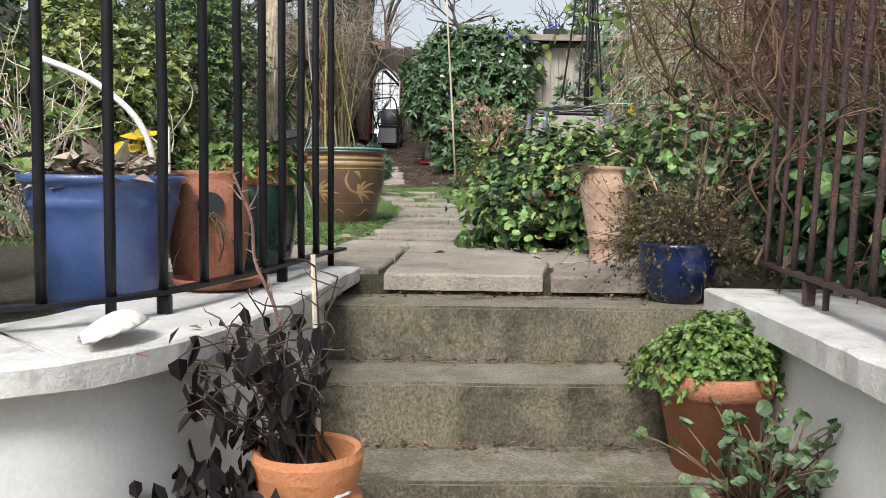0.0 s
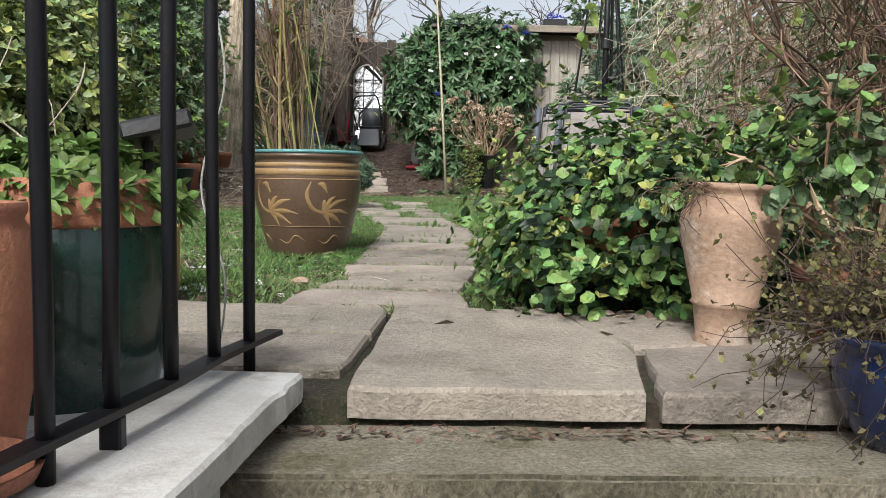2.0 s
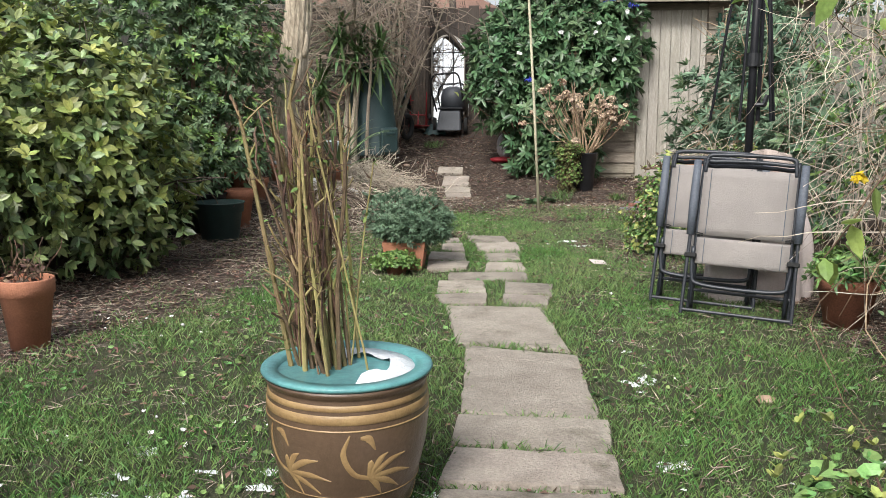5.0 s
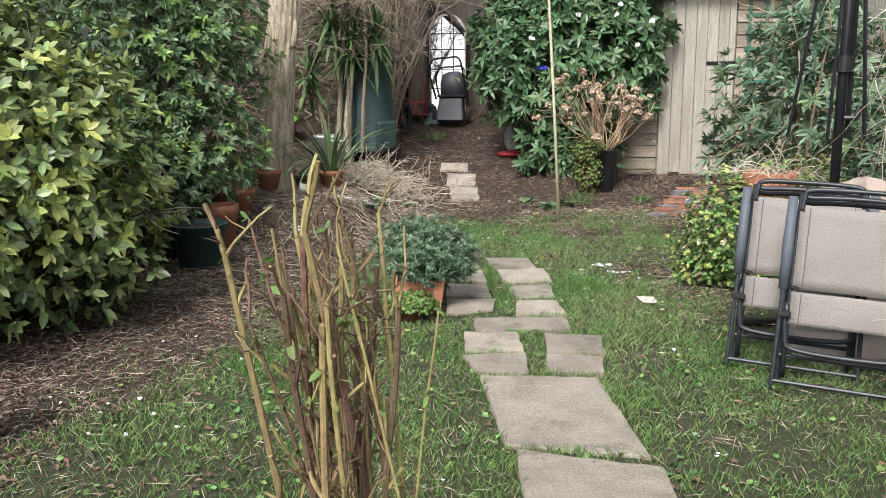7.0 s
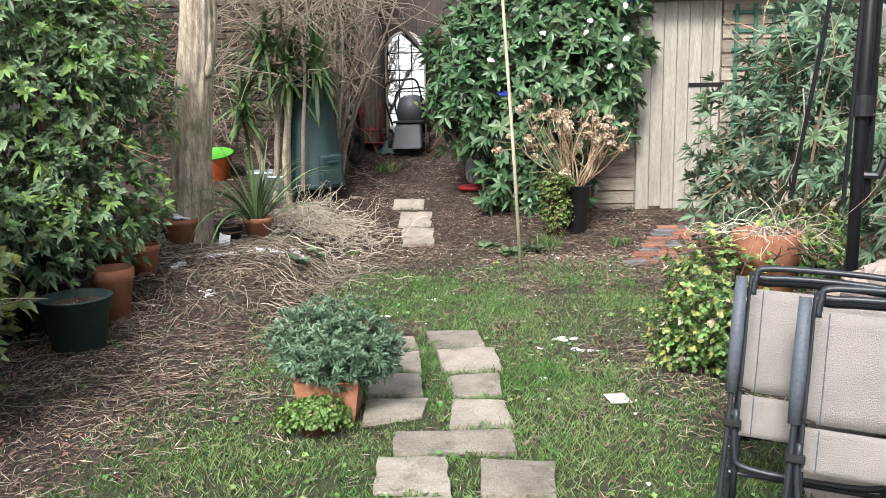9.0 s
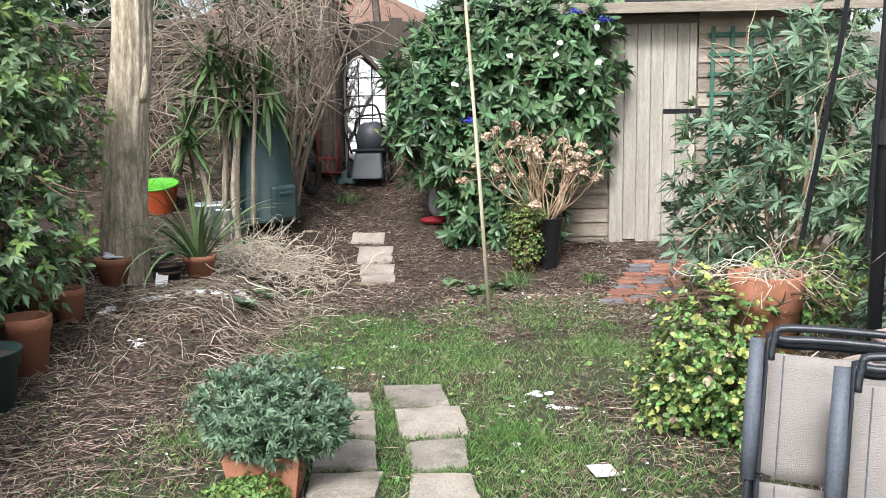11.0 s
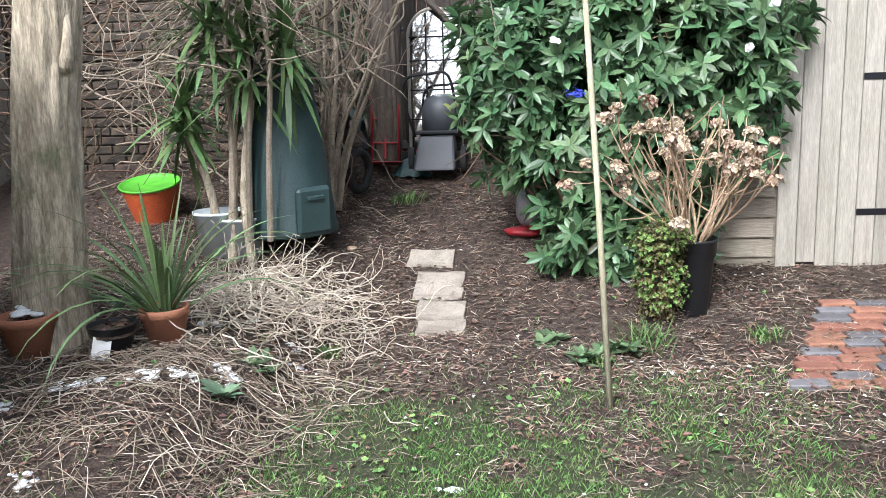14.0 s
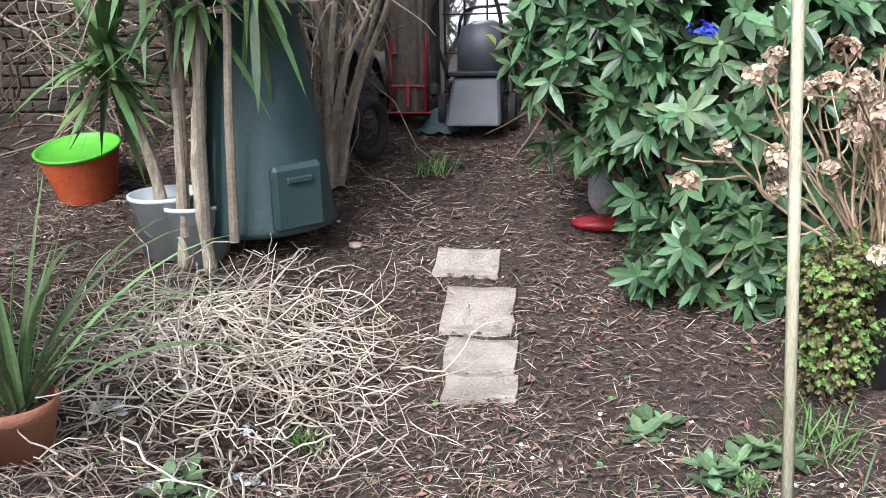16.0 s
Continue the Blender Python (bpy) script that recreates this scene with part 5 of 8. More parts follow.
for _ in range(22):
    q = branch((rng.normal(-0.06, 0.02), rng.normal(-0.02, 0.03), 0.385), (-0.7, rng.normal(-0.1, 0.4), 0.1), rng.uniform(0.08, 0.2), 8, 0.4, -0.35)
    out = np.hypot(q[:, 0], q[:, 1])
    q[:, :2] *= (np.maximum(out, np.interp(q[:, 2], [0, 0.11, 0.2, 0.3, 0.36, 0.39], [0.065, 0.075, 0.092, 0.109, 0.09, 0.085])) / (out + 1e-6))[:, None]
    q[:, 2] = np.maximum(q[:, 2], 0.01)
    tend.tube(q, 0.0011, 5)
tagged(part("dry_tendril_mass", tend, M["stem_brown"], urn, "withered brown tendrils"), kind="stuff")
inner_pot = flowerpot("flower_pot", "terracotta pot hidden in ivy-leaved geranium", 0.52, 4.05, 0.03, 0.16, 0.27, M["terracotta"], "flower", group="pots by the path")
mass = thing("ivy_geranium", "sprawling mound of yellow-green ivy-leaved geranium", "plant", (0.52, 4.1, 0.1))
blobs = [(0.5, 4.1, 0.32, 0.36, 0.38, 0.3), (0.33, 4.0, 0.18, 0.24, 0.34, 0.2), (0.62, 3.75, 0.3, 0.22, 0.24, 0.26), (0.8, 4.25, 0.34, 0.33, 0.33, 0.27), (0.42, 3.75, 0.1, 0.24, 0.2, 0.12), (0.6, 4.35, 0.4, 0.28, 0.26, 0.2), (0.98, 3.95, 0.35, 0.25, 0.3, 0.3)]
p, d, _ = blob_points(blobs, 3000, (0.45, 1.1), 0.55)
ok = p[:, 2] > 0.05
p, d = p[ok] - (0.52, 4.1, 0.1), d[ok]
g = Geo()
stems_to(g, (0, 0, 0), p[:160], 0.004, 0.002, 4, 0.15)
part("stem_clump", g, M["stem_brown"], mass)
pick = rng.random(len(p))
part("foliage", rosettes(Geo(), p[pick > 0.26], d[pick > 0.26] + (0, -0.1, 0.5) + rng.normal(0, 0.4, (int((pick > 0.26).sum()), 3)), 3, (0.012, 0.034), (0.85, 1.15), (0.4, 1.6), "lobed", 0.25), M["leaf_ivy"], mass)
# Inner leaves in darker green: the mound's inner shade put into their colour.
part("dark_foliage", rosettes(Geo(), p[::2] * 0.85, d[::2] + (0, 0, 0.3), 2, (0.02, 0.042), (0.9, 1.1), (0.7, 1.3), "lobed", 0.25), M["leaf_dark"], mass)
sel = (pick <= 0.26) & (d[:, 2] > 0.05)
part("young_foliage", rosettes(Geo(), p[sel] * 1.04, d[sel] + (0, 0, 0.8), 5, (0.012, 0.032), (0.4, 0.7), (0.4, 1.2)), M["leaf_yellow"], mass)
part("dry_foliage", litter_leaves(Geo(), -0.1, -0.36, -0.07, 120, 0.16, (0.03, 0.06), 0.02), M["straw"], mass)
scent = bush("geranium_bush", "dark green scented geranium bush with woody stems", [(1.0, 3.45, 0.46, 0.3, 0.28, 0.22), (0.82, 3.3, 0.4, 0.16, 0.1, 0.12), (1.25, 3.3, 0.4, 0.2, 0.25, 0.2)], 430, 4, (0.016, 0.036), (0.85, 1.1), M["leaf_grey"], (0.98, 3.45, 0.1), M["stem_tan"], [(0.35, M["leaf_ivy"])], shape="lobed", limbs=26, r0=0.009)
flowerpot("flower_pot", "wide terracotta pot under the geranium bush", 0.98, 3.45, 0.02, 0.15, 0.2, M["terracotta_dark"], "flower", group="pots by the steps")


# ------------------------------------------------------------------ left side shrubs and tree
bush("variegated_shrub", "dense evergreen shrub with yellow-edged variegated leaves",
     [(-3.05, 8.25, 1.0, 0.9, 0.85, 0.85), (-3.2, 7.5, 0.85, 0.7, 0.6, 0.65), (-2.65, 8.4, 0.7, 0.45, 0.6, 0.5), (-3.4, 8.6, 1.35, 0.8, 0.8, 0.75)],
     3100, 6, (0.055, 0.1), (0.38, 0.5), M["leaf_var"], (-3.1, 8.25, 0.13), M["dark_bark"], [(0.3, M["leaf_yellow"])], limbs=22, r0=0.035)
bush("winter_jasmine", "tall loose grey-green shrub with fine pinnate leaves",
     [(-2.85, 10.35, 1.5, 0.8, 0.65, 0.9), (-2.65, 10.2, 0.95, 0.55, 0.5, 0.5), (-3.2, 10.2, 2.2, 0.8, 0.7, 0.8), (-2.55, 10.4, 1.9, 0.45, 0.4, 0.55), (-3.3, 9.7, 0.9, 0.6, 0.5, 0.6), (-2.75, 9.8, 0.8, 0.45, 0.3, 0.3)],
     3500, 7, (0.042, 0.085), (0.27, 0.36), M["leaf_grey"], (-2.9, 10.4, 0.3), M["stem_brown"], [(0.32, M["leaf_lime"])], limbs=26, r0=0.03, droop=0.3)
bush("evergreen_shrub", "dark evergreen shrub along the board fence", [(-3.6, 5.6, 0.7, 0.55, 0.9, 0.8), (-3.7, 4.2, 0.6, 0.5, 0.8, 0.75), (-3.7, 6.6, 1.0, 0.6, 0.7, 1.0)],
     1300, 6, (0.05, 0.09), (0.34, 0.45), M["leaf_dark"], (-3.7, 5.4, 0.06), M["dark_bark"], [(0.1, M["leaf_grey"])], limbs=16)
# scraggy pale climber stems above the patio pots
cl = thing("bare_shrub", "bare pale-stemmed shrub with a few leaves", "shrub", (-2.05, 4.3, 0.05))
g = Geo()
for _ in range(60):
    b = branch((rng.normal(0, 0.1), rng.normal(0, 0.1), 0), (rng.normal(0, 0.6), rng.normal(0, 0.5), 1), rng.uniform(0.5, 1.0), 8, 0.16, 0.0)
    g.tube(b, np.linspace(0.007, 0.002, 9), 5)
    for j in (4, 6, 8):
        g.tube(branch(b[j], (rng.normal(), rng.normal(), 0.6), 0.25, 4), np.linspace(0.004, 0.002, 5), 4, cap=False)
part("stem_clump", g, M["stem_pale"], cl)
part("foliage", mound(160, 0.6, 0.9, 3, (0.04, 0.07), (0.5, 0.7), squash=0.0), M["leaf_lime"], cl)


def trunk(name, label, line, radii, mat, limbs=(), sides=66, ridges=0.2):
    """A tree: a ridged tapering trunk and limbs."""
    ob = thing(name, label, "tree", line[0])
    pts = smooth_line(np.array(line) - np.array(line[0]), 9)
    rr = np.interp(np.linspace(0, 1, len(pts)), np.linspace(0, 1, len(radii)), radii)
    g, rows = Geo(), []
    ang = np.arange(sides) * 2 * np.pi / sides
    for p, r in zip(pts, rr):
        q = r * (1 + ridges * np.sin(ang * 17 + p[2] * 1.1 + 2.5 * vnoise(ang * 3, np.full(sides, p[2] * 2), 12)) * 0.3 + ridges * (vnoise(ang * 5, np.full(sides, p[2] * 4), 8) - 0.5))
        rows.append(np.column_stack([p[0] + q * np.cos(ang), p[1] + q * np.sin(ang), np.full(sides, p[2])]))
    faces = [(i * sides + j, i * sides + (j + 1) % sides, (i + 1) * sides + (j + 1) % sides, (i + 1) * sides + j) for i in range(len(pts) - 1) for j in range(sides)]
    g.add(np.concatenate(rows), faces + [tuple((len(pts) - 1) * sides + j for j in range(sides))])
    part("trunk", g, mat, ob, smooth_shade=True)
    for start, way, ln, r in limbs:
        b = branch(np.array(start) - np.array(line[0]), way, ln, 9, 0.14, 0.03)
        part("limb", Geo().tube(b, np.linspace(r, r * 0.3, 10), 8), mat, ob, smooth_shade=True)
    return ob


trunk("tree", "straight tree trunk with fissured grey-brown bark", [(-2.33, 11.38, 0.3), (-2.31, 11.38, 0.75), (-2.24, 11.38, 1.5), (-2.15, 11.38, 2.2), (-2.1, 11.35, 3.2), (-2.0, 11.3, 4.6)],
      [0.2, 0.15, 0.135, 0.128, 0.11, 0.09], M["bark"], [((-2.1, 11.33, 1.72), (0.35, -0.1, 1.0), 0.28, 0.035), ((-2.1, 11.3, 3.0), (0.8, 0.2, 0.9), 1.6, 0.05), ((-2.1, 11.3, 3.3), (-0.8, 0.3, 0.8), 1.8, 0.05)])
trunk("tree", "dark ring-scarred trunk beside the brick wall", [(-1.4, 15.05, 0.5), (-1.38, 15.05, 1.2), (-1.36, 15.05, 2.0), (-1.33, 15.05, 3.0), (-1.2, 15.0, 4.5)],
      [0.19, 0.15, 0.13, 0.13, 0.1], M["dark_bark"], [((-1.4, 15.0, 2.6), (1.0, -0.2, -0.75), 0.9, 0.05), ((-1.3, 15.0, 3.2), (-0.9, -0.1, 0.8), 1.4, 0.05)])

# pots in the left bed
for nm, lab, x, y, r, h, mat, st in [
        ("flower_pot", "dark green plastic pot of bare soil", -2.41, 9.62, 0.195, 0.33, "green_plastic", "plastic"),
        ("flower_pot", "black plastic pot of bare soil", -2.62, 9.95, 0.155, 0.36, "black_plastic", "plastic"),
        ("flower_pot", "black plastic pot under the shrub", -2.95, 9.85, 0.16, 0.34, "black_plastic", "plastic"),
        ("flower_pot", "terracotta pot with dry soil", -2.42, 10.14, 0.135, 0.33, "terracotta", "flower"),
        ("flower_pot", "old terracotta pot among the leaves", -2.55, 10.55, 0.13, 0.26, "terracotta_dark", "flower"),
        ("flower_pot", "small terracotta pot at the foot of the shrub", -2.38, 10.6, 0.1, 0.2, "terracotta", "flower"),
        ("flower_pot", "terracotta pot with withered stems by the tree", -2.58, 11.15, 0.1, 0.21, "terracotta", "flower"),
        ("flower_pot", "terracotta pot with a cap of snow", -2.33, 11.2, 0.122, 0.19, "terracotta", "flower"),
        ("flower_pot", "small black plastic pot with white label", -2.01, 11.32, 0.105, 0.14, "black_plastic", "plastic"),
        ("flower_pot", "terracotta pot holding a strappy palm", -1.82, 11.45, 0.112, 0.18, "terracotta", "flower"),
        ("flower_pot", "large terracotta pot with dry stems by the hedge", -2.36, 6.72, 0.125, 0.35, "terracotta", "flower"),
        ("flower_pot", "terracotta pot with bright green ground cover", -1.36, 4.5, 0.13, 0.26, "terracotta", "flower"),
        ("flower_pot", "upturned terracotta pot on the patio edge", -1.3, 4.16, 0.11, 0.17, "terracotta_dark", "flower")]:
    flowerpot(nm, lab, x, y, float(level(x, y)) - 0.01, r, h, M[mat], st, group="pots in the left bed")
tag = thing("plant_label", "white plastic plant label leaning on a pot", "label", (-2.02, 11.2, float(level(-2.02, 11.2))))
pl = part("card", Geo().box(-0.04, -0.002, 0, 0.04, 0.002, 0.1, 0.001), M["white"], tag)
pl.matrix_local = pose(0, 0, 0, -20, 8, 10)
plant("ground_cover", "lime green mat-forming plant in a pot", -1.36, 4.5, 0.3, [("foliage", mound(260, 0.14, 0.06, 5, (0.018, 0.035), (0.5, 0.7)), M["leaf_lime"])])
g = Geo()
for _ in range(24):
    g.tube(branch((rng.normal(0, 0.05), rng.normal(0, 0.05), 0), (rng.normal(0, 0.5), rng.normal(0, 0.5), 1), rng.uniform(0.08, 0.25), 5, 0.25), 0.0025, 4)
plant("dry_stems", "short reddish dead stems in a pot", -2.36, 6.72, 0.42, [("stem_clump", g, M["stem_brown"]), ("foliage", mound(40, 0.1, 0.12, 3, (0.02, 0.04), (0.5, 0.6)), M["litter"])])

# trough with snow and cyclamen on the patio edge
tr = thing("trough", "ochre plastic trough filled with wet snow", "planter", (-0.98, 4.02, 0.03), turn=8)
for (x0, y0, x1, y1) in ((-0.19, -0.17, 0.19, -0.15), (-0.19, 0.15, 0.19, 0.17), (-0.19, -0.148, -0.17, 0.148), (0.17, -0.148, 0.19, 0.148)):
    part("side_panel", Geo().box(x0, y0, 0.0, x1, y1, 0.2, 0.004), M["yellow_box"], tr)
    part("rim", Geo().box(x0 * 1.05 - 0.004, y0 * 1.05 - 0.004, 0.203, x1 * 1.05 + 0.004, y1 * 1.05 + 0.004, 0.222, 0.004), M["yellow_box"], tr)
part("snow_fill", Geo().box(-0.168, -0.146, 0.05, 0.168, 0.146, 0.195, 0.02, 0.004), M["snow"], tr, "wet white snow filling")
part("seedling", mound(18, 0.05, 0.04, 4, (0.025, 0.045), (0.6, 0.8)).leaves(np.zeros((1, 3)), [(0, 0, 1)], [(0, 1, 0)], 0.01, 0.01), M["leaf_lime"], tr).location = (0.02, 0, 0.21)
fp = flowerpot("flower_pot", "terracotta bowl of magenta cyclamen", -0.99, 3.72, 0.03, 0.12, 0.17, M["terracotta"], "flower", group="pots on the patio")
plant("cyclamen", "magenta cyclamen with dusty leaves", -0.99, 3.72, 0.19,
      [("foliage", mound(90, 0.12, 0.07, 4, (0.03, 0.05), (0.8, 1.0), "lobed"), M["leaf_silver"]),
       ("blossom", rosettes(Geo(), np.column_stack([rng.normal(0, 0.06, 14), rng.normal(0, 0.06, 14), rng.uniform(0.07, 0.14, 14)]), sphere_points(14, 1.2), 5, (0.02, 0.034), (0.5, 0.6), (0.2, 0.7)), M["flower_pink"])])

# potted shrubs beside the path
px_, py_ = -0.72, 8.68
pz_ = float(level(px_, py_))
sq = thing("planter", "square terracotta planter holding a feathery shrub", "planter", (px_ - 0.08, py_ + 0.02, pz_ - 0.01))
sg = Geo()
for a in range(4):
    m = pose(0, 0, 0, 0, 0, 90 * a)
    v = [m @ Vector(p) for p in ((-0.115, -0.115, 0), (0.115, -0.115, 0), (0.145, -0.145, 0.2), (-0.145, -0.145, 0.2), (-0.095, -0.1, 0), (0.095, -0.1, 0), (0.125, -0.125, 0.2), (-0.125, -0.125, 0.2))]
    sg.add([p[:] for p in v], [(0, 1, 2, 3), (3, 2, 6, 7), (5, 4, 7, 6)])
part("body", sg, M["terracotta"], sq)
part("soil", Geo().box(-0.118, -0.118, 0.08, 0.118, 0.118, 0.17, 0.004), M["soil"], sq)
bush("feathery_shrub", "low blue-green feathery rue-like shrub", [(px_ - 0.06, py_ + 0.02, 0.48, 0.29, 0.24, 0.19), (px_ + 0.1, py_, 0.45, 0.15, 0.15, 0.13)], 1500, 8, (0.022, 0.045), (0.16, 0.24), M["leaf_silver"],
     (px_ - 0.08, py_ + 0.02, pz_ + 0.16), M["stem_brown"], limbs=18, r0=0.006, up=0.8, open_angle=(0.4, 1.3))
flowerpot("flower_pot", "small terracotta pot capped with moss and snow", px_ - 0.12, py_ - 0.19, pz_ - 0.01, 0.09, 0.13, M["terracotta_dark"], "flower", group="pots by the path")
plant("moss_plant", "bright green mossy trailing cushion with snow on it", px_ - 0.12, py_ - 0.19, pz_ + 0.1,
      [("foliage", mound(800, 0.165, 0.1, 5, (0.01, 0.024), (0.5, 0.7), squash=0.5), M["leaf_lime"])])

# ------------------------------------------------------------------ back left: bin, palms, straw
def compost_bin():
    x, y = -1.73, 13.28
    ob = thing("compost_bin", "tall dark green plastic compost bin with hatch", "compost bin", (x, y, float(level(x, y)) + 0.06), lean=(0, -2))
    prof = [(0.31, 0), (0.31, 0.03), (0.3, 0.06), (0.27, 0.45), (0.265, 0.47), (0.25, 0.7), (0.225, 0.93), (0.24, 0.935), (0.245, 0.99), (0.225, 1.0), (0.2, 0.98)]
    part("body", Geo().lathe(prof, 48), M["bin"], ob, smooth_shade=True)
    part("lid", Geo().lathe([(0.245, 0.985), (0.25, 1.02), (0.2, 1.06), (0.05, 1.075), (0.005, 1.075)], 40), M["bin"], ob, smooth_shade=True)
    h = part("hatch", Geo().box(-0.12, -0.04, 0, 0.12, 0.02, 0.3, 0.02), M["bin"], ob)
    h.matrix_local = pose(0.2, -0.2, 0.02, 6, 0, 42)
    part("hatch_handle", Geo().box(-0.06, -0.055, 0.22, 0.06, -0.04, 0.25, 0.006), M["bin"], h)


compost_bin()
bk = thing("bucket", "pale grey-blue plastic bucket", "bucket", (-2.16, 13.12, float(level(-2.16, 13.12)) - 0.01))
part("body", Geo().lathe([(0.125, 0), (0.16, 0.27), (0.168, 0.272), (0.168, 0.29), (0.155, 0.29), (0.12, 0.02)], 40), M["white_plastic"], bk, smooth_shade=True)
b2 = copy_thing(bk, pose(-2.02, 13.12, float(level(-2.02, 13.12)) - 0.05, 0, 0, 40))
rp = thing("basket_pot", "round orange pot with lime green lining", "plant pot", (-2.76, 13.5, float(level(-2.76, 13.5)) - 0.01), lean=(12, 0))
g = [(0.13, 0)]
for k in range(12):
    g += [(0.14 + 0.0045 * k + 0.003, 0.012 + k * 0.02), (0.14 + 0.0045 * k, 0.022 + k * 0.02)]
part("body", Geo().lathe(g + [(0.2, 0.252), (0.192, 0.25), (0.135, 0.06)], 48), material("orange_woven_plastic", (0.5, 0.1, 0.03), (0.4, 0.07, 0.02), 0.6, 6, 90, 0.2), rp, smooth_shade=True)
part("lining", Geo().lathe([(0.199, 0.25), (0.21, 0.268), (0.194, 0.27), (0.172, 0.19), (0.14, 0.1), (0.01, 0.09)], 48), M["lime_plastic"], rp, "lime green plastic lining", True)


def yucca(name, label, root, stems, crowns, spread=0.42):
    ob = thing(name, label, "palm", root)
    for s in stems:
        b = smooth_line(np.array(s) - np.array(root), 7)
        part("stem", Geo().tube(b, np.linspace(0.03, 0.022, len(b)) * (1 + 0.1 * np.sin(np.arange(len(b)) * 2.1)), 10), M["bark"], ob, smooth_shade=True)
    for c, n, ln in crowns:
        c = np.array(c) - np.array(root)
        way = sphere_points(n, 0.35)
        g = Geo().leaves(np.tile(c, (n, 1)) + way * 0.03 + np.column_stack([np.zeros(n), np.zeros(n), rng.uniform(-0.2, 0.1, n)]), way, np.tile([0, 0, 1.0], (n, 1)), rng.uniform(0.55, 1, n) * ln, rng.uniform(0.028, 0.042, n), 0.3, 0.24, "strap")
        part("crown", g, M["leaf_yucca"], ob)
    return ob


yucca("yucca", "multi-stemmed yucca with drooping green sword leaves", (-2.1, 13.05, 0.6),
      [[(-2.16, 13.1, 0.62), (-2.2, 13.1, 1.0), (-2.3, 13.05, 1.35)], [(-2.05, 13.0, 0.5), (-2.0, 13.0, 1.1), (-1.95, 13.0, 1.75), (-1.8, 12.95, 2.3)], [(-1.9, 12.95, 0.5), (-1.93, 12.98, 1.0), (-1.85, 13.0, 1.55)],
       [(-2.0, 13.05, 0.5), (-1.95, 13.05, 1.0), (-1.9, 13.02, 1.4), (-1.98, 13.0, 2.2)]],
      [((-2.32, 13.05, 1.5), 90, 0.46), ((-1.85, 12.98, 1.82), 100, 0.5), ((-2.05, 12.95, 2.05), 100, 0.5), ((-1.6, 12.95, 1.9), 80, 0.48)])
co = yucca("cordyline", "grey-green cordyline with long arching strap leaves in a pot", (-1.82, 11.45, 0.6), [], [], 0)


def arching_leaf(g, root, azimuth, rise, length, wide, bend):
    """A long channelled strap leaf that bends over along its length."""
    k, p, rows = 9, np.array(root, float), []
    side = np.array([-math.sin(azimuth), math.cos(azimuth), 0.0])
    for i in range(k):
        f = i / (k - 1)
        e = rise - bend * f ** 1.4
        way = np.array([math.cos(azimuth) * math.cos(e), math.sin(azimuth) * math.cos(e), math.sin(e)])
        up = np.cross(way, side) * -1
        w = wide * (0.55 + 1.1 * f if f < 0.35 else 0.935 * (1 - (f - 0.35) / 0.65) ** 0.7) / 2
        rows += [p - side * w + up * w * 0.35, p, p + side * w + up * w * 0.35]
        p = p + way * length / (k - 1)
    g.add(rows, [(i * 3 + j, i * 3 + j + 1, i * 3 + j + 4, i * 3 + j + 3) for i in range(k - 1) for j in range(2)])


g = Geo()
for k in range(46):
    upright = k % 5 == 0
    arching_leaf(g, (rng.normal(0, 0.012), rng.normal(0, 0.012), -0.02), rng.uniform(0, 6.28), rng.uniform(1.2, 1.5) if upright else rng.uniform(0.55, 1.25),
                 rng.uniform(0.5, 0.75) if upright else rng.uniform(0.6, 1.0), rng.uniform(0.02, 0.034), rng.uniform(0.1, 0.5) if upright else rng.uniform(0.9, 1.9))
part("foliage", g, M["leaf_strap"], co)
fern = thing("fern", "small arching fern frond clump", "fern", (-2.15, 11.7, float(level(-2.15, 11.7)) + 0.1))
g = Geo()
for _ in range(9):
    a = rng.uniform(0, 6.28)
    b = branch((0, 0, 0), (math.cos(a), math.sin(a), 0.9), 0.32, 9, 0.05, -0.1)
    g.tube(b, 0.002, 4)
    for j, q in enumerate(b[1:]):
        for s in (-1, 1):
            w = np.array([-math.sin(a), math.cos(a), 0.1]) * s + np.array([math.cos(a), math.sin(a), 0]) * 0.4
            g.leaves([q], [w], [(0, 0, 1)], 0.09 * (1 - j / 11), 0.022, 0.1, 0.15, "kite")
part("frond_crown", g, M["leaf_grey"], fern)

# tall bare stems between bin and trunk, and the tangle over the wall
bare = thing("bare_shrub", "tall bare shrub with many pale brown stems", "shrub", (-1.6, 13.8, float(level(-1.6, 13.8))))
g = Geo()
for _ in range(20):
    b = branch((rng.normal(0, 0.04), rng.normal(0, 0.04), 0), (rng.normal(-0.02, 0.13), rng.normal(0, 0.12), 1), rng.uniform(1.3, 2.4), 10, 0.08, 0.0)
    g.tube(b, np.linspace(0.022, 0.006, 11), 6)
    for j in (3, 5, 6, 7, 8, 9):
        tw = branch(b[j], (rng.normal(-0.2, 0.6), rng.normal(0, 0.5), 0.9), rng.uniform(0.3, 0.8), 7, 0.18, 0.0)
        g.tube(tw, np.linspace(0.009, 0.003, 8), 4, cap=False)
part("stem_clump", g, M["stem_grey"], bare)
g = Geo()
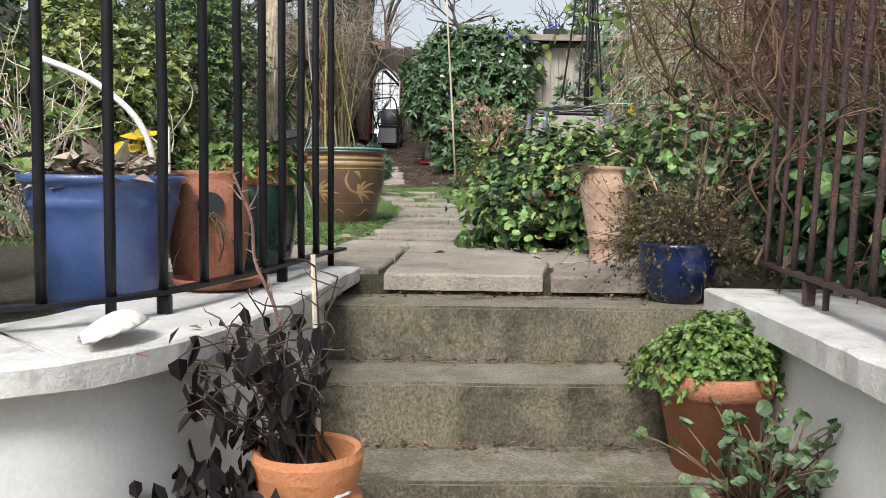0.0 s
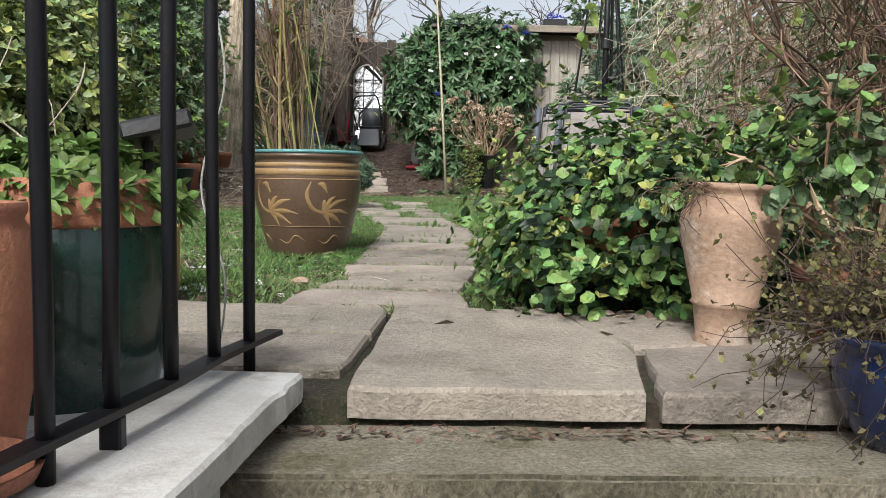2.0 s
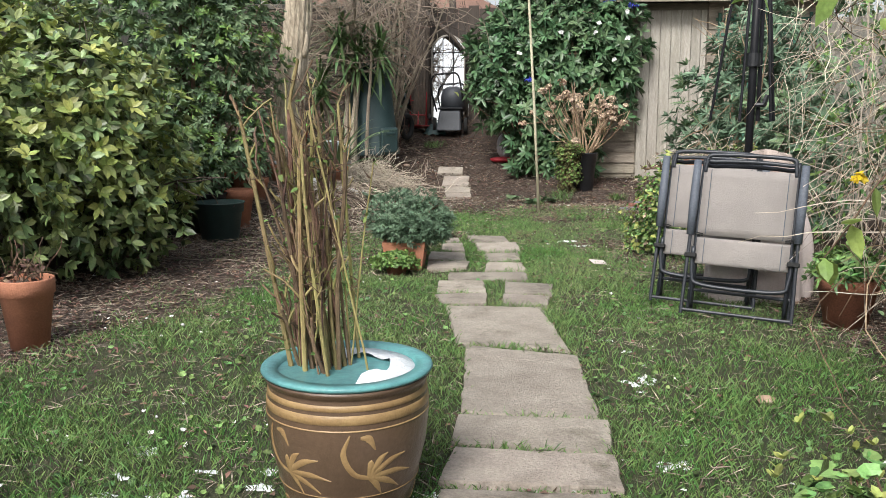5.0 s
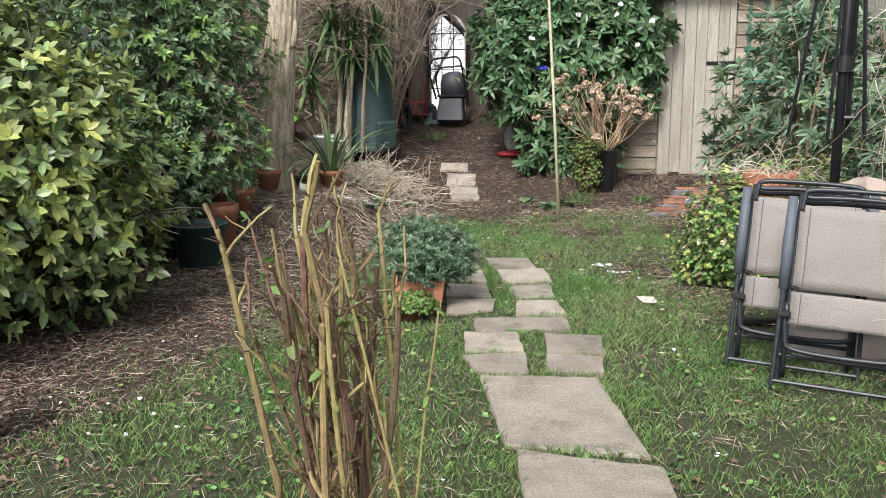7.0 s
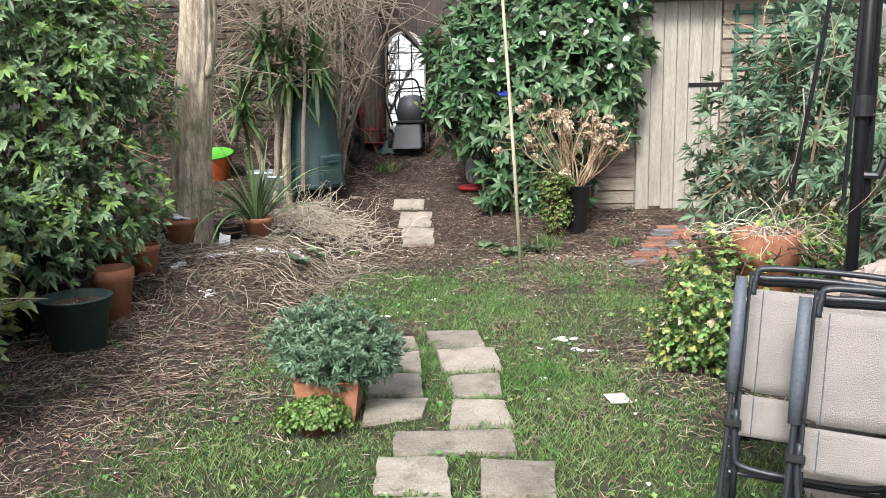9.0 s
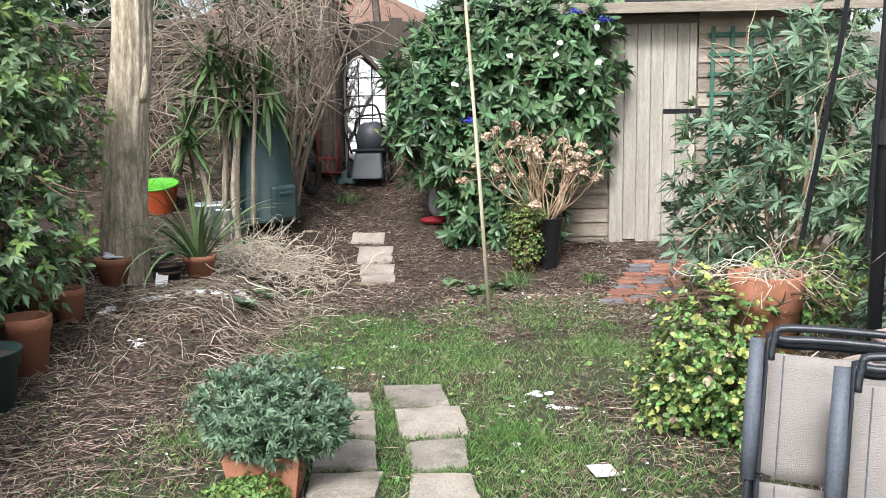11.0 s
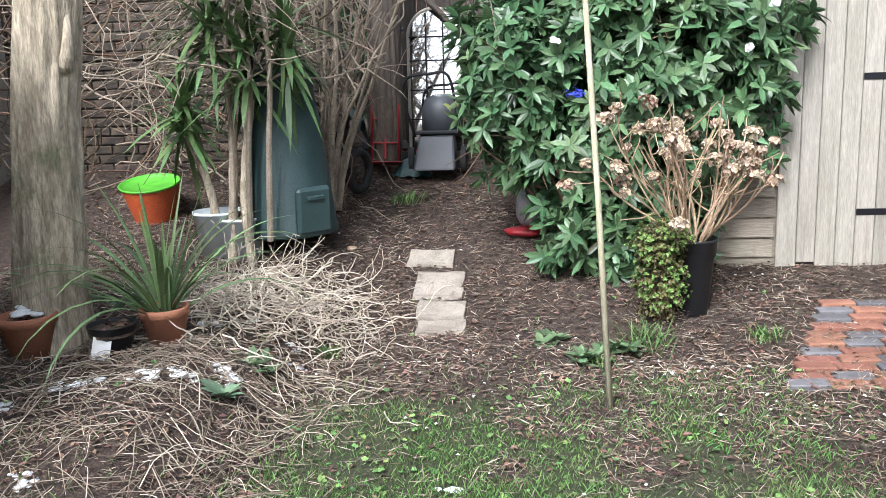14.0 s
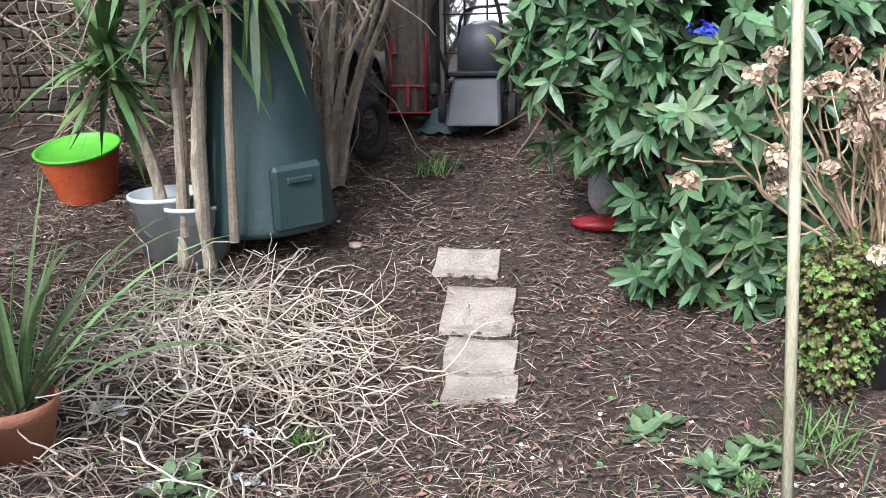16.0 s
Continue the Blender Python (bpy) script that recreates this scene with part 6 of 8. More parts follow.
for sx, sy in ((-0.42, -0.82), (-0.3, -0.86), (-0.16, -0.9)):
    b = smooth_line([(sx, sy, -0.05), (sx + 0.03, sy, 0.5), (sx + 0.08 + rng.normal(0, 0.03), sy - 0.02, 1.0), (sx + 0.1 + rng.normal(0, 0.06), sy - 0.05, 1.5)], 5)
    g.tube(b, np.linspace(0.021, 0.013, len(b)), 8)
    for _ in range(10):
        q = b[int(rng.integers(9, len(b)))]
        c = branch(q, (rng.normal(0, 0.75), rng.normal(-0.05, 0.5), rng.uniform(0.2, 1.2)), rng.uniform(0.5, 1.2), 9, 0.17, -0.03)
        g.tube(c, np.linspace(rng.uniform(0.006, 0.012), 0.003, 10), 5)
        for j in (3, 5, 6, 7, 8):
            d = branch(c[j], (rng.normal(0, 0.9), rng.normal(0, 0.6), rng.normal(-0.1, 0.6)), rng.uniform(0.2, 0.6), 6, 0.24, -0.06)
            g.tube(d, np.linspace(0.0045, 0.0018, 7), 4, cap=False)
part("twiggy_crown", g, M["stem_grey"], bare)
tangle = thing("climber", "leafless tangle of pale vine stems along the wall", "climber", (-2.9, 14.0, 1.0))
g, dim = Geo(), Geo()
for _ in range(330):
    s = (rng.uniform(-1.6, 1.3), rng.uniform(-0.3, 0.3), rng.uniform(-0.3, 1.5))
    b = branch(s, (rng.normal(0, 0.9), rng.normal(0, 0.2), rng.normal(0.1, 0.6)), rng.uniform(0.4, 1.5), 10, 0.24, -0.03)
    b[:, 1] = np.clip(b[:, 1], -0.6, 0.3)
    (g if rng.random() < 0.4 else dim).tube(b, np.linspace(rng.uniform(0.004, 0.01), 0.002, 11), 4, cap=False)
part("vine_tangle", g, M["stem_grey"], tangle)
part("brown_vine_tangle", dim, M["stem_brown"], tangle)
top = thing("climber", "pale leafless vine stems arching over the garden's end", "climber", (-1.8, 13.3, 2.55))
g = Geo()
for _ in range(190):
    s = (rng.normal(0, 0.55), rng.uniform(-0.5, 0.7), rng.normal(0.1, 0.3))
    b = branch(s, (rng.normal(0, 1), rng.normal(0, 0.4), rng.normal(0.0, 0.6)), rng.uniform(0.4, 1.3), 9, 0.26, -0.06)
    g.tube(b, np.linspace(rng.uniform(0.003, 0.008), 0.0018, 10), 4, cap=False)
part("vine_tangle", g, M["stem_grey"], top)

# heap of cut straw-coloured stalks
heap = thing("straw_heap", "heap of dry straw-coloured cut stalks on the bank", "plant debris", (-1.5, 12.2, float(level(-1.5, 12.2))), kind="stuff")
g = Geo()
for _ in range(600):
    x, y = rng.normal(-0.08, 0.28), rng.normal(0.12, 0.38)
    z = float(level(-1.5 + x, 12.2 + y) - level(-1.5, 12.2)) + rng.uniform(0.0, 0.2) * math.exp(-(x * x + y * y) * 4) + 0.01
    b = branch((x, y, z), (rng.normal(0.6, 0.8), rng.normal(-0.7, 0.7), rng.normal(0, 0.15)), rng.uniform(0.15, 0.55), 8, 0.34, -0.01)
    b[:, 2] = np.maximum(b[:, 2], level(b[:, 0] - 1.5, b[:, 1] + 12.2) - level(-1.5, 12.2) + 0.005)
    g.tube(b, np.linspace(rng.uniform(0.002, 0.005), 0.0016, 9), 4, cap=False)
part("stalk_heap", g, M["stem_pale"], heap)

# ------------------------------------------------------------------ end of the garden
mir = thing("garden_mirror", "tall arched garden mirror with black glazing bars", "mirror", (-0.98, 15.3, 0.8), lean=(-4, 0))
arch = [(-0.22, 0.0), (0.22, 0.0), (0.22, 1.2)] + [(0.22 * math.cos(t), 1.2 + 0.24 * math.sin(t)) for t in np.linspace(0.15, math.pi - 0.15, 14)] + [(-0.22, 1.2)]
n = len(arch)
part("glass", Geo().add([(x, 0, z) for x, z in arch] + [(x, 0.012, z) for x, z in arch], [tuple(range(n)), tuple(range(n, 2 * n))[::-1]] + [(j, j + n, (j + 1) % n + n, (j + 1) % n) for j in range(n)]), M["mirror"], mir)
part("frame", Geo().tube([(x * 1.04, -0.005, z) for x, z in arch] + [(arch[0][0] * 1.04, -0.005, 0)], 0.014, 6), M["wood_grey"], mir)
for x in (-0.075, 0.075):
    part("glazing_bar", Geo().tube([(x, -0.012, 0), (x, -0.012, 1.4)], 0.006, 6), M["iron"], mir)
for z in (0.25, 0.5, 0.75, 1.0, 1.2):
    part("glazing_bar", Geo().tube([(-0.22, -0.012, z), (0.22, -0.012, z)], 0.006, 6), M["iron"], mir)


def sack_truck():
    x, y = -1.36, 14.85
    ob = thing("sack_truck", "red painted two-wheeled sack truck", "sack truck", (x, y, float(level(x, y)) + 0.02), lean=(-13, 2), turn=10)
    for s in (-0.11, 0.11):
        part("upright", Geo().tube([(s, 0, 0), (s, 0, 0.75), (s * 0.85, 0.03, 1.0)], 0.01, 8), M["red_paint"], ob, smooth_shade=True)
    for z in (0.18, 0.38, 0.58, 0.8, 0.98):
        part("cross_bar", Geo().tube([(-0.11, 0, z), (0.11, 0, z)], 0.008, 8), M["red_paint"], ob)
    part("centre_bar", Geo().tube([(0, 0, 0.05), (0, 0, 0.98)], 0.01, 8), M["red_paint"], ob)
    part("grip", Geo().tube([(-0.1, 0.03, 1.0), (0.02, -0.02, 1.05), (0.16, -0.06, 1.12)], 0.018, 8), M["rubber"], ob)
    part("toe_plate", Geo().box(-0.14, -0.2, -0.01, 0.14, 0.0, 0.0, 0.003), M["red_paint"], ob)
    for s in (-0.16, 0.16):
        w = part("wheel", Geo().tube([(s - 0.025, 0.06, 0.1), (s + 0.025, 0.06, 0.1)], 0.06, 20), M["red_paint"], ob)
        a = np.linspace(0, 6.283, 25)
        part("tyre", Geo().tube([(s, 0.06 + 0.085 * math.cos(t), 0.1 + 0.085 * math.sin(t)) for t in a], 0.026, 8, False), M["rubber"], w)


sack_truck()


def mower():
    x, y = -0.9, 14.75
    ob = thing("lawn_mower", "black and dark grey lawn mower with grass box", "lawn mower", (x, y, float(level(x, y)) + 0.06))
    box = part("grass_box", Geo().add([(-0.19, -0.22, 0.0), (0.15, -0.22, 0.0), (0.15, 0.1, 0.0), (-0.19, 0.1, 0.0), (-0.15, -0.05, 0.27), (0.13, -0.05, 0.27), (0.13, 0.1, 0.3), (-0.15, 0.1, 0.3)],
                                      [(0, 1, 5, 4), (1, 2, 6, 5), (2, 3, 7, 6), (3, 0, 4, 7), (4, 5, 6, 7), (3, 2, 1, 0)]), M["grey_plastic"], ob)
    bv = box.modifiers.new("soft", "BEVEL")
    bv.width, bv.segments = 0.02, 2
    part("hood", Geo().lathe([(0.17, 0), (0.17, 0.2), (0.14, 0.3), (0.06, 0.34), (0.005, 0.34)], 28, (0.02, 0.16, 0.25)), M["grey_plastic"], ob, smooth_shade=True)
    part("rim", Geo().box(-0.18, -0.07, 0.275, 0.16, 0.1, 0.305, 0.008), M["black_plastic"], ob)
    part("badge", Geo().tube([(0.06, 0.02, 0.47), (0.06, 0.01, 0.47)], 0.045, 20), M["leaf_yellow"], ob, "yellow-green round badge")
    part("handle", Geo().tube(smooth_line([(-0.2, 0.1, 0.25), (-0.27, 0.0, 0.55), (-0.23, -0.06, 0.72), (-0.05, -0.08, 0.75), (0.1, -0.06, 0.73), (0.16, 0.05, 0.4)], 5), 0.012, 8), M["rubber"], ob, smooth_shade=True)
    for sx in (-0.22, 0.2):
        part("wheel", Geo().tube([(sx - 0.02, 0.02, 0.06), (sx + 0.02, 0.02, 0.06)], 0.11, 24), M["rubber"], ob)


mower()


def barrow():
    x, y = -1.62, 14.1
    z = float(level(x, y))
    ob = thing("wheelbarrow", "upturned dark wheelbarrow draped with teal tarpaulin", "wheelbarrow", (x, y, z))
    a = np.linspace(0, 6.283, 29)
    part("tyre", Geo().tube([(0.2 + 0.05 * math.cos(t), -0.05 + 0.13 * math.cos(t), 0.17 + 0.14 * math.sin(t)) for t in a], 0.032, 8, False), M["rubber"], ob, smooth_shade=True)
    g = Geo()
    rows = []
    for i in range(10):
        for j in range(12):
            u, v = i / 9, j / 11
            rows.append((-0.2 + 0.42 * u, -0.1 + 0.4 * v + 0.03 * math.sin(u * 9), 0.75 - 0.55 * abs(u - 0.45) ** 1.4 - 0.3 * (v - 0.3) ** 2 + 0.03 * math.sin(u * 11 + v * 7)))
    g.add(rows, [(i * 12 + j, i * 12 + j + 1, (i + 1) * 12 + j + 1, (i + 1) * 12 + j) for i in range(9) for j in range(11)])
    t = part("tarpaulin", g, M["tarp"], ob, "crumpled teal tarpaulin", True)
    t.modifiers.new("thickness", "SOLIDIFY").thickness = 0.006
    part("tray", Geo().box(-0.32, 0.0, 0.0, 0.08, 0.3, 0.62, 0.03), M["black_plastic"], ob)


barrow()
tp = thing("tarpaulin", "crumpled teal tarpaulin on the soil", "tarpaulin", (-1.12, 14.75, float(level(-1.12, 14.75))))
rows = [(0.16 * (i / 9 - 0.5) * 2, 0.1 * (j / 7 - 0.5) * 2, max(0.0, 0.16 * (1 - ((i / 9 - 0.5) * 2) ** 2) * (1 - ((j / 7 - 0.5) * 2) ** 2) + 0.02 * math.sin(i * 2.1 + j))) for i in range(10) for j in range(8)]
part("cloth", Geo().add(rows, [(i * 8 + j, i * 8 + j + 1, (i + 1) * 8 + j + 1, (i + 1) * 8 + j) for i in range(9) for j in range(7)]), M["tarp"], tp, smooth_shade=True)
sack = thing("compost_sack", "crumpled red and grey plastic compost sack", "sack", (-0.2, 13.62, float(level(-0.2, 13.62))))


def lump(rx, ry, rz, seed, n=14, m=10):
    rows = []
    for i in range(m):
        f = i / (m - 1)
        for j in range(n):
            a = 6.283 * j / n
            k = 1 + 0.25 * (float(vnoise(math.cos(a) * 2 + seed, math.sin(a) * 2 + f * 3, 4)) - 0.5) * 2
            rows.append((rx * math.cos(a) * math.sin(f * 3.0 + 0.07) * k, ry * math.sin(a) * math.sin(f * 3.0 + 0.07) * k, rz * (1 - math.cos(f * 3.1416)) / 2 * (0.85 + 0.15 * k)))
    return Geo().add(rows, [(i * n + j, i * n + (j + 1) % n, (i + 1) * n + (j + 1) % n, (i + 1) * n + j) for i in range(m - 1) for j in range(n)] + [tuple(range(n))[::-1], tuple((m - 1) * n + j for j in range(n))])


part("lower_sack", lump(0.13, 0.08, 0.075, 1.0), M["red_bag"], sack, smooth_shade=True)
p = part("printed_side", lump(0.1, 0.07, 0.3, 2.2), M["grey_bag"], sack, "grey printed side", True)
p.location = (0.03, 0.05, 0.06)
p = part("upper_sack", lump(0.055, 0.05, 0.25, 3.1), M["red_bag"], sack, smooth_shade=True)
p.location = (0.1, 0.02, 0.14)

# rhododendron, hydrangea, box
bush("rhododendron", "large glossy rhododendron covering the shed wall", [(0.4, 13.12, 1.35, 0.7, 0.36, 1.0), (-0.2, 13.25, 1.6, 0.42, 0.4, 0.62), (0.95, 13.15, 1.75, 0.48, 0.3, 0.75), (0.4, 13.0, 0.62, 0.5, 0.3, 0.34), (0.5, 13.3, 2.2, 0.75, 0.38, 0.45), (0.0, 13.55, 1.95, 0.5, 0.4, 0.6)],
     2000, 8, (0.085, 0.14), (0.27, 0.35), M["leaf_rhodo"], (0.3, 13.1, 0.3), M["stem_brown"], [(0.1, M["leaf_grey"])], open_angle=(0.6, 1.6), limbs=26, r0=0.03, up=0.35, droop=0.14)
n = 22
pp = np.column_stack([rng.uniform(-0.1, 1.2, n), rng.uniform(12.7, 12.8, n), rng.uniform(1.5, 2.3, n)])
for q in pp[:7]:
    f = plant("camellia_flower", "single white bloom among dark leaves", *q, [("bloom", rosettes(Geo(), np.zeros((1, 3)), np.array([(0, -1.0, 0.3)]), 9, (0.03, 0.04), (0.8, 1.0), (0.4, 1.3)), M["flower_white"])], "flower")
    f["group"] = "white blooms on the shrub"
for q in ((0.1, 12.66, 1.53), (1.2, 12.6, 2.3), (0.95, 12.55, 2.35)):
    f = plant("blue_flower", "cluster of small blue flowers", *q, [("bloom", mound(20, 0.06, 0.05, 5, (0.012, 0.02), (0.7, 0.9)), M["flower_blue"])], "flower")
    f["group"] = "blue flowers on the shrub"
hx, hy = 0.72, 12.52
hz = float(level(hx, hy))
flowerpot("flower_pot", "tall black plastic pot of hydrangea", hx, hy, hz - 0.02, 0.135, 0.42, M["black_plastic"], "plastic", group="pots by the shed")
hyd = thing("hydrangea", "winter hydrangea with bare tan stems and dried flower heads", "shrub", (hx, hy, hz + 0.38))
g, heads = Geo(), []
for k in range(34):
    a = rng.uniform(0, 6.28)
    tilt = rng.uniform(0.1, 1.35)
    ln = rng.uniform(0.55, 1.05) * (1 - 0.14 * tilt)
    b = branch((0.06 * math.cos(a), 0.06 * math.sin(a), 0), (math.cos(a) * tilt, math.sin(a) * tilt * 0.6 - 0.1, 1), ln, 9, 0.11, 0.05)
    rr = rng.uniform(0.0045, 0.0085)
    g.tube(b, np.linspace(rr, rr * 0.55, 10), 6)
    for j in (3, 4, 5, 6, 7, 8):
        if rng.random() < 0.6:
            t = branch(b[j], unit(b[j] - b[j - 1]) + rng.normal(0, 0.5, 3), rng.uniform(0.08, 0.3), 5, 0.14, 0.08)
            g.tube(t, np.linspace(rr * 0.6, 0.0025, 6), 5)
            if rng.random() < 0.24:
                heads.append(t[-1])
    if k % 5 < 3:
        heads.append(b[-1])
part("stem_clump", g, M["stem_tan"], hyd)
for q in heads:
    d = sphere_points(30, 0.8)
    r = rng.uniform(0.022, 0.045)
    part("flower_head", rosettes(Geo(), q + d * np.array([r, r, r * 0.6]), d, 3, (0.016, 0.028), (0.8, 1.0), (0.9, 1.5)), M["flower_dry"], hyd)
bush("box_plant", "small clipped box bush, lime at the top", [(0.54, 12.36, 0.74, 0.15, 0.12, 0.14), (0.53, 12.34, 0.52, 0.13, 0.1, 0.2)], 1100, 6, (0.012, 0.024), (0.5, 0.65), M["leaf_moss"], (0.54, 12.36, 0.24), M["stem_brown"], [(0.4, M["leaf_lime"])], limbs=10, r0=0.008)
for x, y, s, lab in ((0.42, 12.1, 0.27, "bright green grass-like tuft"), (1.05, 12.2, 0.16, "dark green grassy tuft by the bricks"), (-1.1, 14.2, 0.2, "bright green grass tuft in the mulch"), (0.2, 11.9, 0.1, "small green weed in the mulch"), (-1.2, 12.0, 0.12, "small grass tuft in the straw")):
    n = 90
    a = rng.uniform(0, 6.28, n)
    plant("grass_tuft", lab, x, y, float(level(x, y)), [("blade_clump", Geo().leaves(rng.normal(0, s * 0.25, (n, 3)) * (1, 1, 0), np.column_stack([np.cos(a) * 0.6, np.sin(a) * 0.6, np.ones(n)]), np.tile([0.0, 0, 1], (n, 1)), rng.uniform(0.5, 1, n) * s, 0.006, 0.2, 0.35, "strap"), M["grass"])], "grass")
plant("weed", "low weed with broad grey-green leaves dusted with snow", -1.45, 11.05, float(level(-1.45, 11.05)) + 0.02, [("foliage", rosettes(Geo(), rng.normal(0, 0.035, (2, 3)) * (1, 1, 0.2), np.tile([0, 0, 1.0], (2, 1)), 9, (0.08, 0.15), (0.36, 0.46), (0.9, 1.35)), M["leaf_silver"])])
for x, y in ((-1.42, 11.5), (0.15, 11.95), (-0.05, 12.2), (0.32, 12.05)):
    plant("weed", "broad-leaved green weed in the bed", x, y, float(level(x, y)) + 0.02, [("foliage", rosettes(Geo(), rng.normal(0, 0.04, (7, 3)) * (1, 1, 0.3), np.tile([0, 0, 1.0], (7, 1)), 5, (0.03, 0.12), (0.35, 0.5), (0.7, 1.4)), M["leaf_grey"])])
pole = thing("clothes_pole", "thin bleached wooden pole leaning slightly", "pole", (0.19, 11.36, 0.2))
part("shaft", Geo().tube([(0, 0, 0), (-0.055, 0, 0.95), (-0.13, 0, 2.1), (-0.15, 0, 2.5)], [0.014, 0.013, 0.012, 0.011], 8), M["pole_wood"], pole, smooth_shade=True)
wb = thing("window_box", "black trough of blue flowers on the shed roof edge", "planter", (1.65, 13.22, 2.49))
part("trough", Geo().box(-0.16, -0.07, 0, 0.16, 0.07, 0.1, 0.01), M["black_plastic"], wb)
part("blossom", mound(50, 0.13, 0.08, 4, (0.015, 0.03), (0.6, 0.8)), M["flower_blue"], wb).location = (0, 0, 0.12)

# ------------------------------------------------------------------ right side: euphorbia, ivy pot, chairs, parasol
bush("euphorbia", "tall grey-green narrow-leaved evergreen shrub", [(1.88, 11.05, 1.15, 0.5, 0.45, 0.65), (2.2, 10.6, 1.3, 0.52, 0.5, 0.8), (1.66, 11.1, 0.85, 0.3, 0.28, 0.38), (2.45, 10.0, 0.9, 0.5, 0.6, 0.7), (2.1, 10.9, 1.8, 0.38, 0.35, 0.4)],
     640, 12, (0.075, 0.13), (0.16, 0.22), M["leaf_silver"], (2.05, 10.9, 0.18), M["stem_tan"], [(0.12, M["leaf_grey"])], open_angle=(0.6, 1.5), limbs=30, r0=0.016, up=0.6, droop=0.25)
iv = flowerpot("flower_pot", "tall terracotta pot draped in small-leaved ivy", 1.32, 9.28, float(level(1.32, 9.28)) - 0.01, 0.16, 0.72, M["terracotta"], "flower", group="pots by the chairs")
bush("ivy", "trailing variegated yellow-green ivy over a pot", [(1.1, 9.25, 0.5, 0.32, 0.3, 0.36), (1.28, 9.1, 0.3, 0.28, 0.3, 0.22), (1.5, 9.4, 0.75, 0.28, 0.22, 0.2), (0.98, 9.3, 0.25, 0.22, 0.25, 0.2)], 2600, 4, (0.016, 0.034), (0.6, 0.8), M["leaf_ivy"], (1.3, 9.28, 0.7), M["stem_brown"], [(0.3, M["leaf_yellow"]), (0.04, M["flower_dry"])], shape="oval", limbs=22, r0=0.006, category="ivy")
g = Geo()
for _ in range(90):
    a = rng.uniform(0, 6.28)
    b = branch((0.1 * rng.normal(), 0.1 * rng.normal(), 0), (math.cos(a), math.sin(a), 0.6), 0.25, 6, 0.3, -0.2)
    g.tube(b, 0.002, 4, cap=False)
plant("dry_stems", "tangle of dry straw-coloured stems on the pot", 1.34, 9.28, 0.86, [("stem_clump", g, M["stem_pale"])])


def folding_chair(at, turn, lean, label, roll=0):
    """A folded recliner stood on end > frame tubes, sling, arms, feet."""
    ob = thing("folding_chair", label, "garden chair", at, "folded garden chairs", turn=turn, lean=(lean, roll))
    w, h = 0.255, 0.82

    def loop(y, z0, z1, wide, r, nm):
        part(nm, Geo().tube(smooth_line([(-wide, y, z0), (-wide, y, z1 - 0.06), (-wide + 0.05, y, z1), (wide - 0.05, y, z1), (wide, y, z1 - 0.06), (wide, y, z0)], 5), r, 8), M["tube"], ob, smooth_shade=True)
    loop(0.0, 0.05, h, w - 0.02, 0.011, "back_frame")
    loop(0.045, 0.03, h - 0.02, w - 0.02, 0.011, "seat_frame")
    part("lower_loop", Geo().tube(smooth_line([(-w + 0.01, -0.02, 0.36), (-w + 0.015, -0.02, 0.22), (-w + 0.07, -0.02, 0.16), (w - 0.07, -0.02, 0.16), (w - 0.015, -0.02, 0.22), (w - 0.01, -0.02, 0.36)], 5), 0.011, 8), M["tube"], ob, smooth_shade=True)
    for z0, z1, nm in ((0.27, 0.412, "lower_sling"), (0.425, 0.78, "sling")):
        rows = []
        for i in range(9):
            for j in range(9):
                u, v = i / 8, j / 8
                rows.append((-w + 0.022 + (2 * w - 0.044) * u, -0.016 - 0.006 * math.sin(u * 3.14) * math.sin(v * 3.14), z0 + (z1 - z0) * v))
        sl = Geo().add(rows, [(i * 9 + j, (i + 1) * 9 + j, (i + 1) * 9 + j + 1, i * 9 + j + 1) for i in range(8) for j in range(8)])
        s = part(nm, sl, M["mesh_fabric"], ob, "beige woven mesh sling", True)
        s.modifiers.new("thickness", "SOLIDIFY").thickness = 0.004
        for sx in (-1, 1):
            part("hem", Geo().box(sx * (w - 0.062) - 0.002, -0.0225, z0 + 0.004, sx * (w - 0.062) + 0.002, -0.0185, z1 - 0.004, 0.001), M["armrest"], s, "dark stitched seam")
    part("head_rail", Geo().tube(smooth_line([(-w + 0.03, -0.01, 0.76), (-w + 0.035, -0.01, 0.82), (-w + 0.08, -0.01, 0.855), (w - 0.08, -0.01, 0.855), (w - 0.035, -0.01, 0.82), (w - 0.03, -0.01, 0.76)], 5), 0.011, 8), M["tube"], ob, smooth_shade=True)
    for z in (0.42, 0.43):
        for sx in (-1, 1):
            part("cord", Geo().tube([(sx * (w - 0.05), -0.022, z), (sx * (w - 0.005), -0.015, z + 0.01)], 0.003, 5), M["rubber"], ob)
    for sx in (-1, 1):
        part("armrest", Geo().tube([(sx * (w + 0.012), -0.03, 0.42), (sx * (w + 0.012), -0.034, 0.6), (sx * (w + 0.012), -0.03, 0.82)], [0.021, 0.024, 0.02], 10), M["armrest"], ob, "grey foam armrest", True)
        part("leg", Geo().tube([(sx * (w + 0.012), -0.03, 0.43), (sx * (w + 0.02), -0.03, 0.0)], 0.01, 8), M["tube"], ob)
        part("leg", Geo().tube([(sx * (w - 0.01), 0.05, 0.6), (sx * (w + 0.0), 0.08, 0.0)], 0.01, 8), M["tube"], ob)
        part("hinge", Geo().box(sx * w - 0.03, -0.05, 0.3, sx * w + 0.03, 0.06, 0.325, 0.004), M["rubber"], ob)
    part("floor_bar", Geo().tube([(-w - 0.02, -0.03, 0.02), (w + 0.02, -0.03, 0.02)], 0.009, 8), M["tube"], ob)
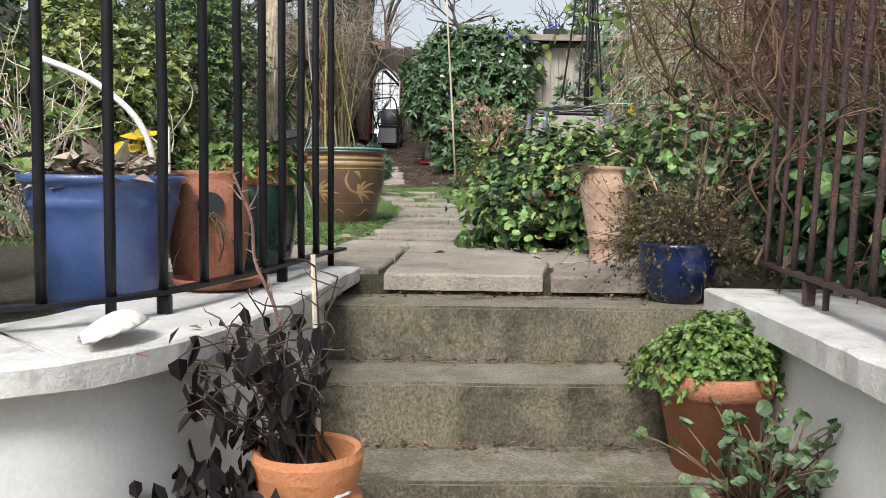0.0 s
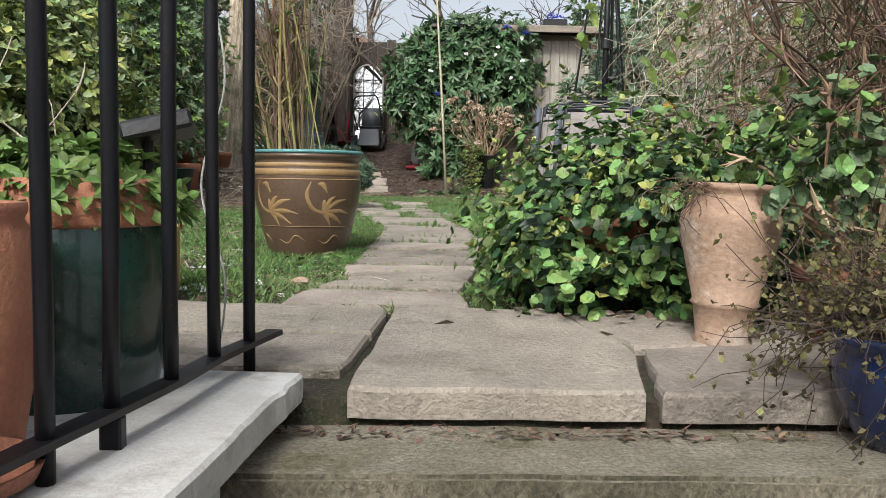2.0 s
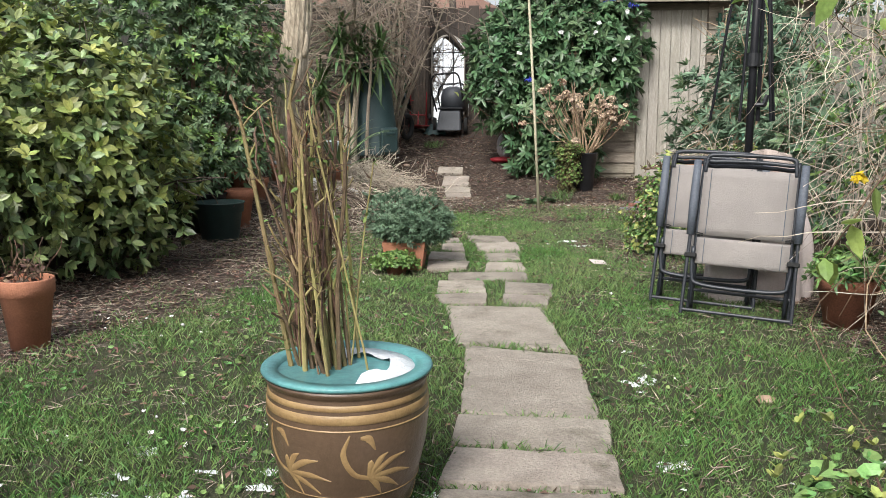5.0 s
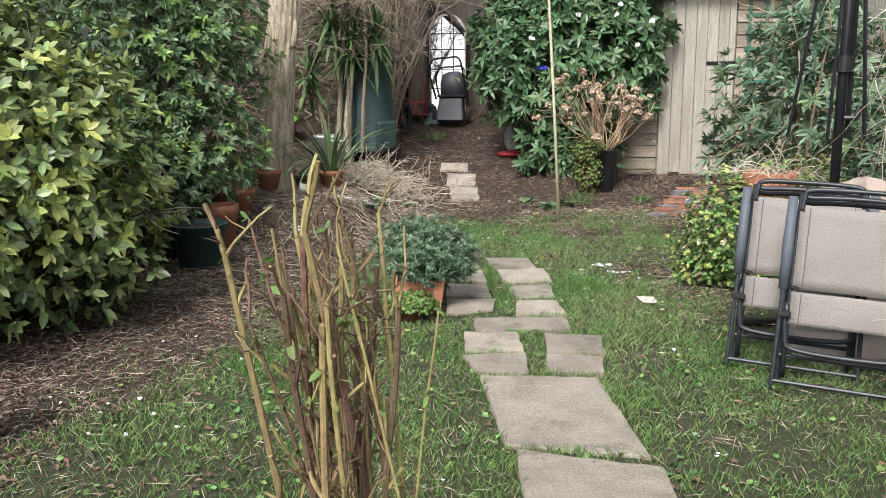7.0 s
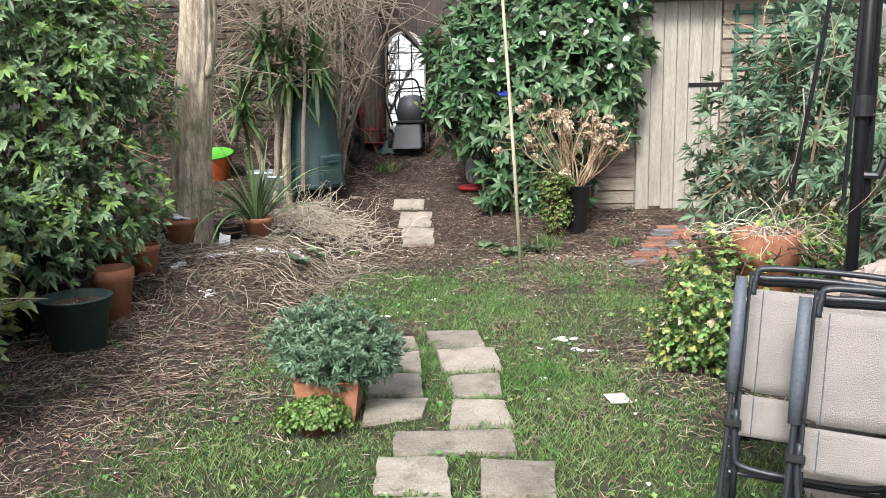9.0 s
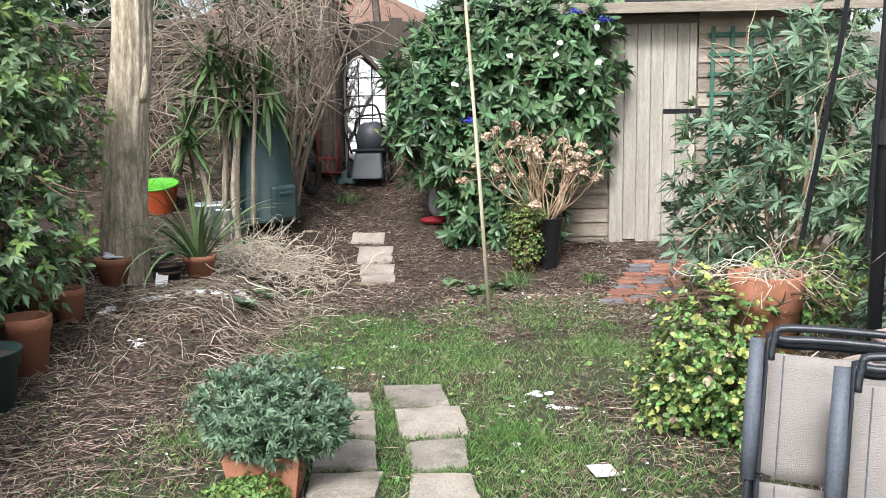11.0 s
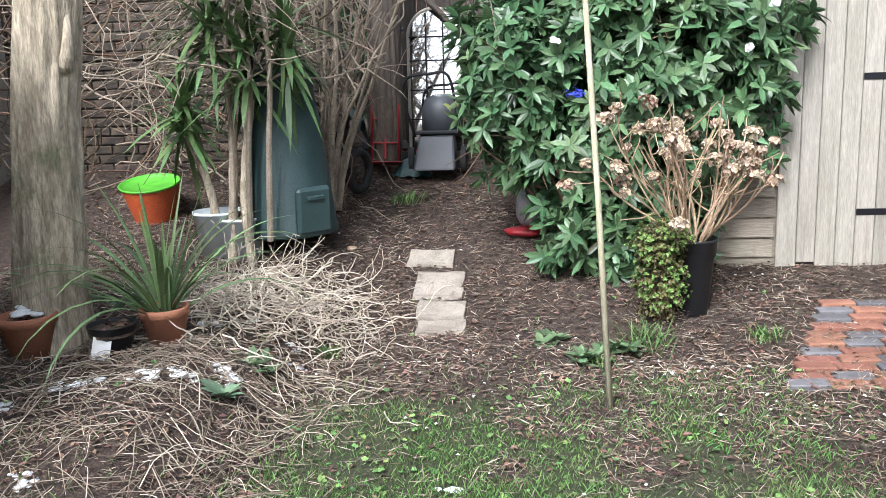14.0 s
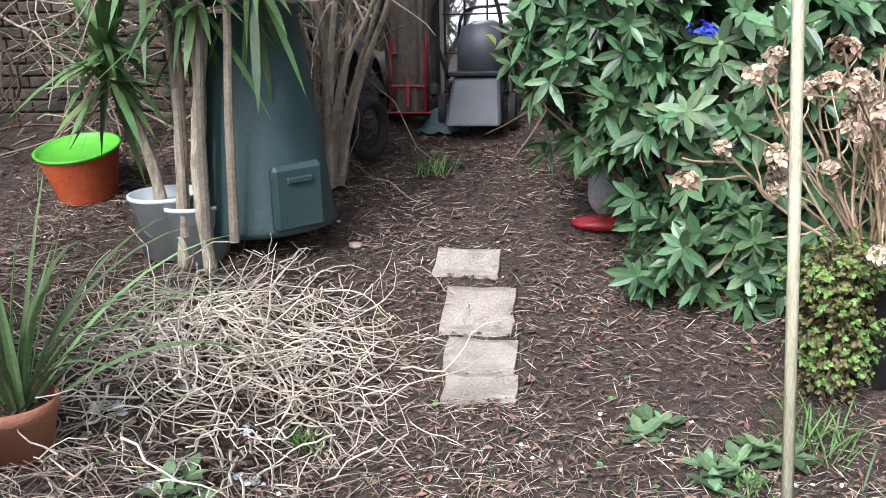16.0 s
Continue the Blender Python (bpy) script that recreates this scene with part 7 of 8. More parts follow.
    part("cross_bar", Geo().tube([(-w, 0.02, 0.13), (w, 0.02, 0.13)], 0.009, 8), M["tube"], ob)
    return ob


folding_chair((1.085, 7.42, 0.13), -20, -11, "folded grey garden recliner with beige mesh sling", 2)
folding_chair((0.97, 7.7, 0.135), -20, -11, "folded grey garden recliner behind another one", 2)
folding_chair((-1.5, 2.35, 0.03), 70, -10, "folded grey garden recliner on the patio")


def parasol():
    ob = thing("parasol_stand", "dark metal cantilever parasol stand, folded", "parasol", (1.37, 8.4, float(level(1.37, 8.4))))
    part("base", Geo().tube([(-0.45, 0, 0.02), (0.45, 0, 0.02)], 0.025, 8).tube([(0, -0.4, 0.02), (0, 0.4, 0.02)], 0.025, 8), M["iron"], ob)
    part("pole", Geo().tube([(0, 0, 0), (0, 0, 1.35), (0.01, 0, 2.7)], 0.024, 12), M["iron"], ob, smooth_shade=True)
    part("collar", Geo().tube([(0, 0, 1.33), (0, 0, 1.41)], 0.042, 14), M["black_plastic"], ob)
    part("crank", Geo().tube([(0.02, 0, 1.1), (0.07, -0.02, 1.1), (0.09, -0.02, 1.16)], 0.016, 8), M["black_plastic"], ob)
    for k, (dx, dy) in enumerate(((-0.22, 0.1), (-0.09, -0.1), (0.1, -0.08), (0.17, 0.1))):
        part("rib", Geo().tube([(dx * 0.25, dy * 0.3, 2.6), (dx * 0.6, dy * 0.6, 1.7), (dx, dy, 1.0)], 0.009, 7), M["iron"], ob)
    part("strut", Geo().tube([(0.05, 0.02, 1.0), (0.04, 0.02, 2.6)], 0.013, 8), M["iron"], ob)


parasol()
cu = thing("cushions", "pile of pale striped cloth cushions behind the chairs", "cushions", (1.35, 7.98, 0.1))


def draped(rx, ry, z0, z1, folds, seed, seg=56, rows_=14):
    """A cloth hanging over a heap: wide at the foot, with folds that run down its sides."""
    rows = []
    for i in range(rows_):
        f = i / (rows_ - 1)
        for j in range(seg):
            a = 6.283 * j / seg
            fold = 1 + folds * (1 - f) * math.sin(a * 9 + 2 * math.sin(a * 2 + seed)) + 0.5 * folds * math.sin(a * 5 + f * 6 + seed)
            k = math.sqrt(max(0.0, 1 - f ** 3.2)) * fold
            rows.append((rx * math.cos(a) * k, ry * math.sin(a) * k, z0 + (z1 - z0) * f + folds * 0.1 * math.sin(a * 3 + f * 8 + seed)))
    return Geo().add(rows, [(i * seg + j, i * seg + (j + 1) % seg, (i + 1) * seg + (j + 1) % seg, (i + 1) * seg + j) for i in range(rows_ - 1) for j in range(seg)]
                     + [tuple(range(seg))[::-1], tuple((rows_ - 1) * seg + j for j in range(seg))])


part("lower_cushion", draped(0.3, 0.2, 0.0, 0.76, 0.06, 0.4), M["cushion"], cu, "white cloth cover hanging in folds", True)
for k, (cx, cy, cz, rx, ry, hz) in enumerate(((-0.12, -0.02, 0.72, 0.15, 0.13, 0.1), (0.1, 0.02, 0.73, 0.17, 0.14, 0.13), (0.0, -0.08, 0.7, 0.2, 0.1, 0.08))):
    part("cloth", draped(rx, ry, cz, cz + hz, 0.34, 1.3 * k + 0.7), material("taupe_cloth", (0.4, 0.33, 0.29), (0.3, 0.24, 0.21), 0.9, 8, 140, 0.4, spread=0.12) if k == 0 else bpy.data.materials["taupe_cloth"], cu, "crumpled taupe canvas", True)

for x, y, r, h, lab in ((1.62, 7.35, 0.15, 0.27, "terracotta pot with leafy plant by the chairs"), (1.55, 8.2, 0.1, 0.7, "stacked terracotta pots behind the chairs"), (1.75, 6.6, 0.12, 0.24, "terracotta pot under the climbers"), (1.95, 6.9, 0.12, 0.25, "terracotta pot half hidden under the climbers"), (1.9, 6.3, 0.13, 0.26, "old terracotta pot under the climbers")):
    flowerpot("flower_pot", lab, x, y, float(level(x, y)) - 0.01, r, h, M["terracotta_dark"], "flower", group="pots by the chairs")
plant("leafy_plant", "green leafy plant in a terracotta pot", 1.62, 7.35, 0.4, [("foliage", mound(260, 0.2, 0.16, 5, (0.03, 0.06), (0.25, 0.4)), M["leaf_ivy"])])

# twiggy climber on the fence
tw = thing("twiggy_shrub", "big tangle of dry brown twigs with sparse leaves", "shrub", (1.75, 4.6, 0.1))
g, g2 = Geo(), Geo()
for k in range(60):
    b = branch((rng.normal(0, 0.12), rng.normal(0, 0.2), 0), (rng.normal(0.12, 0.25), rng.normal(0, 0.4), 1), rng.uniform(0.8, 1.5), 9, 0.1, 0.0)
    g.tube(b, np.linspace(rng.uniform(0.006, 0.011), 0.003, 10), 5)
for k in range(1500):
    f = rng.random()
    s = (rng.normal(0.1, 0.42), rng.uniform(-1.2, 1.9), rng.uniform(0.5, 2.0))
    s = (s[0] + 0.06 * s[1], s[1], s[2])
    b = branch(s, (rng.normal(-0.2, 0.7), rng.normal(0, 0.7), rng.normal(-0.2, 0.7)), rng.uniform(0.25, 0.8), 7, 0.28, -0.03)
    b[:, 0] = np.maximum(b[:, 0], -0.7 + 0.1 * np.sin(b[:, 2] * 9 + k))
    (g2 if k % 3 == 0 else g).tube(b, np.linspace(rng.uniform(0.0016, 0.0035), 0.001, 8), 3, cap=False)
arch = Geo()
for k in range(46):
    b = branch((rng.uniform(-0.35, 0.1), rng.uniform(-1.5, -0.2), 0), (rng.normal(-0.22, 0.22), rng.normal(-0.15, 0.3), 1), rng.uniform(1.0, 1.9), 10, 0.09, -0.01)
    b[:, 0] = np.maximum(b[:, 0], -0.9)
    arch.tube(b, np.linspace(rng.uniform(0.006, 0.013), 0.003, 11), 6)
    for j in range(4, 11):
        for _ in range(3):
            q = branch(b[j], (rng.normal(-0.2, 0.7), rng.normal(-0.1, 0.7), rng.normal(0.2, 0.6)), rng.uniform(0.15, 0.5), 6, 0.25, -0.04)
            q[:, 0] = np.maximum(q[:, 0], -0.95)
            arch.tube(q, np.linspace(rng.uniform(0.0018, 0.004), 0.001, 7), 3, cap=False)
part("arching_stem_clump", arch, M["stem_brown"], tw)
part("branch_crown", g, M["stem_brown"], tw)
part("dry_twig_mass", g2, M["stem_tan"], tw)
n = 900
p = np.column_stack([np.abs(rng.normal(0.0, 0.5, n)) - 0.3, rng.uniform(-1.2, 2.2, n), rng.uniform(0.1, 1.9, n)])
part("foliage", rosettes(Geo(), p, sphere_points(n, 0.3), 3, (0.025, 0.05), (0.45, 0.6), (0.5, 1.4)), M["leaf_grey"], tw)
tw2 = thing("twiggy_shrub", "curtain of dry grassy stems on the fence", "shrub", (2.0, 7.2, 0.1))
g = Geo()
for k in range(900):
    s = (rng.normal(0.1, 0.28), rng.uniform(-1.3, 1.6), rng.uniform(0.4, 2.2))
    b = branch(s, (rng.normal(-0.1, 0.35), rng.normal(0, 0.4), rng.normal(-0.6, 0.8)), rng.uniform(0.3, 0.9), 6, 0.16, -0.04)
    g.tube(b, np.linspace(rng.uniform(0.0018, 0.004), 0.001, 7), 3, cap=False)
for k in range(24):
    b = branch((rng.normal(0.15, 0.15), rng.uniform(-1, 1.2), 0), (rng.normal(0.05, 0.1), rng.normal(0, 0.12), 1), rng.uniform(1.0, 1.9), 8, 0.07, 0)
    g.tube(b, np.linspace(0.008, 0.003, 9), 6)
part("stem_clump", g, M["stem_pale"], tw2)
n = 800
p = np.column_stack([np.abs(rng.normal(0.0, 0.4, n)) - 0.28, rng.uniform(-1.2, 1.5, n), rng.uniform(0.2, 2.2, n)])
part("foliage", rosettes(Geo(), p, sphere_points(n, 0.3), 4, (0.03, 0.06), (0.3, 0.45), (0.5, 1.4)), M["leaf_ivy"], tw2)
bush("evergreen_shrub", "dense green backing shrub along the board fence", [(2.75, 4.2, 1.0, 0.5, 1.3, 1.0), (2.8, 6.3, 1.1, 0.45, 1.2, 1.1), (2.9, 8.4, 1.2, 0.45, 1.2, 1.1), (2.7, 2.6, 0.9, 0.5, 1.0, 0.9)], 2300, 5, (0.04, 0.08), (0.35, 0.5), M["leaf_dark"], (2.9, 5.5, 0.1), M["stem_brown"], [(0.12, M["leaf_grey"])], limbs=30, category="hedge")
bush("ivy", "dark ivy growing behind the rusty railing", [(1.35, 2.5, 0.2, 0.3, 0.6, 0.25), (1.3, 1.7, 0.2, 0.3, 0.5, 0.25), (1.4, 3.1, 0.25, 0.3, 0.5, 0.3)], 900, 4, (0.03, 0.055), (0.8, 1.0), M["leaf_dark"], (1.4, 2.4, 0.03), M["stem_brown"], [(0.14, M["leaf_ivy"])], shape="lobed", limbs=20, r0=0.006, category="ivy")
vs = thing("climber", "bare twisting vine stems through the railing", "climber", (1.25, 2.3, 0.1))
g = Geo()
for _ in range(230):
    s = (rng.normal(0.12, 0.2), rng.uniform(-1.0, 1.2), rng.uniform(0.0, 1.0))
    b = branch(s, (rng.normal(0, 0.5), rng.normal(0, 0.8), rng.normal(0.4, 0.7)), rng.uniform(0.3, 0.9), 8, 0.2, 0.0)
    g.tube(b, np.linspace(rng.uniform(0.001, 0.0035), 0.001, 9), 4, cap=False)
for k in range(2):
    y0 = rng.uniform(-0.3, 0.5)
    b = smooth_line([(-0.28, y0, 0.0), (-0.22, y0 + 0.05, 0.12), (-0.3, y0 + 0.02, 0.26), (-0.2, y0 + 0.1, 0.42), (-0.27, y0 + 0.12, 0.6), (-0.15, y0 + 0.2, 0.9)], 5)
    g.tube(b, np.linspace(0.005, 0.003, len(b)), 5)
part("vine_tangle", g, M["stem_brown"], vs)
vine = thing("climbing_vine", "hanging vine shoots with large toothed green leaves", "climber", (1.1, 4.4, 1.4))
g, ends = Geo(), []
for (x, y, z, wx, wy, wz) in ((0.1, 0.3, 0.1, -1, -0.25, -0.2), (0.2, 0.25, 0.0, -1, -0.3, -0.3), (0.1, 0.2, -0.05, -0.8, -0.1, -0.55), (0.2, 0.4, 0.1, -0.5, 0.1, -0.8), (0.0, 0.5, 0.1, -0.9, 0.0, -0.12), (0.2, 0.1, -0.1, -0.5, -0.2, -0.7), (-0.1, 0.2, 0.15, -0.6, -0.3, -0.7), (0.3, 0.6, 0.1, -1, 0.1, -0.1)):
    b = branch((x, y, z), (wx, wy, wz), 0.8, 10, 0.12, -0.03)
    g.tube(b, np.linspace(0.004, 0.0015, 11), 5)
    ends.append(b[2:])
ends = np.concatenate(ends)
part("shoot_spray", g, M["stem_brown"], vine)
part("foliage", rosettes(Geo(), ends, sphere_points(len(ends), -0.3), 2, (0.045, 0.085), (0.45, 0.6), (0.6, 1.3), droop=0.3), M["leaf_vine"], vine)
for x, y, z, m, lab in ((1.75, 6.2, 0.72, "flower_pink", "single magenta flower among dry stems"), (1.7, 6.3, 0.74, "flower_yellow", "small orange-yellow flowers among dry stems"), (1.5, 7.0, 0.9, "flower_yellow", "single small yellow flower")):
    plant("flower", lab, x, y, z, [("bloom", mound(10, 0.035, 0.03, 5, (0.02, 0.03), (0.6, 0.8)), M[m])], "flower")

# ------------------------------------------------------------------ trees beyond the garden
def bare_tree(at, height, spread, seed):
    ob = thing("bare_tree", "distant leafless tree with fine branching", "tree", at, "distant trees")
    g = Geo()

    def grow(p, w, ln, r, depth):
        b = branch(p, w, ln, 5, 0.12, 0.03)
        g.tube(b, np.linspace(r, r * 0.62, 6), 5 if depth < 2 else 3, cap=False)
        if depth < 5:
            for _ in range(3 if depth < 4 else 4):
                j = int(rng.integers(2, 6))
                grow(b[j], unit(unit(b[j] - b[j - 1]) + rng.normal(0, 0.55, 3)), ln * rng.uniform(0.6, 0.8), r * 0.55, depth + 1)
    grow(np.zeros(3), np.array([0, 0, 1.0]), height * 0.33, spread, 0)
    part("branch_crown", g, M["dark_bark"], ob)


for at, hgt, r in (((-1.5, 24, 0.5), 9, 0.2), ((2.5, 26, 0.5), 10, 0.22), ((-6, 22, 0.5), 9, 0.2), ((6, 24, 0.5), 9, 0.2)):
    bare_tree(at, hgt, r, 0)
bush("conifer", "dark drooping evergreen beyond the end fence", [(-2.3, 17.5, 3.0, 0.9, 0.8, 1.2), (-2.0, 17.5, 4.2, 0.7, 0.6, 0.9), (-2.6, 17.5, 1.8, 1.0, 0.8, 1.0)], 1100, 8, (0.1, 0.2), (0.1, 0.16), M["leaf_dark"], (-2.4, 17.6, 0.5), M["dark_bark"], limbs=20, category="tree", r0=0.09, up=-0.2)
bush("evergreen_tree", "tall ivy-clad evergreen behind the shed", [(1.8, 16.5, 2.45, 1.3, 0.9, 0.7), (3.8, 16.5, 3.0, 1.5, 1.0, 1.2)], 1300, 6, (0.08, 0.14), (0.4, 0.5), M["leaf_grey"], (2.6, 16.8, 0.5), M["dark_bark"], [(0.15, M["leaf_grey"])], limbs=24, category="tree", r0=0.09)
bush("evergreen_tree", "tall evergreen tree beyond the brick wall", [(-4.6, 16, 3.2, 1.6, 1.0, 1.6), (-6.0, 13, 3.0, 1.2, 1.8, 1.7)], 1300, 6, (0.1, 0.16), (0.35, 0.45), M["leaf_dark"], (-5, 15.8, 0.5), M["dark_bark"], [(0.15, M["leaf_grey"])], limbs=24, category="tree", r0=0.09)


# ------------------------------------------------------------------ lawn, litter, snow
def on_slab(x, y):
    bad = np.zeros(len(x), bool)
    for c in slabs:
        c = np.array(c)
        inside = np.ones(len(x), bool)
        for a, b in zip(c, np.roll(c, -1, 0)):
            inside &= ((b[0] - a[0]) * (y - a[1]) - (b[1] - a[1]) * (x - a[0])) > 0.012 * np.linalg.norm(b - a)
        bad |= inside
    return bad


def scatter(n, x0, x1, y0, y1, dens):
    x, y = rng.uniform(x0, x1, n), rng.uniform(y0, y1, n)
    keep = (rng.random(n) < dens(x, y)) & ~on_slab(x, y)
    return x[keep], y[keep]


def lawn_density(x, y):
    return np.clip(1.15 - soil_mask(x, y) * 1.1, 0.04, 1) * np.clip(0.25 + 1.3 * smooth((vnoise(x * 2.3, y * 2.3, 31) * 0.6 + vnoise(x * 7, y * 7, 32) * 0.4 - 0.27) / 0.45), 0, 1) * (1 - 0.3 * smooth((y - 9.6) / 1.5))


def grass(n, x0, x1, y0, y1, hgt, name):
    x, y = scatter(n, x0, x1, y0, y1, lawn_density)
    k = len(x)
    a = rng.uniform(0, 6.28, k)
    lay = rng.uniform(0.1, 0.85, k)
    tall = hgt * rng.uniform(0.45, 1.15, k) * (0.55 + 0.9 * vnoise(x * 2.6, y * 2.6, 33))
    g = Geo().leaves(np.column_stack([x, y, bumpy(x, y) - 0.004]), np.column_stack([np.cos(a) * lay, np.sin(a) * lay, np.ones(k)]), np.column_stack([np.sin(a), -np.cos(a), np.full(k, 0.3)]),
                     tall, rng.uniform(0.0028, 0.0048, k), 0.25, 0.3, "strap")
    tagged(part(name, g, M["grass"]), "patchy green lawn grass with bare spots", "grass", kind="stuff")


grass(100000, -2.4, 1.7, 3.85, 7.6, 0.065, "lawn_grass")
grass(125000, -2.4, 1.8, 7.6, 11.9, 0.062, "lawn_grass")


edge = []
for c in slabs[5:28]:
    c = np.array(c)
    for a, b in zip(c, np.roll(c, -1, 0)):
        m = int(np.linalg.norm(b - a) * 9)
        for t in rng.uniform(0, 1, m):
            if vnoise((a + (b - a) * t)[0] * 5, (a + (b - a) * t)[1] * 5, 81) > 0.45:
                edge.append(np.repeat((a + (b - a) * t)[None], 11, 0) + rng.normal(0, 0.013, (11, 2)))
ring = rng.uniform(0, 6.28, 900)
edge.append(np.column_stack([-0.55 + (0.165 + np.abs(rng.normal(0, 0.03, 900))) * np.cos(ring), 5.22 + (0.165 + np.abs(rng.normal(0, 0.03, 900))) * np.sin(ring)]))
edge = np.concatenate(edge)
k = len(edge)
a = rng.uniform(0, 6.28, k)
lay = rng.uniform(0.1, 0.9, k)
tagged(part("joint_grass", Geo().leaves(np.column_stack([edge, bumpy(edge[:, 0], edge[:, 1]) - 0.004]), np.column_stack([np.cos(a) * lay, np.sin(a) * lay, np.ones(k)]), np.column_stack([np.sin(a), -np.cos(a), np.full(k, 0.3)]),
                                        rng.uniform(0.03, 0.085, k), rng.uniform(0.0025, 0.0045, k), 0.25, 0.35, "strap"), M["grass"]), "grass tufts growing in the paving joints", "grass", kind="stuff")


def litter(n, area, size, mat, label, dens, lay=0.25, width=0.5, shape="kite", lift=0.006):
    x, y = scatter(n, *area, dens)
    k = len(x)
    a = rng.uniform(0, 6.28, k)
    L = rng.uniform(*size, k)
    g = Geo().leaves(np.column_stack([x, y, bumpy(x, y) + lift + rng.uniform(0, 0.014, k)]), np.column_stack([np.cos(a), np.sin(a), rng.normal(0, lay, k)]),
                     np.column_stack([rng.normal(0, 0.35, k), rng.normal(0, 0.35, k), np.ones(k)]), L, L * width, 0.5, 0.0, shape)
    tagged(part("leaf_litter", g, mat), label, "leaf litter", kind="stuff")


def soil_dens(x, y):
    return np.clip(0.1 + soil_mask(x, y) * (0.35 + 0.9 * vnoise(x * 3, y * 3, 41)), 0, 1)


litter(80000, (-3.4, 2.4, 4.0, 15.2), (0.012, 0.042), M["litter"], "fallen brown leaves over the soil", soil_dens)
litter(110000, (-3.2, 2.2, 4.2, 14.5), (0.02, 0.11), M["straw"], "pale dry stalks scattered over the soil", lambda x, y: np.clip(soil_dens(x, y) + 0.14, 0, 1), 0.15, 0.045, "kite", 0.01)
litter(13000, (-3.0, 2.2, 4.0, 13.0), (0.012, 0.032), M["leaf_ivy"], "small green clover and weed leaves", lambda x, y: np.clip(0.3 + 0.7 * vnoise(x * 2, y * 2, 51) - 0.2, 0, 1) * (1 - 0.85 * soil_mask(x, y)), 0.3, 0.8, "lobed")
litter(3600, (-3.0, 2.2, 4.2, 13.5), (0.006, 0.02), M["flower_white"], "white petals and hail grains on the grass", lambda x, y: np.clip(vnoise(x * 1.7, y * 1.7, 61) * 1.6 - 0.7, 0, 1), 0.3, 0.9, "lobed")
# sticks on the left bed
x, y = scatter(1300, -3.2, -0.8, 8.6, 12.9, soil_dens)
g = Geo()
for a, b in zip(x, y):
    t = rng.uniform(0, 6.28)
    ln = rng.uniform(0.06, 0.32)
    q = branch((a, b, 0), (math.cos(t), math.sin(t), 0), ln, 4, 0.12, 0)
    q[:, 2] = bumpy(q[:, 0], q[:, 1]) + 0.012 + rng.uniform(0, 0.03)
    g.tube(q, np.linspace(rng.uniform(0.001, 0.003), 0.001, 5), 3, cap=False)
x, y = scatter(800, -2.6, -0.95, 10.1, 11.6, soil_dens)
pale, dull = Geo(), Geo()
for a, b in zip(x, y):
    t = rng.uniform(0, 6.28)
    q = branch((a, b, 0), (math.cos(t), math.sin(t), 0), rng.uniform(0.08, 0.4), 6, 0.22, 0)
    q[:, 2] = bumpy(q[:, 0], q[:, 1]) + 0.015 + rng.uniform(0, 0.05) * np.sin(np.linspace(0.2, 3.0, 7))
    (pale if rng.random() < 0.3 else dull).tube(q, np.linspace(rng.uniform(0.0012, 0.003), 0.001, 7), 3, cap=False)
tagged(part("prunings", dull, M["stem_grey"]), "grey-brown dead stalks lying tangled on the bank", "plant debris", kind="stuff")
tagged(part("prunings", pale, M["stem_pale"]), "pale grey dead stalks lying tangled on the bank", "plant debris", kind="stuff")
tagged(part("sticks", g, M["stem_grey"]), "dry sticks and prunings strewn on the bed", "sticks", kind="stuff")

# remains of snow
SNOW = [(-1.95, 10.95, 0.07), (-2.05, 10.9, 0.06), (-1.72, 11.05, 0.1), (-1.5, 11.3, 0.08), (-1.3, 11.75, 0.05), (-1.38, 11.95, 0.05), (-1.75, 11.75, 0.06), (-1.62, 11.12, 0.05), (-2.2, 10.75, 0.06), (-1.45, 11.5, 0.05), (-0.42, 10.6, 0.05), (0.35, 9.75, 0.06), (0.42, 9.55, 0.05), (0.1, 10.1, 0.04), (-0.7, 10.2, 0.04), (-0.9, 4.4, 0.06), (-0.75, 4.25, 0.07), (-0.6, 4.35, 0.05),
        (-1.2, 4.9, 0.05), (0.42, 5.6, 0.05), (0.36, 5.2, 0.04), (0.45, 6.4, 0.05), (-0.25, 5.5, 0.03), (-1.3, 5.6, 0.05), (-1.0, 6.2, 0.04), (-2.33, 11.2, 0.07), (-1.75, 12.2, 0.06), (-1.6, 12.0, 0.05), (0.2, 9.1, 0.03), (-1.9, 10.4, 0.05)]
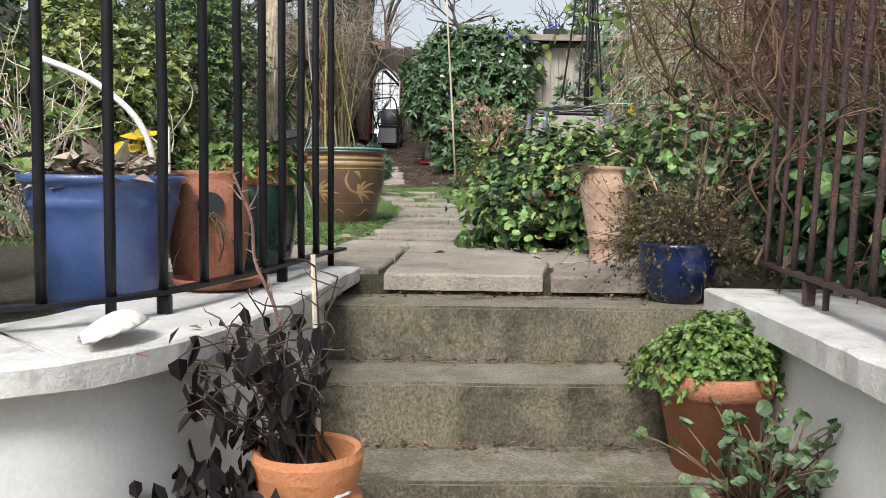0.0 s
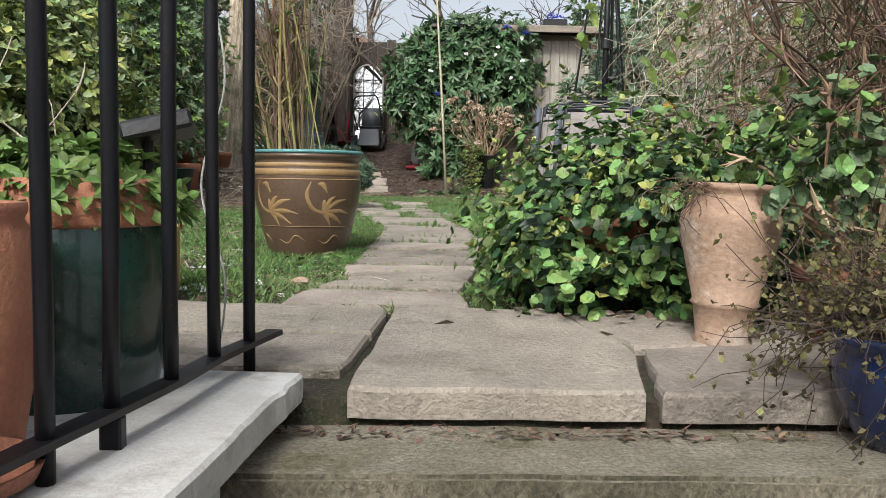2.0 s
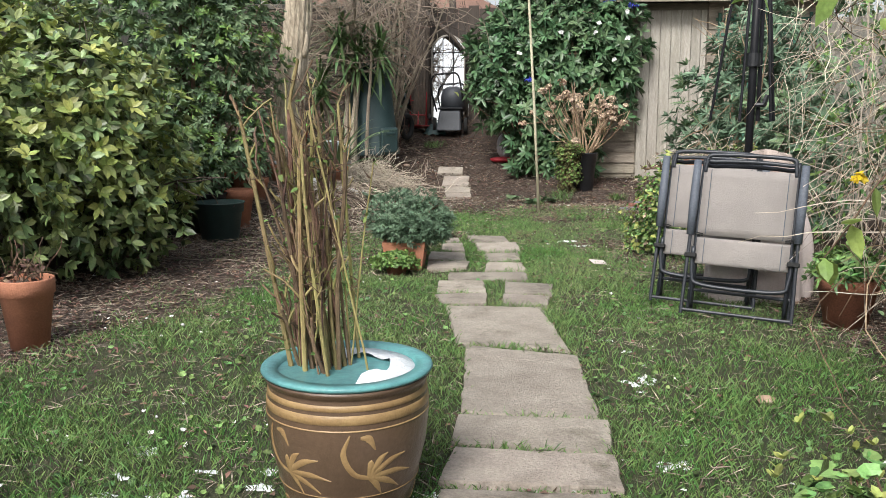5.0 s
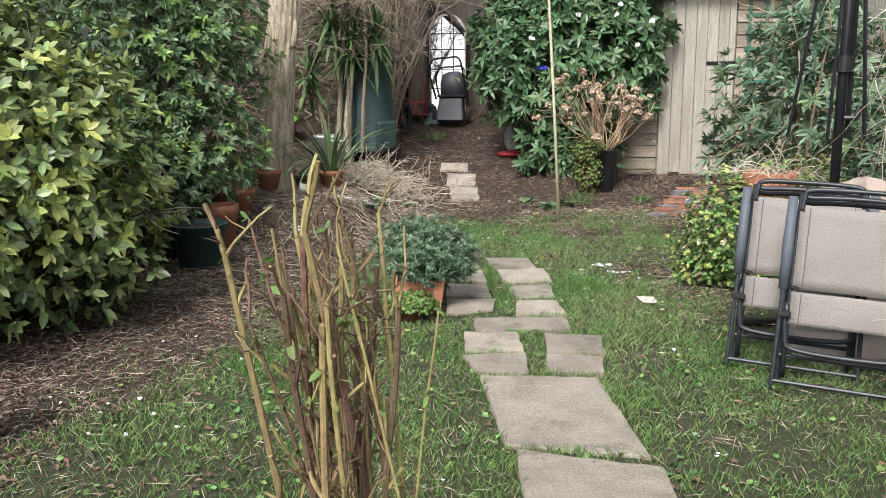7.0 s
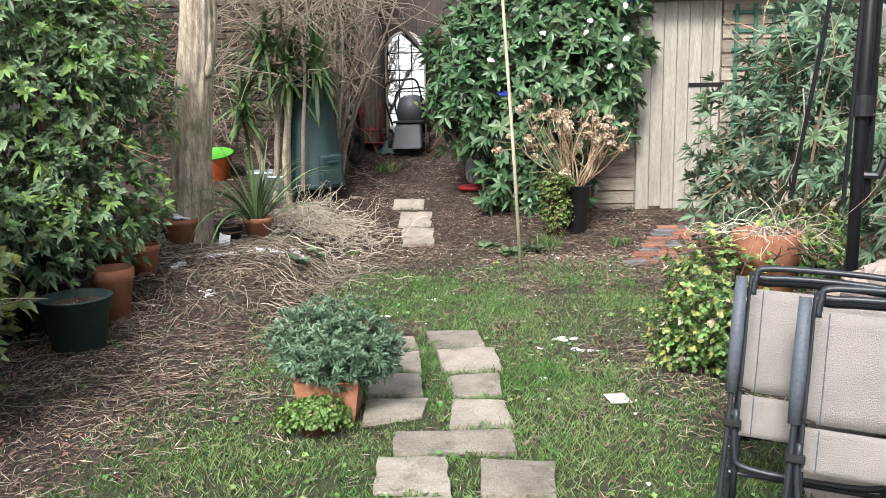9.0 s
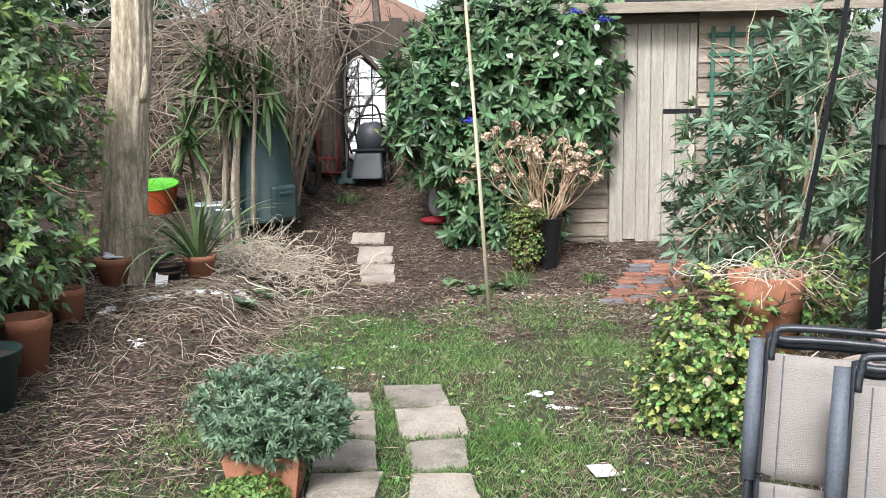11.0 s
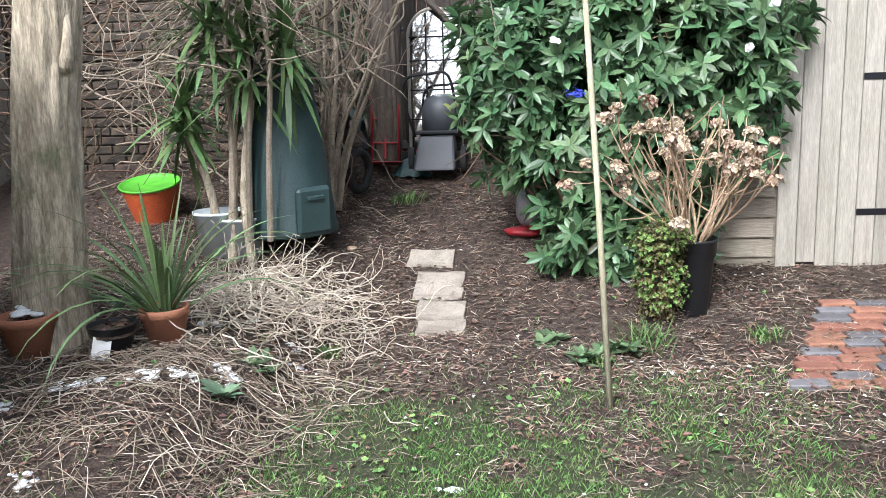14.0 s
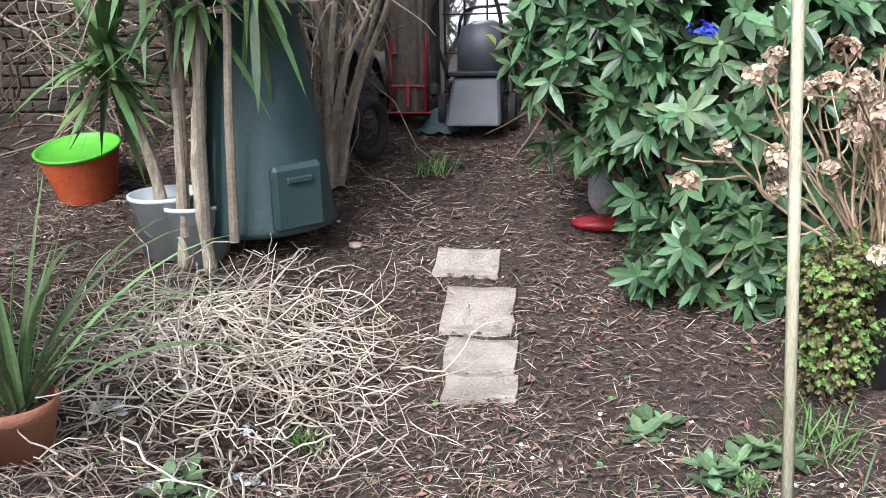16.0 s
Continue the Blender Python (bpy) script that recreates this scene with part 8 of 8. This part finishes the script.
SNOW += [(rng.uniform(-1.5, -0.32), rng.uniform(4.1, 5.5), rng.uniform(0.012, 0.04)) for _ in range(120)] + [(0.42 + rng.uniform(-0.05, 0.1), rng.uniform(4.6, 7.5), rng.uniform(0.01, 0.025)) for _ in range(12)]
clump = Geo()
for x, y, r in SNOW:
    for _ in range(18):
        xx, yy = x + rng.normal(0, r * 0.5), y + rng.normal(0, r * 0.35)
        zz = float(bumpy(xx, yy)) - 0.003 + (0.185 if (x, y) == (-2.33, 11.2) else 0)
        s_ = r * rng.uniform(0.12, 0.42)
        bit = lump(s_, s_ * rng.uniform(0.6, 1.0), s_ * rng.uniform(0.3, 0.7), rng.uniform(0, 9), 8, 6)
        clump.add(bit.v[0] + np.array([xx, yy, zz]), bit.f)
tagged(part("snow_remains", clump, M["snow"], smooth_shade=True), "scattered remains of melting white snow", "snow", kind="stuff")
ps = part("paper_scrap", Geo().box(-0.055, -0.045, 0, 0.055, 0.045, 0.006, 0.002, 0.003), M["cushion"])
ps.matrix_world = pose(0.51, 8.76, float(bumpy(0.51, 8.76)) + 0.03, 8, 5, 20)
tagged(ps, "crumpled pale scrap of paper on the lawn", "litter")
for x, y in ((-0.45, 4.32), (0.9, 6.2), (-1.75, 13.9), (-1.35, 13.35)):
    o = part("stone", lump(0.035, 0.03, 0.035, x * 5), M["urn"], smooth_shade=True)
    o.location = (x, y, float(bumpy(x, y)) - 0.004)
    tagged(o, "small buff stone lying on the ground", "stone", "loose stones")
# debris on the steps
for y, z, w in ((2.9, -0.03, 0.5), (2.68, -0.196, 0.45), (2.39, -0.366, 0.45)):
    n = 170
    x = rng.uniform(-0.3, 0.62, n)
    g = Geo().leaves(np.column_stack([x, y - np.abs(rng.normal(0, 0.018, n)), np.full(n, z) + rng.uniform(0, 0.012, n)]), np.column_stack([rng.normal(0, 1, n), rng.normal(0, 1, n), rng.normal(0, 0.2, n)]), np.tile([0, 0, 1.0], (n, 1)), rng.uniform(0.008, 0.035, n), rng.uniform(0.003, 0.014, n), 0.4, 0.0, "kite")
    o = tagged(part("leaf_litter", g, M["litter"]), "brown leaf debris along the back of a step", "leaf litter", kind="stuff")
